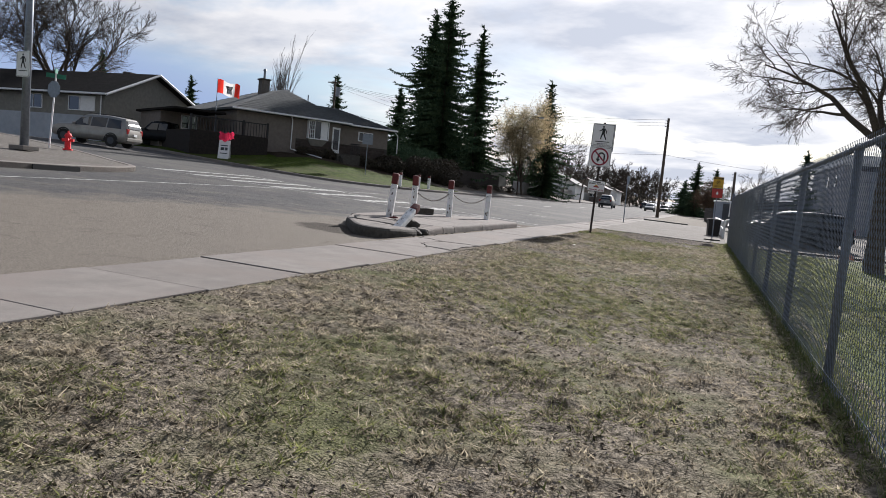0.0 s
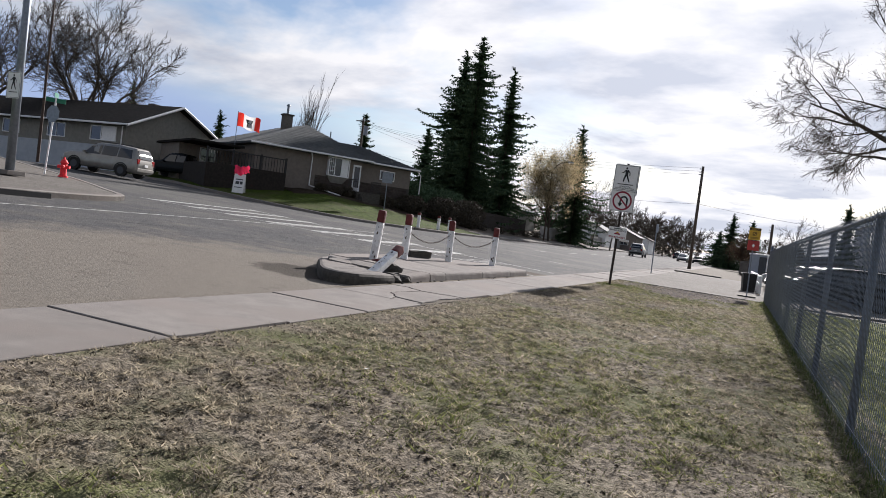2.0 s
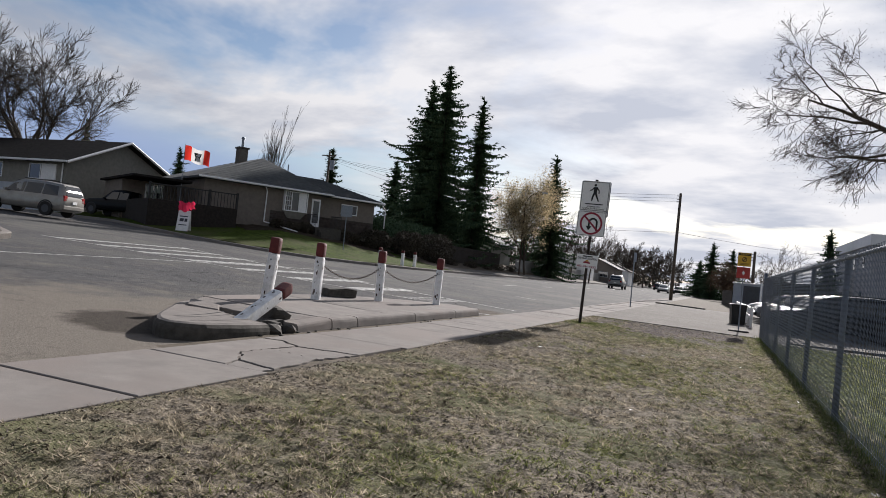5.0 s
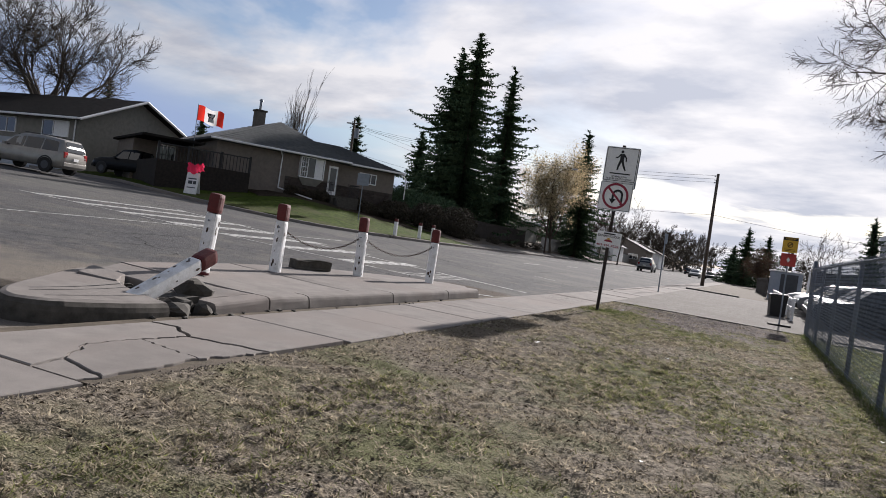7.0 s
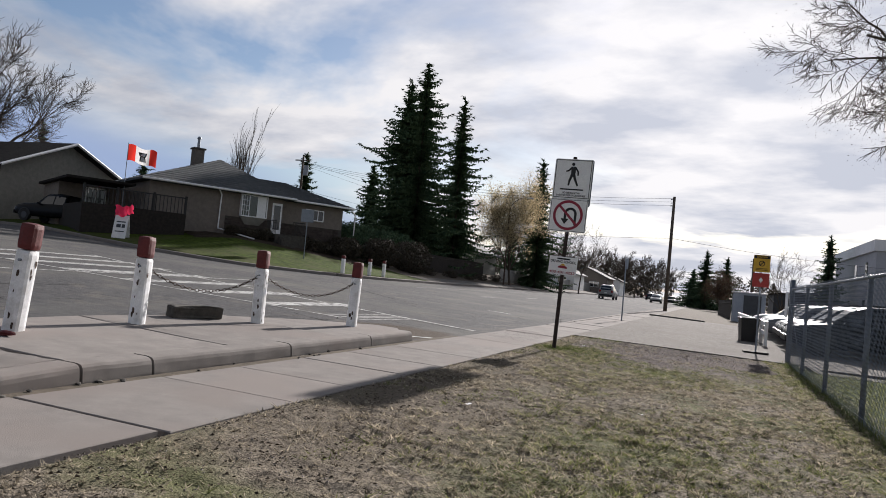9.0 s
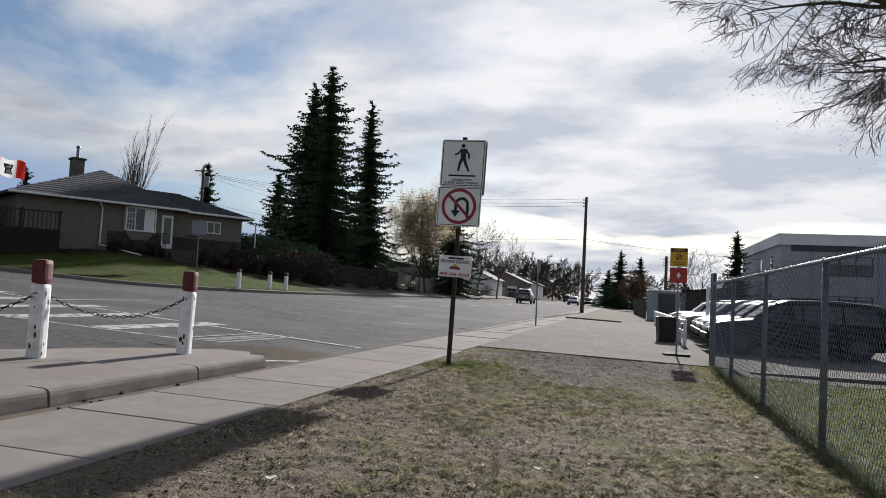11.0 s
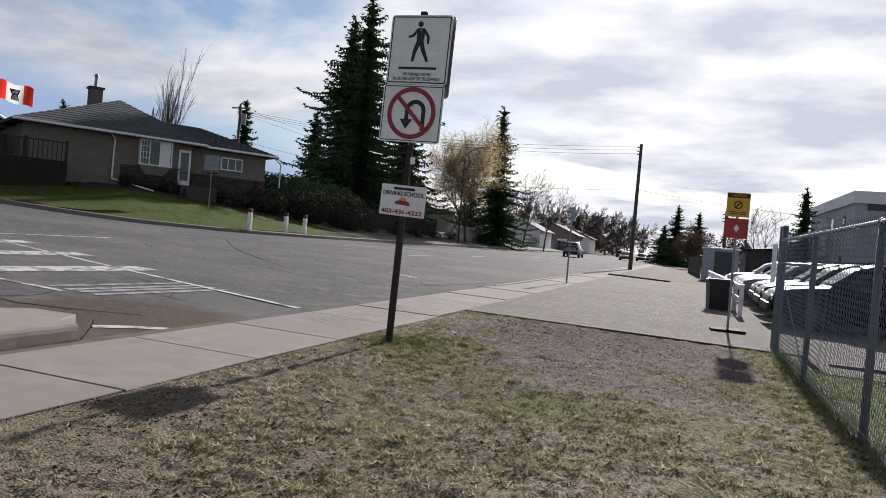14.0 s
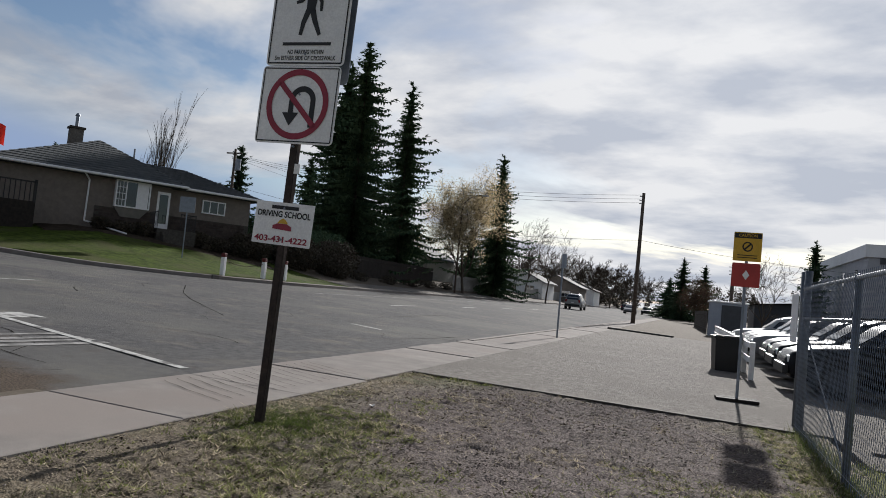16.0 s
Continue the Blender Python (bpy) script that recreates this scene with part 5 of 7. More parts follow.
# spruces across the street
spruce(-27.3, 75.0, 1.9, 19.7, 5.8, 1, low=0.03)
spruce(-29.5, 76.5, 1.9, 18.4, 6.0, 2, low=0.03)
spruce(-25.1, 80.0, 1.9, 17.5, 4.6, 3, low=0.05, full=0.95)
spruce(-20.0, 95.0, 1.0, 15.0, 4.5, 4, low=0.05)
spruce(-34.5, 80.0, 2.2, 10.0, 3.2, 5, low=0.05, label="rounded dark spruce behind the house")
spruce(-45.0, 84.0, 3.0, 11.0, 3.0, 6, label="dark spruce far behind the house")
spruce(-66.0, 67.0, 2.5, 11.0, 2.4, 7, label="small dark spruce beside the far roof")
spruce(-60.0, 75.0, 2.5, 9.5, 2.4, 71, label="small dark spruce far behind the flag")
spruce(-25.5, 104.0, 1.2, 8.0, 2.2, 8, label="small dark spruce behind the pale fence")
spruce(-31.0, 100.0, 1.2, 7.5, 2.0, 81, label="small dark spruce behind the houses")
spruce(-1.6, 139.0, 0.0, 9.6, 3.9, 9, label="broad dark spruce at the end of the lot")
spruce(1.6, 141.0, 0.0, 8.8, 3.2, 10, label="dark spruce at the end of the lot")
spruce(-3.6, 143.0, 0.0, 6.5, 4.2, 101, label="low dark spruce at the end of the lot")
spruce(12.2, 108.0, -0.1, 10.5, 3.8, 11, full=0.75, label="thin spruce with open branches by the school")
# blossom-coloured street tree, poplars and others
bare_tree(-20.3, 85.0, 1.0, 11.0, 33, "street tree covered in pale golden spring buds", spread=0.62, fork=0.15, radius=0.16, levels=4, buds=9, limbs=10, bud_mat="blossom", density=1.3, bud_size=0.07, twig_r=0.011)
bare_tree(-56.6, 53.0, 3.6, 13.8, 41, "large leafless tree with a broad bare crown", spread=0.9, fork=0.2, radius=0.42, levels=4, limbs=8, twig_r=0.016, density=1.9)
bare_tree(-66.0, 49.0, 3.6, 14.6, 42, "large leafless tree with a broad bare crown", spread=0.85, fork=0.2, radius=0.45, levels=4, limbs=7, twig_r=0.019, density=1.55)
bare_tree(-78.0, 46.0, 3.6, 15.0, 43, "large leafless tree with a broad bare crown", spread=0.9, fork=0.2, radius=0.42, levels=4, limbs=6, twig_r=0.019, density=1.5)
for k, (px, py, ph) in enumerate(((-50.2, 75.0, 8.5), (-48.9, 75.6, 10.5), (-48.0, 76.0, 12.6))):
    bare_tree(px, py, 3.0, ph, 50 + k, "slim leafless poplar with upright branches", spread=0.09, fork=0.22, radius=0.15, levels=3, limbs=8, twig_r=0.014, group="poplars", tight=0.26, wobble=0.05)
for k, (px, py, ph) in enumerate(((-17.0, 113.0, 10.5), (-14.8, 116.0, 9.5), (-20.5, 130.0, 8.0), (-24.0, 140.0, 9.0), (-19.0, 155.0, 8.5))):
    bare_tree(px - 3.5, py, 0.8, ph, 60 + k, "slender leafless street tree with pale twigs", spread=0.5, fork=0.3, radius=0.12, levels=4, limbs=5, twig_r=0.011, group="street trees", buds=1, bud_size=0.03)
bare_tree(6.5, 99.0, -0.1, 7.5, 70, "small bare bush-like tree by the school", spread=0.8, fork=0.15, radius=0.12, levels=4, limbs=7, twig_r=0.012, buds=1, bud_size=0.03)
bare_tree(0.8, 118.0, -0.1, 5.6, 72, "low golden shrub-like tree past the lot", spread=0.9, fork=0.1, radius=0.1, levels=4, limbs=8, twig_r=0.012, buds=5, bud_size=0.07)
for k, (px, py, ph) in enumerate(((-20.0, 172.0, 9.5), (-17.5, 190.0, 10.5), (-21.5, 205.0, 11.5), (-15.5, 222.0, 11.0), (-18.5, 240.0, 12.0), (-12.5, 262.0, 12.0), (-27.0, 182.0, 12.0), (-31.0, 160.0, 11.0))):
    bare_tree(px, py, 0.8, ph, 160 + k, "grey-brown leafless tree far down the street", spread=0.75, fork=0.2, radius=0.2, levels=4, limbs=7, twig_r=0.035, group="far street trees", density=1.3)
# far woods along the street
rnd = random.Random(77)
V, F = [], []
for k in range(420):
    far = rnd.random()
    cx = rnd.uniform(-150, -14) if rnd.random() < 0.75 else rnd.uniform(6, 90)
    cy = rnd.uniform(185, 300) if cx < -24 or cx > 0 else rnd.uniform(200, 310)
    hh, rr = rnd.uniform(4, 10), rnd.uniform(1.5, 3.2)
    for j in range(260):
        a, t = rnd.uniform(0, 6.283), rnd.random()
        q = Vector((cx + rr * math.sin(3.0 * t) * math.cos(a) * rnd.random() ** 0.5, cy + rr * math.sin(a) * 0.6, gz(cx) + hh * (0.08 + 0.92 * t)))
        b = len(V)
        s = rnd.uniform(0.2, 0.55)
        V += [tuple(q + Vector((rnd.uniform(-s, s), rnd.uniform(-s, s), rnd.uniform(-s, s)))) for _ in range(3)]
        F.append((b, b + 1, b + 2))
tagged(soup("far_woods", V, F, mat("far_wood", (0.045, 0.045, 0.035), (0.13, 0.105, 0.08), island=True, rough=0.95, bump=0)), "distant band of bare and dark trees", "trees", kind="stuff")


# ---- vehicles ----
SUV = [(-2.36, 0.76, 0.50, 0.92, 0.98, 0.72), (-2.28, 0.90, 0.36, 1.00, 1.36, 0.68), (-2.05, 0.93, 0.30, 1.03, 1.70, 0.63), (-1.0, 0.94, 0.28, 1.03, 1.78, 0.64), (0.2, 0.94, 0.28, 1.02, 1.75, 0.63),
       (0.70, 0.94, 0.28, 1.02, 1.58, 0.62), (1.18, 0.93, 0.28, 1.02, 1.10, 0.74), (1.9, 0.91, 0.30, 0.98, 1.02, 0.76), (2.25, 0.86, 0.36, 0.86, 0.90, 0.70), (2.36, 0.74, 0.46, 0.72, 0.76, 0.62)]
PICKUP = [(-2.75, 0.84, 0.52, 1.02, 1.05, 0.82), (-2.70, 0.92, 0.45, 1.06, 1.09, 0.88), (-0.9, 0.94, 0.34, 1.06, 1.09, 0.88), (-0.86, 0.94, 0.34, 1.06, 1.70, 0.66), (-0.3, 0.94, 0.32, 1.06, 1.80, 0.66), (0.5, 0.94, 0.32, 1.06, 1.74, 0.64),
          (1.2, 0.93, 0.32, 1.06, 1.14, 0.74), (2.1, 0.92, 0.34, 1.02, 1.06, 0.78), (2.6, 0.86, 0.40, 0.90, 0.94, 0.72), (2.75, 0.76, 0.46, 0.74, 0.78, 0.66)]


def section(rows, x):
    for a, b in zip(rows, rows[1:]):
        if a[0] <= x <= b[0]:
            t = (x - a[0]) / (b[0] - a[0])
            return [a[k] + (b[k] - a[k]) * t for k in range(6)]
    return rows[-1]


def car(name, x, y, z, rz, colour, label, rows=SUV, k=(1, 1, 1), group="parked cars", two_tone=None, tilt=0.0):
    ob = thing(name, x, y, z, rz, label, "car", group)
    ob.matrix_basis = pose(x, y, z, 0, tilt, rz)
    kx, ky, kz = k
    bm = bmesh.new()
    rings = []
    fine = []
    for a, b in zip(rows, rows[1:]):
        for j in range(3):
            fine.append(section(rows, a[0] + (b[0] - a[0]) * j / 3))
    fine.append(rows[-1])
    for (sx, w, zb, belt, top, tw) in fine:
        half = [(w * 0.86, zb), (w * 0.97, zb + 0.10), (w * 1.0, zb + 0.32 * (belt - zb) + 0.08), (w * 0.985, belt - 0.10), (w * 0.955, belt), (tw + (w * 0.93 - tw) * 0.12, top - 0.10 * (top - belt)), (tw * 0.9, top - 0.02), (tw * 0.55, top)]
        rings.append([bm.verts.new((sx * kx, s * p[0] * ky, p[1] * kz)) for s in (1, -1) for p in (half if s == 1 else half[::-1])])
    n = len(rings[0])
    for p, q in zip(rings, rings[1:]):
        for i in range(n):
            bm.faces.new((p[i], p[(i + 1) % n], q[(i + 1) % n], q[i]))
    bm.faces.new(rings[0][::-1]); bm.faces.new(rings[-1])
    bmesh.ops.recalc_face_normals(bm, faces=bm.faces[:])
    part("body", bm, colour, ob, smooth=True)
    x0, x1 = rows[0][0], rows[-1][0]

    def on_side(sx, f, s):
        _, w, zb, belt, top, tw = section(rows, sx)
        b0, b1 = Vector((sx, w * 0.955, belt)), Vector((sx, tw + (w * 0.93 - tw) * 0.12, top - 0.10 * (top - belt)))
        p = b0.lerp(b1, f) + Vector((0, 0.008, 0.004))
        return Vector((p.x * kx, s * p.y * ky, p.z * kz))

    pick = rows is PICKUP
    for s in (1, -1):
        for a, b in (((-0.78, -0.1), (-0.02, 0.72)) if pick else ((-2.0, -1.12), (-1.04, -0.12), (-0.04, 0.82))):
            bm = bmesh.new()
            lean = 0.16 if b > 0.5 else 0
            f = bm.faces.new([bm.verts.new(on_side(*q, s)) for q in ((a, 0.06), (b + lean, 0.06), (b - lean * 1.2, 0.86), (a + (0.12 if a < -1.9 else 0), 0.86))])
            bmesh.ops.recalc_face_normals(bm, faces=[f])
            part("side_window", bm, M["car_glass"], ob)
        for wx in ((x0 + 0.92) * kx, (x1 - 0.88) * kx):
            r = 0.36
            yy = 0.94 * ky * s
            bm = bmesh.new()
            rod(bm, (wx, yy - 0.20 * s, r), (wx, yy + 0.012 * s, r), r, n=24)
            wh = part("wheel", bm, M["rubber"], ob, "black tyre", smooth=False)
            bm = bmesh.new()
            rod(bm, (wx, yy - 0.05 * s, r), (wx, yy + 0.018 * s, r), r * 0.64, r * 0.56, n=20)
            part("rim", bm, M["dark_band"], wh, "dull grey wheel rim")
            bm = bmesh.new()
            for i in range(14):
                t0, t1 = math.pi * i / 14 - 0.12, math.pi * (i + 1) / 14 - 0.12
                vs = [bm.verts.new((wx + q * math.cos(t), yy + 0.004 * s, r + 0.02 + q * math.sin(t))) for q, t in ((r, t0), (r + 0.07, t0), (r + 0.07, t1), (r, t1))]
                bm.faces.new(vs)
            part("wheel_arch", bm, M["black"], ob)
        bm = bmesh.new()
        box(bm, ((x0 + 0.0) * kx, s * 0.70 * ky - 0.12, 0.82 * kz), ((x0 + 0.14) * kx, s * 0.70 * ky + 0.12, 1.12 * kz), 0.03)
        part("tail_light", bm, M["tail"], ob)
        bm = bmesh.new()
        box(bm, ((x1 - 0.20) * kx, s * 0.64 * ky - 0.14, 0.66 * kz), ((x1 - 0.03) * kx, s * 0.64 * ky + 0.14, 0.82 * kz), 0.03)
        part("headlight", bm, M["lamp_glass"], ob)
        bm = bmesh.new()
        box(bm, (0.78 * kx, s * 0.95 * ky - 0.02, 1.03 * kz), (0.92 * kx, s * (0.95 * ky + 0.16), 1.17 * kz), 0.03)
        part("mirror", bm, colour, ob)
        if not pick:
            bm = bmesh.new()
            rod(bm, (-1.8 * kx, s * 0.56 * ky, 1.80 * kz), (0.2 * kx, s * 0.56 * ky, 1.80 * kz), 0.018, n=6)
            part("roof_rail", bm, M["black"], ob)
    bm = bmesh.new()
    a, b = section(rows, 0.48 if not pick else 0.6), section(rows, 1.1)
    f = bm.faces.new([bm.verts.new((q[0] * kx + 0.02, s * (q[5] * 0.93) * ky, q[4] * kz + 0.012)) for q, s in ((a, 1), (a, -1), (b, -1), (b, 1))])
    bmesh.ops.recalc_face_normals(bm, faces=[f])
    part("windscreen", bm, M["car_glass"], ob)
    bm = bmesh.new()
    rx0, rx1 = ((-0.90, -0.87) if pick else (-2.335, -2.11))
    q = ((rx0, 1.14, 0.66), (rx1, 1.62, 0.58))
    f = bm.faces.new([bm.verts.new(((c[0] - 0.035) * kx, s * c[2] * ky, c[1] * kz)) for c, s in ((q[0], 1), (q[0], -1), (q[1], -1), (q[1], 1))])
    bmesh.ops.recalc_face_normals(bm, faces=[f])
    part("rear_window", bm, M["car_glass"], ob)
    for sx, nm in ((x0 - 0.03, "rear_bumper"), (x1 - 0.05, "front_bumper")):
        bm = bmesh.new()
        box(bm, (sx * kx, -0.80 * ky, 0.42 * kz), ((sx + 0.10) * kx, 0.80 * ky, 0.62 * kz), 0.03)
        part(nm, bm, two_tone or M["black"], ob)
    bm = bmesh.new()
    box(bm, ((x0 - 0.045) * kx, -0.16, 0.72 * kz), ((x0 + 0.02) * kx, 0.16, 0.86 * kz))
    part("licence_plate", bm, M["white"], ob)
    return ob


silver = paint("silver_paint", (0.16, 0.165, 0.175), rough=0.24, var=0.05, spec=0.12)
white_paint = paint("white_paint", (0.34, 0.34, 0.34), rough=0.24, spec=0.12, var=0.04)
dark_paint = paint("dark_paint", (0.010, 0.011, 0.013), rough=0.24, spec=0.12)
grey_paint = paint("grey_paint", (0.05, 0.053, 0.06), rough=0.24, spec=0.12)
beige_paint = paint("beige_paint", (0.30, 0.285, 0.26), rough=0.35, metal=0.4, coat=0.3)

# row in the parking lot, noses to the white rail
for k, (yy, col, lab) in enumerate(((35.5, dark_paint, "black hatchback parked nose to the rail"), (38.4, dark_paint, "black car with a bright sunlit roof"), (41.2, grey_paint, "dark grey car parked in the lot"), (44.0, silver, "silver car parked in the lot"),
                                    (46.9, white_paint, "white car parked in the lot"), (49.8, silver, "silver car parked in the lot"), (53.0, white_paint, "white car far along the row"))):
    car("car", 3.75 + (0.1 * k) % 0.3, yy, gz(3.7) + 0.02, 180, col, lab, k=(0.98, 0.97, 0.88), group="cars in the lot")
for k, (xx, yy, rr, col) in enumerate(((17.0, 45.0, 0, silver), (21.0, 48.0, 10, white_paint), (15.5, 52.0, 0, grey_paint))):
    car("car", xx, yy, gz(xx) + 0.02, rr, col, "car parked across the lot before the school", k=(0.98, 0.97, 0.86), group="cars before the school")
# side street and main street
car("suv", -33.9, 34.4, 1.86, 192, beige_paint, "silver-beige sport utility vehicle parked at the kerb", two_tone=beige_paint, tilt=-2)
car("pickup_truck", -38.4, 45.3, lot_z(-38.4, 45.3) + 0.02, 188, dark_paint, "dark pickup truck parked on the driveway", rows=PICKUP)
car("suv", -40.5, 29.8, 2.30, 10, grey_paint, "dark car parked far up the side street")
car("suv", -12.6, 104.0, gz(-12.6) - 0.03, 90, white_paint, "white sport utility vehicle seen from behind on the street")
for k, (xx, yy) in enumerate(((-9.2, 140.0), (-7.6, 158.0), (-13.6, 186.0), (-8.0, 205.0))):
    car("car", xx, yy, gz(xx) - 0.03, -90 if xx > -10 else 90, (white_paint, dark_paint, grey_paint, dark_paint)[k], "distant car on the main street", k=(0.95, 0.95, 0.86), group="cars down the street")


# ---- forecourt things ----
def waste_bin():
    ob = thing("waste_bin", 0.56, 38.3, gz(0.5) + 0.02, 8, "black square waste bin on the forecourt", "bin")
    bm = bmesh.new()
    lv = []
    for w, z in ((0.25, 0), (0.29, 0.76)):
        lv.append([bm.verts.new((a * w, b * w, z)) for a, b in ((-1, -1), (1, -1), (1, 1), (-1, 1))])
    for i in range(4):
        bm.faces.new((lv[0][i], lv[0][(i + 1) % 4], lv[1][(i + 1) % 4], lv[1][i]))
    bm.faces.new(lv[0][::-1])
    part("body", bm, M["black"], ob)
    bm = bmesh.new()
    box(bm, (-0.32, -0.32, 0.74), (0.32, 0.32, 0.80), 0.015)
    part("rim", bm, M["black"], ob)
    bm = bmesh.new()
    box(bm, (-0.28, -0.28, 0.795), (0.28, 0.28, 0.815), 0.005)
    part("lid", bm, M["rubber"], ob)


waste_bin()


def rail_unit(y0, y1):
    ob = thing("barrier", 1.0, y0, gz(1) + 0.02, 0, "white painted wooden barrier rail by the cars", "barrier", "white barriers")
    L = y1 - y0
    for yy in (0.1, L - 0.1):
        bm = bmesh.new()
        box(bm, (-0.05, yy - 0.05, -0.05), (0.05, yy + 0.05, 0.78), 0.008)
        part("post", bm, M["white"], ob)
    for z in (0.42, 0.72):
        bm = bmesh.new()
        box(bm, (-0.075, 0, z - 0.055), (-0.045, L, z + 0.055), 0.006)
        part("rail", bm, M["white"], ob)


for k in range(9):
    rail_unit(36.4 + 2.5 * k, 38.7 + 2.5 * k)


def hut():
    ob = thing("site_hut", 1.9, 70.6, gz(1.9) + 0.02, 0, "pale blue-grey metal shed at the end of the lot", "shed")
    bm = bmesh.new()
    box(bm, (-1.0, -1.0, 0), (1.2, 1.6, 2.15), 0.02)
    part("shell", bm, M["panel"], ob)
    bm = bmesh.new()
    box(bm, (-1.1, -1.1, 2.15), (1.3, 1.7, 2.25), 0.02)
    part("roof", bm, M["white"], ob)
    bm = bmesh.new()
    box(bm, (-0.3, -1.03, 0.1), (0.9, -1.0, 2.0), 0.01)
    part("door", bm, M["dark_band"], ob)
    for z in range(5):
        bm = bmesh.new()
        box(bm, (-1.02, -0.9 + 0.5 * z, 0.05), (-1.0, -0.86 + 0.5 * z, 2.1))
        part("rib", bm, M["panel"], ob)


hut()


def board_fence(name, p, q, h, material, label, z0, step=0.16, post=True, gap=0.012):
    """Upright boards between two points."""
    ob = tagged(new(name), label, "fence")
    p, q = Vector((*p, 0)), Vector((*q, 0))
    L = (q - p).length
    d = (q - p).normalized()
    rz = math.degrees(math.atan2(d.y, d.x))
    rnd = random.Random(int(L * 10))
    n = int(L / step)
    bmv = bmesh.new()
    box(bmv, (0, -0.012, 0), (step - gap, 0.012, h), 0.0)
    me = bpy.data.meshes.new("board")
    bmv.to_mesh(me); bmv.free()
    me.materials.append(material)
    for i in range(n):
        c = p + d * (i * step)
        o = new("board", me)
        o.parent = ob
        o.matrix_basis = pose(c.x, c.y, z0(c) - 0.05 + rnd.uniform(-0.02, 0.02), 0, 0, rz)
    bm = bmesh.new()
    for f in (0.3, h - 0.3):
        a, b = p + d * 0, p + d * L
        m = Matrix.Translation((a.x, a.y, 0)) @ Matrix.Rotation(radians(rz), 4, "Z")
        s = 6
        for k in range(s):
            u0, u1 = p + d * (L * k / s), p + d * (L * (k + 1) / s)
            rod(bm, (u0.x, u0.y, z0(u0) + f), (u1.x, u1.y, z0(u1) + f), 0.04, n=4)
    part("rails", bm, material, ob)
    return ob


lotz = lambda c: gz(c.x)
farz = lambda c: gz(c.x) + 0.35
board_fence("wooden_fence", (0.9, 74.5), (0.2, 96.0), 1.6, M["fence_wood"], "dark wooden fence past the shed", lotz, 0.3)
board_fence("wooden_fence", (-24.2, 59.0), (-22.6, 83.0), 1.8, M["fence_wood"], "dark brown wooden fence along the far footpath", farz, 0.2)
board_fence("wooden_fence", (-21.8, 86.5), (-21.6, 103.0), 1.55, M["fence_pale"], "pale grey weathered board fence", farz, 0.25)
board_fence("wooden_fence", (-21.6, 119.0), (-21.4, 150.0), 1.5, M["fence_pale"], "pale board fence farther down the street", farz, 0.4)

# low timber at the edge of the field
bm = bmesh.new()
box(bm, (1.6, 28.5, gz(4) - 0.05), (9.5, 28.64, gz(4) + 0.08), 0.02)
tagged(mesh_ob("timber_edge", bm, M["pole_wood"]), "low dark timber at the edge of the lot", "edging")
cl = thing("orange_bag", 4.75, 28.35, gz(4.75) + 0.005, 20, "crumpled orange plastic bag on the grass edge", "bag")
bm = bmesh.new()
bmesh.ops.create_icosphere(bm, subdivisions=3, radius=0.2)
for v in bm.verts:
    v.co = Vector((v.co.x * 1.2, v.co.y * 0.8, max(-0.02, v.co.z * 0.7))) + 0.10 * noise.noise_vector(v.co * 9)
    v.co.z = max(0.0, v.co.z + 0.05)
part("wrap", bm, mat("orange_plastic", (0.45, 0.10, 0.04), (0.75, 0.5, 0.4), scale=9, rough=0.5, bump=0.1), cl)


# ---- houses ----
def roof_hip(x0, x1, y0, y1, z, ridge, rx0, rx1, ry, name, parent, material, t=0.14):
    """A hipped roof: eaves rectangle at z, ridge from rx0 to rx1 at height ridge."""
    bm = bmesh.new()
    e = [bm.verts.new(p) for p in ((x0, y0, z), (x1, y0, z), (x1, y1, z), (x0, y1, z))]
    r = [bm.verts.new((rx0, ry, ridge)), bm.verts.new((rx1, ry, ridge))]
    u = [bm.verts.new((v.co.x, v.co.y, z - t)) for v in e]
    bm.faces.new((e[0], e[1], r[1], r[0])); bm.faces.new((e[1], e[2], r[1])); bm.faces.new((e[2], e[3], r[0], r[1])); bm.faces.new((e[3], e[0], r[0]))
    for i in range(4):
        bm.faces.new((u[i], u[(i + 1) % 4], e[(i + 1) % 4], e[i]))
    bm.faces.new(u[::-1])
    bmesh.ops.recalc_face_normals(bm, faces=bm.faces[:])
    roof = part(name, bm, material, parent, "weathered grey shingles")
    # shingle courses, a little proud of the slope
    bm = bmesh.new()
    n = max(4, int(math.hypot(ry - y0, ridge - z) / 0.28))
    for i in range(n):
        f0, f1 = i / n, (i + 0.93) / n
        for A, B, C, D in (((x0, y0), (x1, y0), (rx1, ry), (rx0, ry)), ((x1, y0), (x1, y1), (rx1, ry), (rx1, ry)), ((x0, y1), (x0, y0), (rx0, ry), (rx0, ry))):
            q = []
            for (P, Q), f, lift in (((A, D), f0, 0.035), ((B, C), f0, 0.035), ((B, C), f1, 0.008), ((A, D), f1, 0.008)):
                q.append(bm.verts.new((P[0] + (Q[0] - P[0]) * f, P[1] + (Q[1] - P[1]) * f, z + (ridge - z) * f + lift)))
            if (q[0].co - q[1].co).length > 0.05:
                bm.faces.new(q)
    bmesh.ops.recalc_face_normals(bm, faces=bm.faces[:])
    part("shingle_layer", bm, material, roof)
    bm = bmesh.new()
    for p, q in (((x0, y0), (x1, y0)), ((x1, y0), (x1, y1)), ((x0, y1), (x0, y0))):
        rod(bm, (*p, z - 0.05), (*q, z - 0.05), 0.07, n=6)
    part("gutter", bm, M["white"], roof, "pale metal gutter")
    return roof


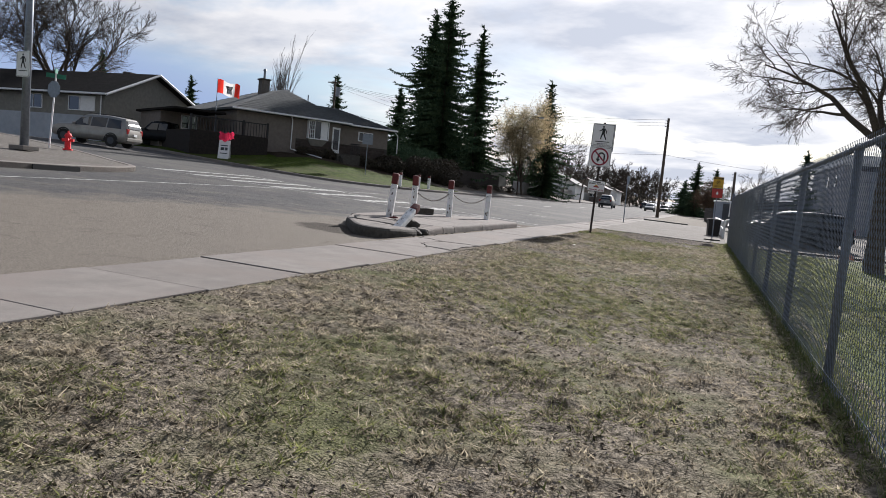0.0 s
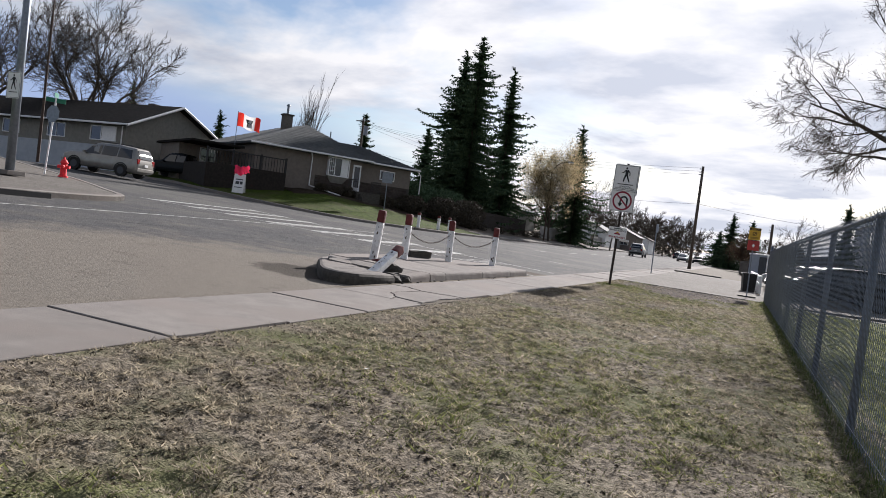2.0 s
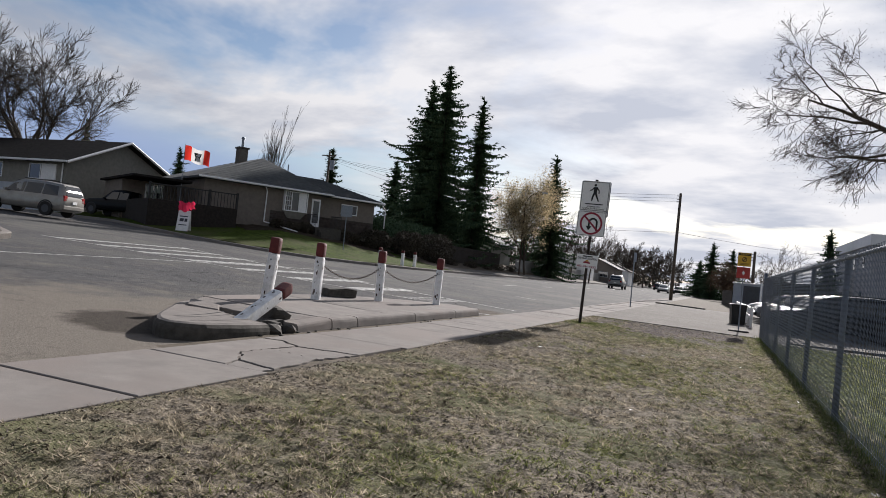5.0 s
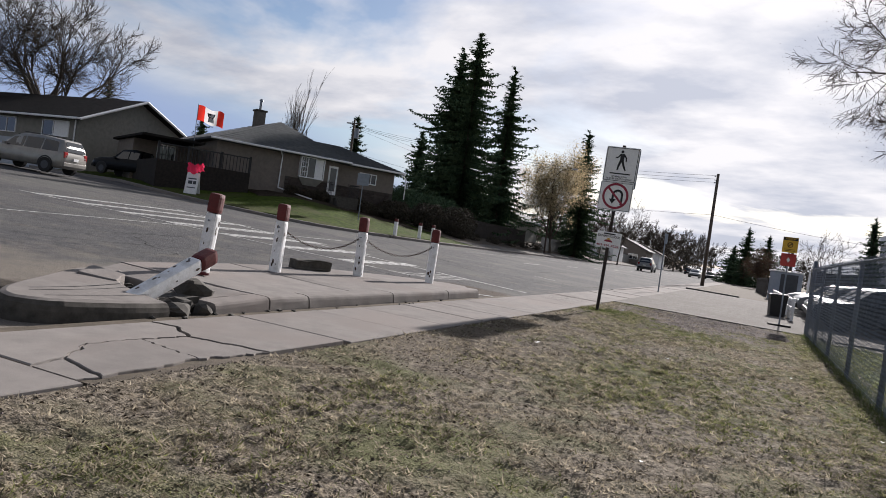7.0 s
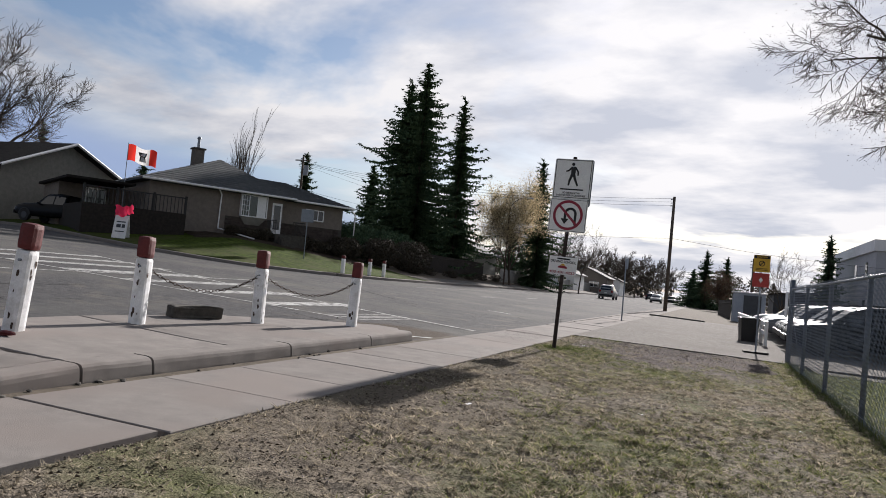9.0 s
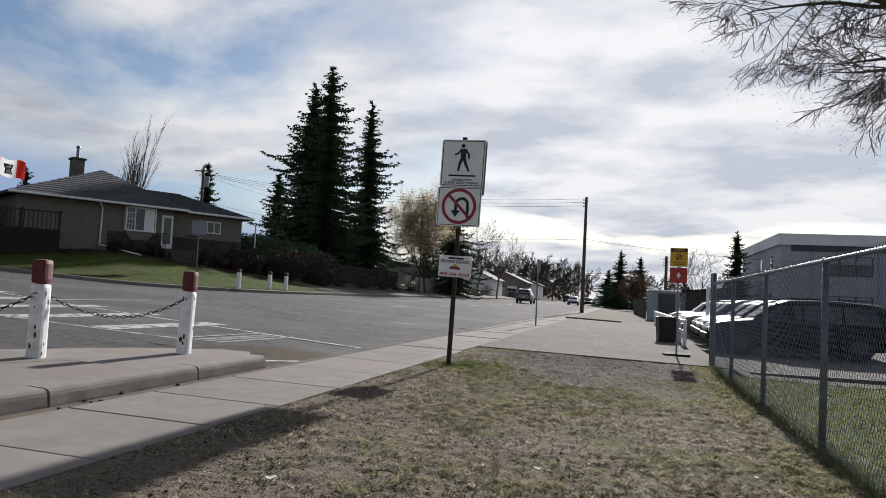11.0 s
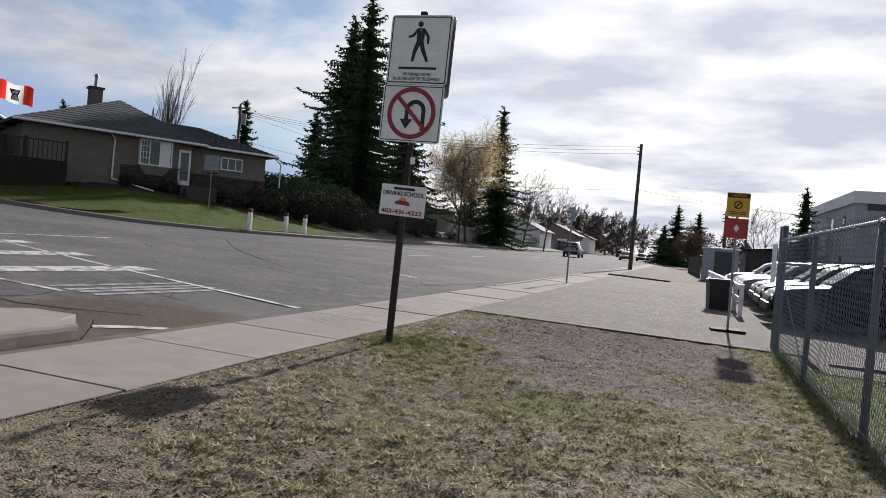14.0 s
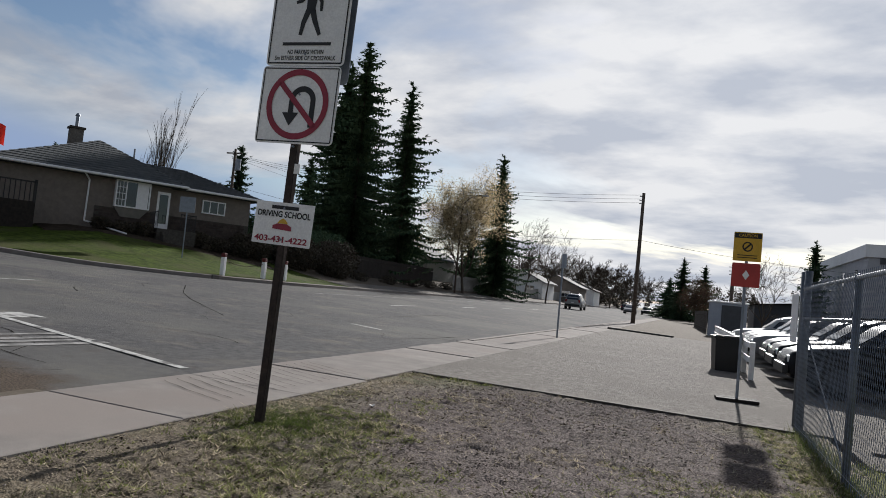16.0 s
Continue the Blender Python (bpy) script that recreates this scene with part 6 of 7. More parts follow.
def window(parent, x0, x1, z0, z1, y, name="window", bars=(), frame_w=0.07, depth=0.06, curtain=None):
    """A framed window in a wall that faces -y."""
    bm = bmesh.new()
    for a, b in (((x0, z0), (x1, z0 + frame_w)), ((x0, z1 - frame_w), (x1, z1)), ((x0, z0 + frame_w), (x0 + frame_w, z1 - frame_w)), ((x1 - frame_w, z0 + frame_w), (x1, z1 - frame_w))):
        box(bm, (a[0], y - depth, a[1]), (b[0], y + 0.02, b[1]))
    for f in bars:
        xx = x0 + (x1 - x0) * f
        box(bm, (xx - 0.03, y - depth + 0.01, z0 + frame_w), (xx + 0.03, y + 0.02, z1 - frame_w))
    w = part(name, bm, M["white"], parent, "white framed window")
    bm = bmesh.new()
    box(bm, (x0 + frame_w, y - 0.02, z0 + frame_w), (x1 - frame_w, y - 0.012, z1 - frame_w))
    part("pane", bm, M["glass"], w)
    if curtain:
        bm = bmesh.new()
        box(bm, (curtain[0], y - 0.028, z0 + frame_w), (curtain[1], y - 0.0215, z1 - frame_w))
        part("blind", bm, M["white"], w, "drawn white blind")
    return w


def corner_house():
    ob = thing("house", -30.4, 49.5, 2.68, 58, "low stucco bungalow with a grey hipped roof", "house")
    H = 2.92
    bm = bmesh.new()
    box(bm, (-4.1, 0, -1.2), (4.6, 14.0, H))
    part("wall", bm, M["stucco"], ob, "brown-grey stucco wall")
    bm = bmesh.new()
    box(bm, (4.6, 0.5, -1.2), (9.5, 8.2, H))
    part("wing_wall", bm, M["stucco"], ob, "brown-grey stucco wall")
    bm = bmesh.new()
    box(bm, (-8.2, 4.2, -0.8), (-4.1, 9.0, 2.35))
    part("rear_wall", bm, M["stucco"], ob)
    # brick courses under the windows, as separate bricks
    bw, bh = 0.42, 0.135
    for x0, x1, y, ztop in ((0.7, 4.6, -0.035, 1.28), (4.6, 9.5, 0.465, 1.28)):
        base = bmesh.new()
        box(base, (x0, y + 0.012, -0.9), (x1, y + 0.034, ztop))
        wn = part("brick_facing", base, M["concrete_dark"], ob, "dark brick facing")
        bb = bmesh.new()
        box(bb, (0, -0.01, 0), (bw - 0.02, 0.02, bh - 0.015))
        me = bpy.data.meshes.new("brick")
        bb.to_mesh(me); bb.free()
        me.materials.append(M["brick"])
        for r in range(int((ztop + 0.1) / bh)):
            for c in range(int((x1 - x0) / bw)):
                o = new("brick", me)
                o.parent = wn
                o.location = (x0 + 0.02 + c * bw + (bw / 2 if r % 2 and c < int((x1 - x0) / bw) - 1 else 0), y, -0.1 + r * bh)
    main_roof = roof_hip(-0.55, 14.6, -5.3, 4.7, H + 0.02, 5.35, 4.5, 10.0, -1.7, "roof", ob, M["shingle"])
    main_roof.matrix_basis = pose(0, 0, 0, 0, 0, 90)
    roof_hip(4.2, 10.1, -0.02, 8.8, H + 0.0, 4.45, 3.6, 6.6, 4.3, "wing_roof", ob, M["shingle"])
    bm = bmesh.new()
    box(bm, (-8.5, 0.4, 2.35), (-4.75, 9.4, 2.5), 0.02)
    part("porch_roof", bm, M["shingle_brown"], ob, "low flat porch roof")
    # bay window with its apron
    w = window(ob, 1.6, 3.4, 1.36, 2.80, -0.22, "bay_window", (0.30, 0.62), curtain=(2.75, 3.3))
    bm = bmesh.new()
    for x in (1.78, 1.95):
        box(bm, (x, -0.262, 1.44), (x + 0.025, -0.245, 2.72))
    for z in (1.75, 2.08, 2.41):
        box(bm, (1.67, -0.262, z), (2.12, -0.245, z + 0.025))
    part("glazing_bars", bm, M["white"], w)
    bm = bmesh.new()
    a = [bm.verts.new(p) for p in ((1.6, -0.22, 1.36), (3.4, -0.22, 1.36), (3.4, 0.0, 1.36), (1.6, 0.0, 1.36))]
    b = [bm.verts.new(p) for p in ((2.0, -0.06, 0.86), (3.0, -0.06, 0.86), (3.0, 0.0, 0.86), (2.0, 0.0, 0.86))]
    bm.faces.new(a)
    bm.faces.new(b[::-1])
    for i in range(4):
        bm.faces.new((b[i], b[(i + 1) % 4], a[(i + 1) % 4], a[i]))
    bmesh.ops.recalc_face_normals(bm, faces=bm.faces[:])
    part("bay_apron", bm, M["stucco_grey"], ob, "pale sloping panel under the bay window")
    bm = bmesh.new()
    box(bm, (1.6, -0.22, 1.38), (1.63, 0.0, 2.80)); box(bm, (3.37, -0.22, 1.38), (3.4, 0.0, 2.80)); box(bm, (1.6, -0.22, 2.78), (3.4, 0.0, 2.81))
    part("bay_sides", bm, M["white"], ob)
    # front door, its storm door and the stoop
    bm = bmesh.new()
    box(bm, (3.85, -0.05, 0.45), (4.55, 0.0, 2.5), 0.01)
    d = part("front_door", bm, M["white"], ob, "white front door with a glass panel")
    bm = bmesh.new()
    box(bm, (3.97, -0.065, 0.75), (4.43, -0.052, 2.35))
    part("door_glass", bm, M["glass"], d)
    bm = bmesh.new()
    rod(bm, (3.93, -0.10, 1.35), (3.93, -0.10, 1.5), 0.015); rod(bm, (3.93, -0.10, 1.42), (3.93, -0.04, 1.42), 0.01)
    part("door_handle", bm, M["chrome"], d)
    bm = bmesh.new()
    box(bm, (3.5, -1.6, -0.9), (5.6, -0.04, 0.42), 0.02)
    part("stoop", bm, M["concrete_dark"], ob, "dark concrete stoop")
    for k in range(2):
        bm = bmesh.new()
        box(bm, (3.7, -1.9 - 0.3 * k, -0.9), (4.7, -1.6 - 0.3 * k, 0.25 - 0.18 * k), 0.01)
        part("step", bm, M["concrete_dark"], ob)
    for xx in (3.52, 5.55):
        for k in range(9):
            bm = bmesh.new()
            rod(bm, (xx, -1.55 + k * 0.17, 0.4), (xx, -1.55 + k * 0.17, 1.3), 0.012, n=5)
            part("baluster", bm, M["black"], ob)
    bm = bmesh.new()
    for xx in (3.52, 5.55):
        rod(bm, (xx, -1.57, 1.3), (xx, -0.1, 1.3), 0.025, n=6)
    rod(bm, (4.7, -1.57, 1.3), (5.55, -1.57, 1.3), 0.025, n=6)
    for k in range(6):
        rod(bm, (4.72 + k * 0.16, -1.57, 0.4), (4.72 + k * 0.16, -1.57, 1.3), 0.012, n=5)
    part("railing", bm, M["black"], ob, "black metal railing")
    window(ob, 6.55, 7.95, 1.68, 2.46, 0.46, "window", (0.33, 0.67))
    # downpipes
    bm = bmesh.new()
    for p, q in (((0.0, -0.5, 2.82), (0.32, -0.06, 2.55)), ((0.32, -0.06, 2.55), (0.28, -0.06, 0.42)), ((0.28, -0.06, 0.42), (1.8, -2.3, -0.1))):
        rod(bm, p, q, 0.045, n=8)
    part("downpipe", bm, M["white"], ob, "white downpipe with a long elbow")
    bm = bmesh.new()
    for p, q in (((10.0, 0.2, 2.8), (10.6, 0.6, 2.5)), ((10.6, 0.6, 2.5), (10.6, 0.6, 1.0))):
        rod(bm, p, q, 0.045, n=8)
    part("downpipe", bm, M["white"], ob, "white downpipe")
    # chimney
    bm = bmesh.new()
    box(bm, (0.45, 6.2, 4.0), (1.15, 6.9, 6.05), 0.01)
    ch = part("chimney", bm, M["slab"], ob, "grey block chimney")
    bm = bmesh.new()
    box(bm, (0.37, 6.12, 6.05), (1.23, 6.98, 6.17), 0.01)
    part("chimney_cap", bm, M["concrete_dark"], ch)
    bm = bmesh.new()
    rod(bm, (0.80, 6.55, 6.15), (0.80, 6.55, 6.85), 0.10, n=10); rod(bm, (0.80, 6.55, 6.85), (0.80, 6.55, 7.0), 0.16, 0.08, n=10)
    part("flue", bm, M["galv"], ch)
    bm = bmesh.new()
    rod(bm, (3.4, 3.6, 4.0), (3.4, 3.6, 5.1), 0.05, n=8)
    part("vent_pipe", bm, M["galv"], ob)
    # side deck with its skirt and rail
    bm = bmesh.new()
    box(bm, (-8.0, -1.6, -1.4), (-4.12, 4.15, 0.95), 0.01); box(bm, (-4.12, -1.6, -1.4), (-2.3, -0.02, 0.95), 0.01)
    part("deck", bm, M["fence_wood"], ob, "dark wooden deck")
    for k in range(27):
        bm = bmesh.new()
        xx = -7.95 + k * 0.215
        rod(bm, (xx, -1.55, 0.95), (xx, -1.55, 1.85), 0.022, n=4)
        part("deck_baluster", bm, M["black"], ob)
    bm = bmesh.new()
    box(bm, (-8.0, -1.6, 1.85), (-2.3, -1.5, 1.92))
    part("deck_rail", bm, M["black"], ob)
    for xx in (-7.95, -6.2, -4.2, -2.36):
        bm = bmesh.new()
        box(bm, (xx - 0.06, -1.6, 0.9), (xx + 0.06, -1.48, 2.0))
        part("deck_post", bm, M["black"], ob)
    window(ob, -6.7, -5.5, 1.15, 2.2, 4.17, "window", (0.5,))
    return ob


house = corner_house()


def shaded_bed():
    """Bed soil along the front wall of the bungalow, coloured dark for the house's shade."""
    bm = bmesh.new()
    c, q = math.cos(radians(58)), math.sin(radians(58))
    rows = []
    for i in range(24):
        u = -2.0 + 0.52 * i
        row = []
        for k in range(6):
            v = -0.02 - (2.9 + 0.6 * noise.noise((u * 0.6, 0, 3))) * k / 5
            x, y = -30.4 + u * c - v * q, 49.5 + u * q + v * c
            row.append(bm.verts.new((x, y, lot_z(x, y) + (0.05 + 0.05 * noise.noise((x * 2, y * 2, 1)) if k < 5 else -0.03))))
        rows.append(row)
    for a, b in zip(rows, rows[1:]):
        for k in range(5):
            bm.faces.new((a[k], b[k], b[k + 1], a[k + 1]))
    bmesh.ops.recalc_face_normals(bm, faces=bm.faces[:])
    if sum(f.normal.z for f in bm.faces) < 0:
        bmesh.ops.reverse_faces(bm, faces=bm.faces[:])
    # near-black soil: the shade on the lawn by the wall is in this colour
    structure(mesh_ob("shaded_bed", bm, mat("bed_soil_shade", (0.022, 0.017, 0.012), (0.06, 0.046, 0.034), scale=4, rough=0.95, bump=1.0, fine=25, spec=0.05)), "dark garden bed strip along the house wall, house shade put into its colour", "garden bed")


shaded_bed()

def flag():
    ob = thing("flag", -34.18, 45.7, 3.45, 50, "bright red and white flag on a pole by the deck", "flag")
    bm = bmesh.new()
    rod(bm, (0, 0, 0), (0, 0, 4.2), 0.03, 0.02)
    part("pole", bm, M["galv"], ob)
    red_cloth, white_cloth = leafy("red_cloth", (0.80, 0.045, 0.03), (0.88, 0.06, 0.04), 0.5), leafy("white_cloth", (0.80, 0.79, 0.78), (0.86, 0.86, 0.85), 0.4)

    def at(u, v, lift=0.0):
        return (1.68 * u, 0.22 * math.sin(7 * u + 0.8 * v) * u ** 0.5 - lift, 4.12 - 0.98 * v - 0.26 * u + 0.07 * math.sin(9 * u))

    def cloth(u0, u1, name, m):
        bm = bmesh.new()
        n, k = 10, 6
        grid = [[bm.verts.new(at(u0 + (u1 - u0) * i / n, j / k)) for j in range(k + 1)] for i in range(n + 1)]
        for p, q in zip(grid, grid[1:]):
            for j in range(k):
                bm.faces.new((p[j], q[j], q[j + 1], p[j + 1]))
        part(name, bm, m, ob, smooth=True)
    cloth(0.0, 0.27, "hoist_band", red_cloth)
    cloth(0.27, 0.73, "white_field", white_cloth)
    cloth(0.73, 1.0, "fly_band", red_cloth)
    for name, m, shapes, lift in (("emblem", M["black"], (((0.36, 0.30), (0.64, 0.26), (0.60, 0.50), (0.40, 0.52)), ((0.42, 0.50), (0.58, 0.49), (0.62, 0.82), (0.40, 0.84))), 0.015),
                                  ("emblem_light", M["white"], (((0.43, 0.38), (0.49, 0.37), (0.48, 0.46), (0.44, 0.46)), ((0.53, 0.37), (0.58, 0.36), (0.57, 0.45), (0.53, 0.45))), 0.025)):
        bm = bmesh.new()
        for shape in shapes:
            bm.faces.new([bm.verts.new(at(u, v, lift)) for u, v in shape])
        part(name, bm, m, ob)


flag()


def long_house():
    ob = thing("house", -44.7, 45.9, 3.0, 0, "long olive stucco house with a dark low gable roof", "house")
    W, D, H = 21.0, 10.4, 3.15
    bm = bmesh.new()
    pr = [(0, 0, -1.5), (0, D, -1.5), (0, D, H), (0, D * 0.5, H + 2.15), (0, 0, H)]
    a = [bm.verts.new(p) for p in pr]
    b = [bm.verts.new((p[0] - W, p[1], p[2])) for p in pr]
    bm.faces.new(a); bm.faces.new(b[::-1])
    for i in range(5):
        bm.faces.new((a[i], b[i], b[(i + 1) % 5], a[(i + 1) % 5]))
    bmesh.ops.recalc_face_normals(bm, faces=bm.faces[:])
    part("wall", bm, M["stucco_grey"], ob, "olive-grey stucco wall")
    bm = bmesh.new()
    box(bm, (-W, -0.06, -1.5), (-0.02, -0.005, 1.35))
    part("lower_wall", bm, mat("pale_siding", (0.36, 0.39, 0.43), (0.44, 0.47, 0.50), scale=2, rough=0.8), ob, "pale blue-white lower siding")
    for s in (1, -1):
        bm = bmesh.new()
        y0, y1 = (-0.6, D * 0.5) if s == 1 else (D + 0.6, D * 0.5)
        z0, z1 = H - 0.25 + 0.02, H + 2.17
        q = [bm.verts.new(p) for p in ((0.7, y0, z0), (-W - 0.7, y0, z0), (-W - 0.7, y1, z1), (0.7, y1, z1))]
        u = [bm.verts.new((v.co.x, v.co.y, v.co.z + 0.16)) for v in q]
        bm.faces.new(q[::-1]); bm.faces.new(u)
        for i in range(4):
            bm.faces.new((q[i], q[(i + 1) % 4], u[(i + 1) % 4], u[i]))
        bmesh.ops.recalc_face_normals(bm, faces=bm.faces[:])
        part("roof_slope", bm, M["shingle_brown"], ob, "very dark brown shingles")
        bm = bmesh.new()
        for xx in (0.72,):
            rod(bm, (xx, y0, z0 + 0.08), (xx, y1, z1 + 0.08), 0.10, n=4)
        part("barge_board", bm, M["white"], ob, "pale barge board")
    bm = bmesh.new()
    rod(bm, (0.7, -0.66, H - 0.12), (-W - 0.7, -0.66, H - 0.12), 0.08, n=6)
    part("gutter", bm, M["white"], ob)
    bm = bmesh.new()
    rod(bm, (-0.25, -0.1, H - 0.2), (-0.25, -0.1, 0.2), 0.05, n=6)
    part("downpipe", bm, M["white"], ob)
    window(ob, -3.6, -0.9, 1.7, 2.85, -0.0, "window", (0.42,), curtain=(-2.4, -1.0))
    window(ob, -8.3, -6.3, 1.7, 2.85, -0.0, "window", (0.5,))
    window(ob, -13.5, -11.5, 1.7, 2.85, -0.0, "window", (0.5,))
    bm = bmesh.new()
    box(bm, (-4.2, 6.2, H + 1.1), (-3.4, 7.0, H + 2.6), 0.02)
    part("chimney", bm, M["brick"], ob)
    return ob


long_house()


def small_house(x, y, z, rz, w, d, h, roof_h, wall, roof, label, name="house"):
    ob = thing(name, x, y, z, rz, label, "house", "houses down the street")
    bm = bmesh.new()
    pr = [(0, 0, -1.5), (w, 0, -1.5), (w, 0, h), (w / 2, 0, h + roof_h), (0, 0, h)]
    a = [bm.verts.new(p) for p in pr]
    b = [bm.verts.new((p[0], d, p[2])) for p in pr]
    bm.faces.new(a); bm.faces.new(b[::-1])
    for i in range(5):
        bm.faces.new((a[i], b[i], b[(i + 1) % 5], a[(i + 1) % 5]))
    bmesh.ops.recalc_face_normals(bm, faces=bm.faces[:])
    part("wall", bm, wall, ob)
    for s in (0, 1):
        bm = bmesh.new()
        x0 = -0.5 if s == 0 else w + 0.5
        k = 0.5 * roof_h / (w / 2)
        q = [bm.verts.new(p) for p in ((x0, -0.5, h - k + 0.02), (x0, d + 0.5, h - k + 0.02), (w / 2, d + 0.5, h + roof_h + 0.02), (w / 2, -0.5, h + roof_h + 0.02))]
        u = [bm.verts.new((v.co.x, v.co.y, v.co.z + 0.15)) for v in q]
        bm.faces.new(q); bm.faces.new(u[::-1])
        for i in range(4):
            bm.faces.new((q[i], u[i], u[(i + 1) % 4], q[(i + 1) % 4]))
        bmesh.ops.recalc_face_normals(bm, faces=bm.faces[:])
        part("roof_slope", bm, roof, ob)
    window(ob, w * 0.2, w * 0.42, 1.0, 2.0, 0.0, "window", (0.5,))
    window(ob, w * 0.6, w * 0.82, 1.0, 2.0, 0.0, "window", (0.5,))
    return ob


small_house(-35.5, 92.0, 2.0, 0, 9.0, 9.0, 2.6, 2.0, M["stucco_grey"], M["shingle"], "grey house half hidden behind the fences")
small_house(-27.5, 127.0, 1.2, 0, 6.5, 10.0, 2.6, 1.5, M["white"], M["shingle"], "white gabled house down the street")
small_house(-26.5, 147.0, 1.1, 0, 8.0, 10.0, 2.8, 1.7, M["stucco"], M["shingle"], "pale gabled house down the street")
small_house(-27.0, 168.0, 1.1, 0, 8.5, 10.0, 2.8, 1.7, M["white"], M["shingle_brown"], "pale house far down the street")
small_house(-29.8, 84.0, 1.8, -10, 1.9, 3.0, 2.6, 1.1, M["white"], M["shingle"], "small white garden shed behind the fence", "garden_shed")
small_house(7.5, 122.0, -0.1, 0, 16.0, 10.0, 3.2, 0.8, M["dark_band"], M["shingle_brown"], "long low dark building past the lot", "low_building")


def school():
    ob = thing("school_building", 14.6, 95.0, -0.1, 0, "two-storey grey-blue school with a pale parapet", "school")
    W, D, H = 60.0, 25.0, 9.1
    bm = bmesh.new()
    box(bm, (0, 0, -0.5), (W, D, H - 1.15))
    part("wall", bm, M["school"], ob, "grey-blue wall")
    bm = bmesh.new()
    box(bm, (-0.25, -0.25, H - 1.15), (W + 0.2, D + 0.2, H), 0.02)
    part("parapet", bm, mat("parapet", (0.70, 0.71, 0.73), (0.78, 0.79, 0.81), scale=0.6, rough=0.7, bump=0.05), ob, "pale metal parapet")
    bm = bmesh.new()
    box(bm, (1.0, -0.10, H - 1.75), (W, -0.0, H - 1.16))
    part("soffit_band", bm, M["dark_band"], ob, "dark band under the parapet")
    for r, z in enumerate((0.9, 4.9)):
        for k in range(9):
            x = 4.0 + k * 6.2
            bm = bmesh.new()
            box(bm, (x, -0.06, z), (x + 4.6, -0.004, z + 2.0))
            w = part("window_band", bm, M["dark_band"], ob, "dark window band")
            for j in range(3):
                bm = bmesh.new()
                box(bm, (x + 0.12 + j * 1.5, -0.085, z + 0.12), (x + 1.42 + j * 1.5, -0.064, z + 1.1))
                part("pane", bm, M["glass"], w)
                bm = bmesh.new()
                box(bm, (x + 0.12 + j * 1.5, -0.09, z + 1.18), (x + 1.42 + j * 1.5, -0.064, z + 1.9))
                part("panel", bm, M["panel"], w)
        for k in range(10):
            bm = bmesh.new()
            x = 3.0 + k * 6.2
            box(bm, (x - 0.15, -0.18, -0.3), (x + 0.15, -0.002, H - 1.8), 0.01)
            if r == 0:
                part("pilaster", bm, M["panel"], ob)
            else:
                bm.free()
    for y, z in ((4.0, 5.6), (10.0, 5.6), (4.5, 1.6)):
        bm = bmesh.new()
        box(bm, (-0.05, y, z), (-0.003, y + 1.1, z + 1.4))
        part("small_window", bm, M["glass"], ob)


school()


# ---- poles and wires ----
def pole(x, y, z, h, label, arm=True, transformer=False, lean=0.0):
    ob = thing("utility_pole", x, y, z, 0, label, "utility pole", "utility poles")
    ob.matrix_basis = pose(x, y, z, 0, lean, 0)
    bm = bmesh.new()
    rod(bm, (0, 0, -0.3), (0, 0, h), 0.17, 0.115, n=14)
    part("shaft", bm, M["pole_wood"], ob, smooth=True)
    for k, zz in enumerate((h - 0.25, h - 0.55, h - 0.8)):
        bm = bmesh.new()
        rod(bm, (-0.12, 0, zz), (-0.28, 0, zz), 0.03, 0.05, n=8)
        part("insulator", bm, M["galv"], ob)
    if arm:
        bm = bmesh.new()
        box(bm, (-0.9, -0.16, h - 0.5), (0.9, -0.06, h - 0.38))
        part("cross_arm", bm, M["pole_wood"], ob)
    if transformer:
        bm = bmesh.new()
        rod(bm, (0.45, 0, h - 2.1), (0.45, 0, h - 1.0), 0.27, n=14)
        part("transformer", bm, M["panel"], ob, "grey transformer can")
    return ob


pole(-4.28, 77.0, 0.1, 9.9, "tall dark wooden utility pole beside the footpath", arm=False, lean=0.4)
pole(-43.8, 81.2, 3.0, 10.2, "dark utility pole with a transformer behind the house", transformer=True)
pole(2.6, 79.5, -0.1, 5.4, "thin dark pole behind the shed", arm=False)


def cable(a, b, sag, r=0.012, n=14):
    bm = bmesh.new()
    a, b = Vector(a), Vector(b)
    pts = [a.lerp(b, i / n) - Vector((0, 0, 4 * sag * (i / n) * (1 - i / n))) for i in range(n + 1)]
    bm.free()
    V, F = [], []
    tube(V, F, pts, r, r, 4)
    return tagged(soup("overhead_cable", V, F, M["black"]), "thin dark overhead cable between poles", "cable", "overhead cables")


PT = (-4.25, 77.0)
for k in range(3):
    cable((PT[0], PT[1], 9.85 - 0.3 * k), (-43.8 + 0.6 * k, 81.2, 12.6 - 0.25 * k), 1.0)
cable((PT[0], PT[1], 6.4), (-43.8, 81.2, 9.6), 1.3)
cable((PT[0], PT[1], 6.4), (30.0, 94.9, 6.6), 0.9)
for k in range(4):
    cable((-4.0 - 3.0, 250.0, 8.0 + 0.6 * k), (-60.0, 240.0, 9.5 + 0.6 * k), 1.0, 0.03)
cable((-43.8, 81.2, 12.8), (-25.0, 140.0, 11.0), 1.2)
cable((-43.8, 81.2, 12.3), (-25.0, 140.0, 10.5), 1.2)


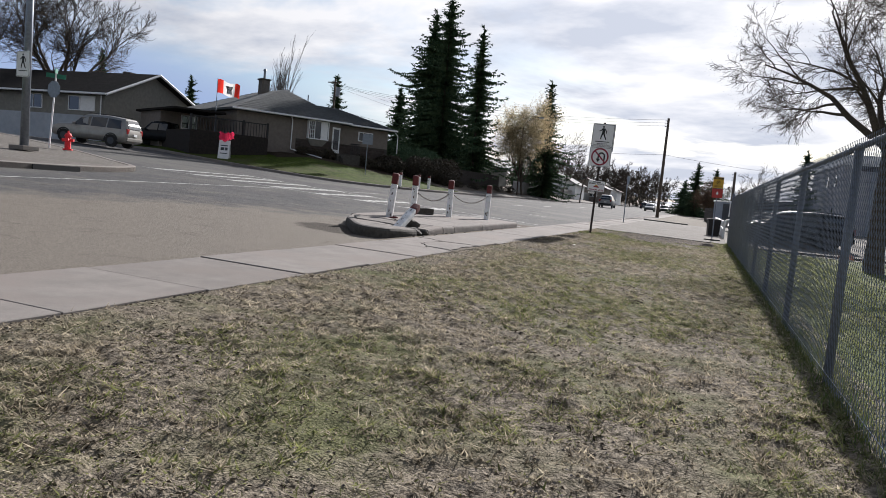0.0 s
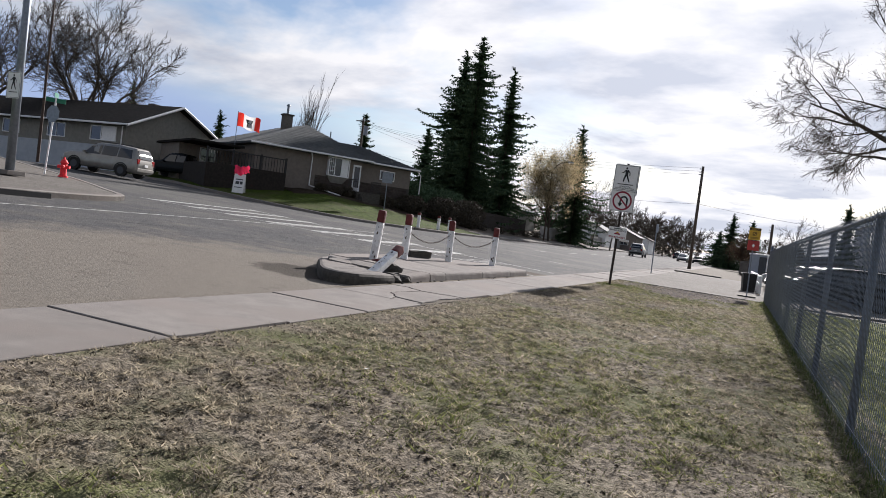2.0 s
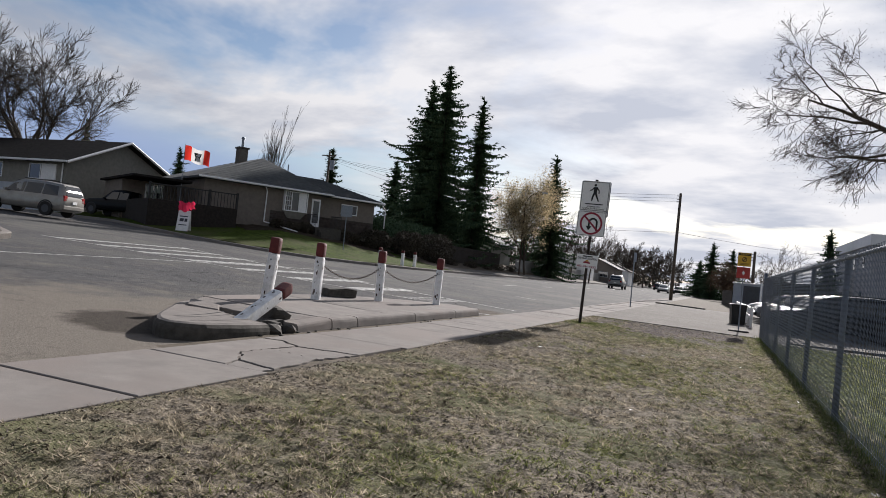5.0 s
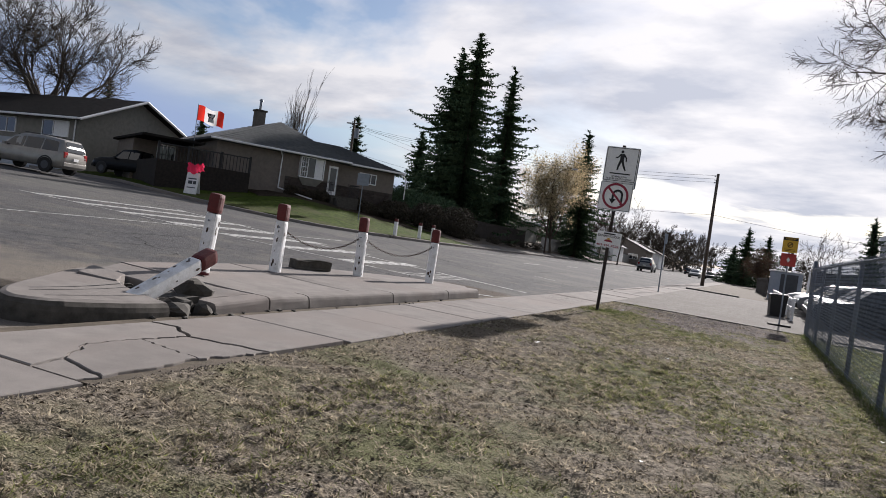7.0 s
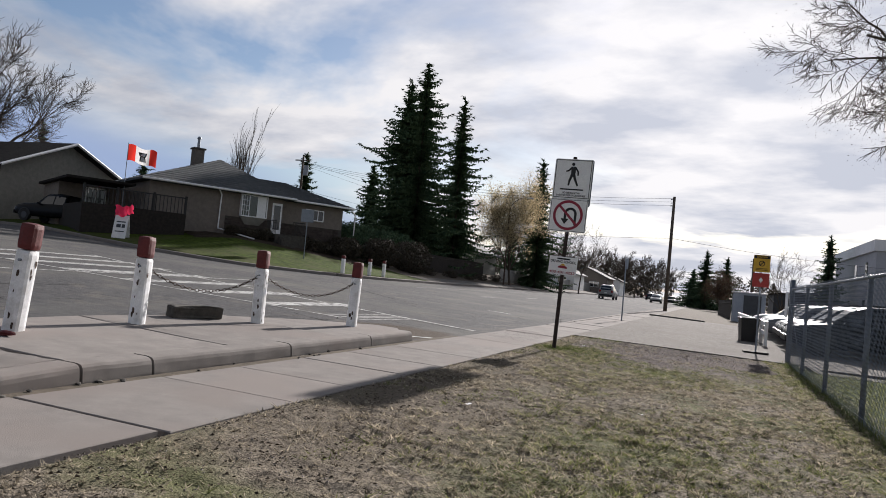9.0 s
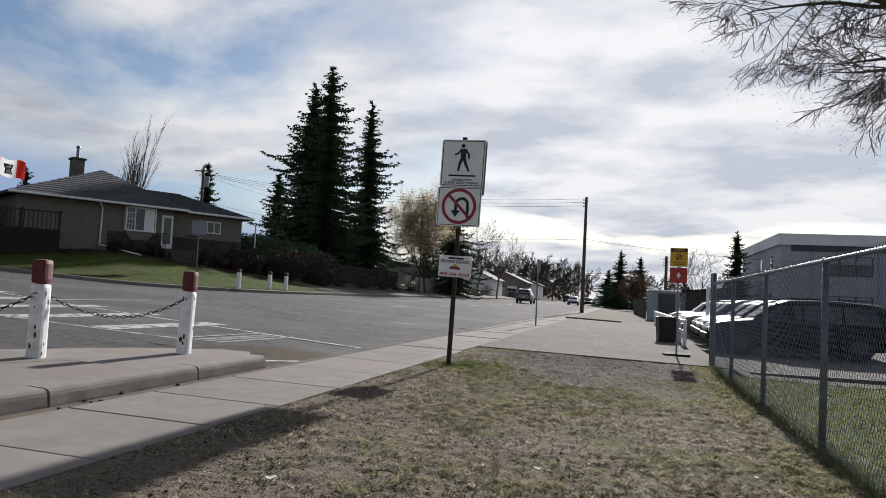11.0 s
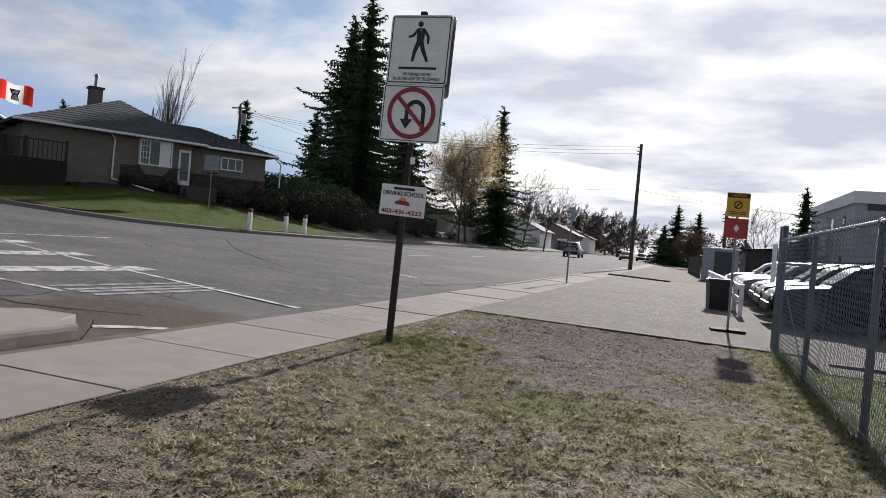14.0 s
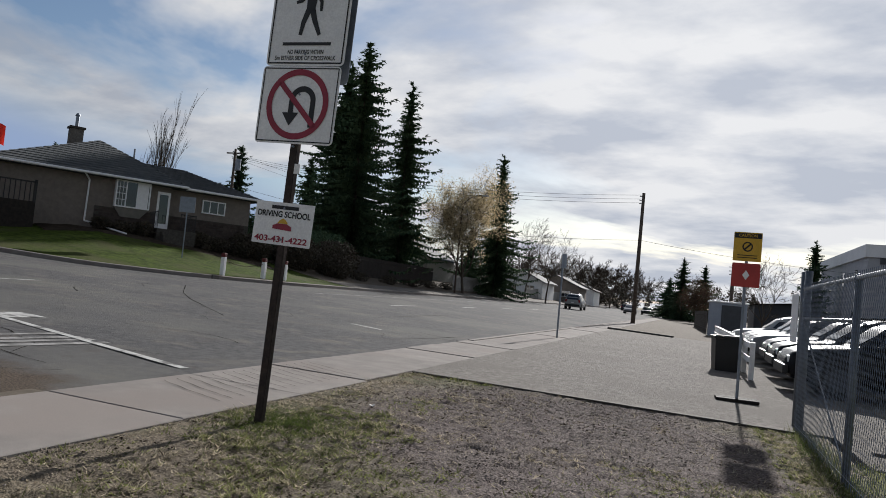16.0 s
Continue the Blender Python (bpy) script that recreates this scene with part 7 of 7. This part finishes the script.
def lamp(x, y, z, h, reach, rz, label):
    ob = thing("street_lamp", x, y, z, rz, label, "street lamp")
    bm = bmesh.new()
    rod(bm, (0, 0, 0), (0, 0, h * 0.82), 0.09, 0.06, n=10)
    pts = [Vector((reach * (1 - math.cos(t)) * 0.8, 0, h * 0.82 + h * 0.18 * math.sin(t))) for t in [k * math.pi / 2 / 6 for k in range(7)]]
    for p, q in zip(pts, pts[1:]):
        rod(bm, p, q, 0.05, 0.045, n=8)
    part("pole", bm, M["rust"], ob)
    bm = bmesh.new()
    box(bm, (reach * 0.8 - 0.1, -0.13, h - 0.10), (reach * 0.8 + 0.5, 0.13, h + 0.04), 0.03)
    part("lamp_head", bm, M["galv"], ob)


lamp(-20.1, 82.0, 1.0, 9.0, 2.2, 20, "slim dark street lamp with a curved arm")
lamp(-38.5, 33.6, 2.1, 10.5, 2.0, -40, "grey street lamp on the side street")


# ---- street corner across the crossing ----
def crossing_pole():
    x, y = -23.0, 20.1
    ob = thing("signal_pole", x, y, gz(x) + 0.14, 0, "thick grey street pole carrying a crossing sign", "pole")
    bm = bmesh.new()
    rod(bm, (0, 0, 0.1), (0, 0, 9.5), 0.15, 0.10, n=14)
    part("shaft", bm, M["galv"], ob, smooth=True)
    bm = bmesh.new()
    box(bm, (-0.34, -0.34, 0), (0.34, 0.34, 0.16), 0.03)
    part("footing", bm, M["concrete"], ob)
    pn = crossing_panel(ob, 3.0, -0.18, 0.62, 0.88, False)


crossing_pole()


def hydrant():
    x, y = -25.1, 24.0
    ob = thing("fire_hydrant", x, y, gz(x) + 0.14, 30, "red cast-iron fire hydrant on the corner", "fire hydrant")
    bm = bmesh.new()
    rod(bm, (0, 0, 0), (0, 0, 0.06), 0.19, n=16); rod(bm, (0, 0, 0.06), (0, 0, 0.58), 0.125, 0.115, n=16); rod(bm, (0, 0, 0.56), (0, 0, 0.60), 0.16, n=16)
    part("barrel", bm, M["bright_red"], ob)
    bm = bmesh.new()
    bmesh.ops.create_uvsphere(bm, u_segments=16, v_segments=8, radius=0.13, matrix=Matrix.Translation((0, 0, 0.60)))
    rod(bm, (0, 0, 0.70), (0, 0, 0.80), 0.035, n=6)
    part("bonnet", bm, M["bright_red"], ob)
    for d in ((1, 0), (-1, 0), (0, -1)):
        bm = bmesh.new()
        rod(bm, (d[0] * 0.08, d[1] * 0.08, 0.42), (d[0] * 0.23, d[1] * 0.23, 0.42), 0.065 if d[1] == 0 else 0.085, n=10)
        part("nozzle", bm, M["bright_red"], ob)


hydrant()


def stop_sign():
    x, y = -25.6, 24.0
    ob = thing("stop_sign", x, y, gz(x) + 0.12, 0, "grey back of a stop sign with green street blades", "street sign")
    ob.matrix_basis = pose(x - 0.4, y - 0.1, gz(x) + 0.12, 0, 4, 0)
    bm = bmesh.new()
    rod(bm, (0, 0, 0), (0, 0, 3.1), 0.035, n=8)
    part("post", bm, M["white"], ob, "pale post")
    bm = bmesh.new()
    pts = [(0.36 * math.cos(radians(22.5 + 45 * k)), 0.36 * math.sin(radians(22.5 + 45 * k))) for k in range(8)]
    a = [bm.verts.new((p[0], -0.05, 2.45 + p[1])) for p in pts]
    b = [bm.verts.new((p[0], -0.042, 2.45 + p[1])) for p in pts]
    bm.faces.new(a); bm.faces.new(b[::-1])
    for i in range(8):
        bm.faces.new((a[i], b[i], b[(i + 1) % 8], a[(i + 1) % 8]))
    bmesh.ops.recalc_face_normals(bm, faces=bm.faces[:])
    part("octagon", bm, M["galv"], ob, "grey metal back of the octagon")
    green = paint("street_green", (0.02, 0.16, 0.10), rough=0.5)
    for k, (z, r) in enumerate(((3.0, 30), (3.2, -50))):
        bm = bmesh.new()
        box(bm, (-0.38, -0.01, z - 0.09), (0.38, 0.01, z + 0.09), 0.004, Matrix.Rotation(radians(r), 4, "Z"))
        part("street_blade", bm, green, ob, "green street name blade")


stop_sign()


def a_board():
    x, y = -30.6, 42.1
    z = lot_z(x, y) + 0.02
    ob = thing("sandwich_board", x, y, z, 24, "white sandwich board with pink flags on the lawn", "sign board")
    ob.matrix_basis = pose(x, y, z, 0, 0, 24) @ Matrix.Diagonal((1.2, 1.2, 1.15, 1))
    for s in (-1, 1):
        bm = bmesh.new()
        box(bm, (-0.30, -0.012, -0.08), (0.30, 0.012, 1.05), 0.005, Matrix.Translation((0, s * 0.26, 0)) @ Matrix.Rotation(radians(-s * -14), 4, "X"))
        p = part("board", bm, M["white"], ob)
    bm = bmesh.new()
    m = Matrix.Translation((0, -0.26, 0)) @ Matrix.Rotation(radians(-14), 4, "X")
    for x0, x1, z0, z1 in ((-0.18, 0.02, 0.45, 0.62), (0.06, 0.2, 0.45, 0.62), (-0.2, 0.2, 0.7, 0.76), (-0.2, 0.2, 0.24, 0.29)):
        f = bm.faces.new([bm.verts.new(m @ Vector(p)) for p in ((x0, -0.016, z0), (x1, -0.016, z0), (x1, -0.016, z1), (x0, -0.016, z1))])
    part("print", bm, M["dark_band"], ob)
    neon = leafy("neon_cloth", (0.90, 0.05, 0.13), (0.95, 0.08, 0.18), 0.5)
    for k, (x0, x1, z0, z1) in enumerate(((-0.33, 0.20, 0.98, 1.46), (0.17, 0.50, 1.10, 1.50))):
        bm = bmesh.new()
        n = 8
        grid = [[bm.verts.new((x0 + (x1 - x0) * i / n + 0.03 * math.sin(2.0 * j + k), -0.06 - 0.05 * k + 0.06 * math.sin(1.1 * i + 0.6 * j), z0 + (z1 - z0) * j / 5 + 0.05 * math.sin(0.9 * i + 2 * k))) for j in range(6)] for i in range(n + 1)]
        for p, q in zip(grid, grid[1:]):
            for j in range(5):
                bm.faces.new((p[j], q[j], q[j + 1], p[j + 1]))
        part("pennant", bm, neon, ob, "bright pink cloth", smooth=True)


a_board()

# three small white posts across the street, with chains
WP = [(-20.0, 47.6), (-19.75, 50.5), (-19.6, 52.2)]
for x, y in WP:
    ob = thing("bollard", x, y, gz(x) + 0.13, 0, "small white wooden post at the far kerb", "bollard", "far posts")
    bm = bmesh.new()
    box(bm, (-0.09, -0.09, -0.05), (0.09, 0.09, 0.82), 0.02)
    part("shaft", bm, M["white"], ob)
    bm = bmesh.new()
    box(bm, (-0.092, -0.092, 0.82), (0.092, 0.092, 1.0), 0.03)
    part("cap", bm, M["red"], ob, "dark red top")
for a, b in zip(WP, WP[1:]):
    chain((a[0], a[1], gz(a[0]) + 0.85), (b[0], b[1], gz(b[0]) + 0.85), 0.2, 0.02)
bm = bmesh.new()
prism(bm, [(-19.75, 46.6), (-19.05, 53.2), (-20.3, 53.2), (-20.7, 46.6)], -0.1, 0.135)
structure(mesh_ob("far_corner_slab", drape(bm), M["slab"]), "concrete landing of the far corner", "pavement")


def bush(x, y, z, r, h, seed, label, n=9000, m="shrub", name="bush"):
    rnd = random.Random(seed)
    ob = thing(name, x, y, z, 0, label, "bush")
    V, F = [], []
    for k in range(40):
        a, t = rnd.uniform(0, 6.28), rnd.uniform(0.2, 1)
        tube(V, F, [Vector((0, 0, -0.1)), Vector((r * 0.4 * t * math.cos(a), r * 0.4 * t * math.sin(a), h * 0.5)), Vector((r * t * math.cos(a), r * t * math.sin(a), h * rnd.uniform(0.6, 1.0)))], 0.02, 0.006, 3)
    soup("stems", V, F, M["twig"], ob)
    V, F = [], []
    for k in range(n):
        a, u, q = rnd.uniform(0, 6.283), rnd.uniform(0, 1), rnd.random() ** 0.4
        p = Vector((r * q * math.cos(a) * math.sin(0.4 + 2.2 * u), r * q * math.sin(a) * math.sin(0.4 + 2.2 * u), h * (0.05 + 0.95 * u) * (0.85 + 0.15 * rnd.random())))
        s = rnd.uniform(0.04, 0.11)
        b = len(V)
        V += [tuple(p + Vector((rnd.uniform(-s, s), rnd.uniform(-s, s), rnd.uniform(-s, s)))) for _ in range(3)]
        F.append((b, b + 1, b + 2))
    tagged(soup("foliage", V, F, M[m], ob), kind="stuff")


bush(-22.2, 62.5, 1.2, 1.7, 2.6, 5, "twiggy brown shrub at the end of the fence")
bush(-23.6, 60.0, 1.5, 1.6, 2.2, 6, "dark twiggy hedge by the bungalow")
bush(-25.2, 57.3, 1.8, 1.4, 1.7, 7, "dark twiggy hedge by the bungalow")
for k in range(5):
    bush(-26.8 - 0.05 * k, 60.0 + 2.6 * k, 1.7, 2.0, 3.1, 20 + k, "dense dark hedge behind the wooden fence", 14000, "needle")
for k, (u, v, rr, hh) in enumerate(((0.9, -1.0, 0.55, 0.7), (1.9, -1.3, 0.6, 0.65), (2.9, -1.2, 0.6, 0.8), (5.9, -1.0, 0.7, 0.9), (7.1, -1.1, 0.75, 0.8), (8.5, -1.0, 0.8, 0.9))):
    bx, by = -30.4 + u * math.cos(radians(58)) - v * math.sin(radians(58)), 49.5 + u * math.sin(radians(58)) + v * math.cos(radians(58))
    bush(bx, by, lot_z(bx, by), rr, hh, 90 + k, "low dark twiggy shrub in the garden bed", 1800)
bush(-25.9, 54.2, 2.1, 0.9, 1.0, 10, "brown shrub under the small window", 900)
for k in range(5):
    bush(-21.8 + rng.uniform(-0.6, 0.6), 66 + 4.4 * k, 1.25, 0.8, 0.7, 30 + k, "low dead scrub along the far footpath", 700)


# ---- grass of the verge ----
def blades(name, n, x0, x1, y0, y1, hmin, hmax, material, label, seed, keep):
    g = np.random.RandomState(seed)
    x, y = g.uniform(x0, x1, n), y0 + (y1 - y0) * g.uniform(0, 1, n) ** 1.0
    ok = np.array([keep(a, b) for a, b in zip(x, y)]) > g.uniform(0, 1, n)
    x, y = x[ok], y[ok]
    n = len(x)
    a = g.uniform(0, 6.283, n)
    w = g.uniform(0.0025, 0.0075, n)
    tuft = np.array([noise.noise((p * 9, q * 9, 2)) + 0.6 * noise.noise((p * 3, q * 3, 5)) for p, q in zip(x, y)])
    h = g.uniform(hmin, hmax, n) * np.clip(1.0 + 2.6 * tuft, 0.3, 3.2)
    l = g.uniform(0.4, 3.0, n) * h
    b = g.uniform(0, 6.283, n)
    z = -0.0243 * x
    if x1 < 1.1:
        z = z + RELIEF[np.clip(((x - RX0) / (RX1 - RX0) * RNX).astype(int), 0, RNX), np.clip(((y - RY0) / (RY1 - RY0) * RNY).astype(int), 0, RNY)]
    V = np.zeros((n, 3, 3))
    V[:, 0] = np.stack([x - w * np.cos(a), y - w * np.sin(a), z], 1)
    V[:, 1] = np.stack([x + w * np.cos(a), y + w * np.sin(a), z], 1)
    V[:, 2] = np.stack([x + l * np.cos(b), y + l * np.sin(b), z + h], 1)
    me = bpy.data.meshes.new(name)
    me.vertices.add(3 * n)
    me.vertices.foreach_set("co", V.ravel())
    me.loops.add(3 * n)
    me.loops.foreach_set("vertex_index", np.arange(3 * n))
    me.polygons.add(n)
    me.polygons.foreach_set("loop_start", np.arange(n) * 3)
    me.polygons.foreach_set("loop_total", np.full(n, 3))
    me.update(calc_edges=True)
    me.materials.append(material)
    return tagged(new(name, me), label, "grass", kind="stuff")


def turf_cover(x, y):
    c = 0.62 + 0.9 * noise.noise((x * 0.55, y * 0.55, 3.0)) + 0.5 * noise.noise((x * 2.1, y * 2.1, 7.0))
    if x < -2.9:
        c -= 0.45 * (-2.9 - x) / 0.95 * (1.0 if y < 24.5 else 0.3)
    if y > 25.8 and -3.4 < x < 0.6:
        c -= 0.8
    elif y > 22.8 and -2.3 < x < 0.2:
        c -= 0.45
    if x > 0.3:
        c += 0.3
    return max(0.05, c)


def green_cover(x, y):
    c = 0.25 + 1.1 * noise.noise((x * 0.45 + 9, y * 0.45, 1.0)) + 0.4 * noise.noise((x * 1.7, y * 1.7, 2.0))
    if x > 0.45:
        c += 0.55
    if (x + 3.05) ** 2 + (0.7 * (y - 25.0)) ** 2 < 0.5 + 0.4 * noise.noise((x * 3, y * 3, 8)):
        c += 1.5
    if y > 25.8 and -2.6 < x < 0.5:
        c -= 0.8
    if x < -3.0 and y < 24:
        c -= 0.5
    return max(0.0, c)


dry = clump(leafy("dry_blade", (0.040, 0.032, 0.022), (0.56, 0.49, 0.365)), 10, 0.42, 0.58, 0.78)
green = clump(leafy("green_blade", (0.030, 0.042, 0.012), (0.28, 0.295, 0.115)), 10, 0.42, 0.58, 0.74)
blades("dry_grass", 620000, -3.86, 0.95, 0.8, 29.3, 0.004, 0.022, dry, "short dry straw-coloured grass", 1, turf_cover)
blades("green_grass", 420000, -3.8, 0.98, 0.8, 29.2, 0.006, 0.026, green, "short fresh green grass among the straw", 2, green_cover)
blades("field_grass", 130000, 1.0, 7.0, 2.0, 28.0, 0.015, 0.05, green, "green field grass behind the fence", 3, lambda x, y: 0.9)

# clods and pebbles of the bare earth
rnd = random.Random(12)
V, F = [], []
for k in range(30000):
    x, y = rnd.uniform(-3.85, 0.9), rnd.uniform(1, 29.2)
    if k % 2:
        x, y = -1.5 + rnd.gauss(0, 1.1), 29.25 - abs(rnd.gauss(0, 1.9))
        if not (-3.7 < x < 0.8 and y > 24):
            continue
    s = rnd.uniform(0.003, 0.010)
    b = len(V)
    z = gz(x) + RELIEF[int((x - RX0) / (RX1 - RX0) * RNX), int((y - RY0) / (RY1 - RY0) * RNY)]
    V += [(x - s, y - s * 0.6, z), (x + s, y - s * rnd.random(), z), (x + s * rnd.uniform(-1, 1), y + s, z), (x, y, z + s * rnd.uniform(0.35, 0.95))]
    F += [(b, b + 1, b + 3), (b + 1, b + 2, b + 3), (b + 2, b, b + 3)]
tagged(soup("pebbles", V, F, mat("pebble", (0.10, 0.084, 0.078), (0.27, 0.235, 0.22), island=True, rough=0.9, bump=0)), "small stones and clods on the bare earth", "pebbles", kind="stuff")

# fresh clump of grass round the foot of the sign
V, F = [], []
for k in range(5200):
    r, a = 0.75 * abs(rnd.gauss(0, 0.5)), rnd.uniform(0, 6.283)
    x, y = -3.25 + r * math.cos(a), 25.0 + 1.25 * r * math.sin(a)
    if x < -3.83:
        continue
    b, hh, q, w = len(V), rnd.uniform(0.010, 0.038), rnd.uniform(0, 6.283), rnd.uniform(0.002, 0.005)
    z = gz(x) + RELIEF[int((x - RX0) / (RX1 - RX0) * RNX), int((y - RY0) / (RY1 - RY0) * RNY)]
    V += [(x - w * math.cos(q), y - w * math.sin(q), z), (x + w * math.cos(q), y + w * math.sin(q), z), (x + rnd.gauss(0, 0.02), y + rnd.gauss(0, 0.02), z + hh)]
    F.append((b, b + 1, b + 2))
tagged(soup("sign_grass", V, F, leafy("fresh_blade", (0.03, 0.05, 0.012), (0.10, 0.125, 0.036), 0.4)), "fresh green grass tuft round the sign post", "grass", kind="stuff")

# dark dead leaves and clods on the worn side of the strip
V, F = [], []
for k in range(60000):
    x, y = -3.82 + abs(rnd.gauss(0, 2.4)), rnd.uniform(0.8, 29.2)
    if x > 0.8 or noise.noise((x * 1.6, y * 1.6, 11)) + 0.5 * noise.noise((x * 6, y * 6, 3)) + rnd.uniform(-0.35, 0.35) < 0.02:
        continue
    s, a = rnd.uniform(0.004, 0.017), rnd.uniform(0, 6.283)
    b = len(V)
    z = gz(x) + 0.003 + RELIEF[int((x - RX0) / (RX1 - RX0) * RNX), int((y - RY0) / (RY1 - RY0) * RNY)]
    c, sn = math.cos(a) * s, math.sin(a) * s
    V += [(x + c, y + sn, z), (x - 0.5 * sn, y + 0.5 * c, z + rnd.uniform(0.2, 0.9) * s), (x - c, y - sn, z + rnd.uniform(0.0, 0.4) * s), (x + 0.5 * sn, y - 0.5 * c, z + rnd.uniform(0.0, 0.5) * s)]
    F += [(b, b + 1, b + 2), (b, b + 2, b + 3)]
tagged(soup("dead_leaves", V, F, mat("dead_leaf", (0.030, 0.024, 0.018), (0.125, 0.100, 0.072), island=True, rough=0.95, bump=0, spec=0.05)), "dark dead leaf scraps and clods on the worn grass", "leaf litter", kind="stuff")

# crumbs of soil where the turf meets the footpath
V, F = [], []
for k in range(4200):
    y = rnd.uniform(0.5, 29.3)
    if noise.noise((y * 1.7, 0, 0)) + rnd.uniform(-0.3, 0.3) < 0:
        continue
    x, s = -3.84 + rnd.gauss(0, 0.026), rnd.uniform(0.003, 0.012)
    b, z = len(V), gz(-3.85) - 0.004
    V += [(x - s, y - s * rnd.uniform(0.5, 1), z), (x + s, y - s * rnd.random(), z), (x + s * rnd.uniform(-1, 1), y + s, z), (x, y, z + 0.006 + s * rnd.uniform(0.2, 0.7))]
    F += [(b, b + 1, b + 3), (b + 1, b + 2, b + 3), (b + 2, b, b + 3)]
tagged(soup("edge_soil", V, F, mat("soil_crumb", (0.07, 0.058, 0.046), (0.20, 0.17, 0.135), island=True, rough=0.95, bump=0)), "crumbled soil along the footpath's edge", "soil", kind="stuff")

# litter
for k, (x, y, s) in enumerate(((-1.3, 18.6, 0.05), (-2.75, 17.5, 0.06), (-0.25, 17.6, 0.04), (0.2, 19.2, 0.035), (-3.1, 26.3, 0.06), (-2.4, 7.4, 0.05), (0.75, 15.8, 0.05), (0.8, 11.6, 0.06), (-0.9, 13.2, 0.03), (0.3, 24.4, 0.04), (-1.9, 21.8, 0.03))):
    bm = bmesh.new()
    bmesh.ops.create_grid(bm, x_segments=3, y_segments=3, size=s * 0.5)
    for v in bm.verts:
        v.co.y *= 0.6
        v.co.z = 0.012 + 0.5 * s * abs(noise.noise(v.co * 20 + Vector((k, 0, 0))))
    o = mesh_ob("litter", bm, M["white"])
    o.matrix_basis = pose(x, y, gz(x) + 0.004, 0, 0, 40 * k)
    tagged(o, "scrap of pale paper litter on the grass", "litter", "litter")
for k, (x, y, L) in enumerate(((-2.2, 18.0, 0.22), (-2.3, 8.2, 0.16), (-0.6, 9.0, 0.2))):
    bm = bmesh.new()
    rod(bm, (-L / 2, 0, 0.01), (0, 0.02, 0.02), 0.006, 0.005, n=5); rod(bm, (0, 0.02, 0.02), (L / 2, -0.01, 0.008), 0.005, 0.003, n=5)
    o = mesh_ob("twig", bm, M["bark"])
    o.matrix_basis = pose(x, y, gz(x), 0, 0, 70 * k)
    tagged(o, "short fallen twig on the grass", "twig", "fallen twigs")
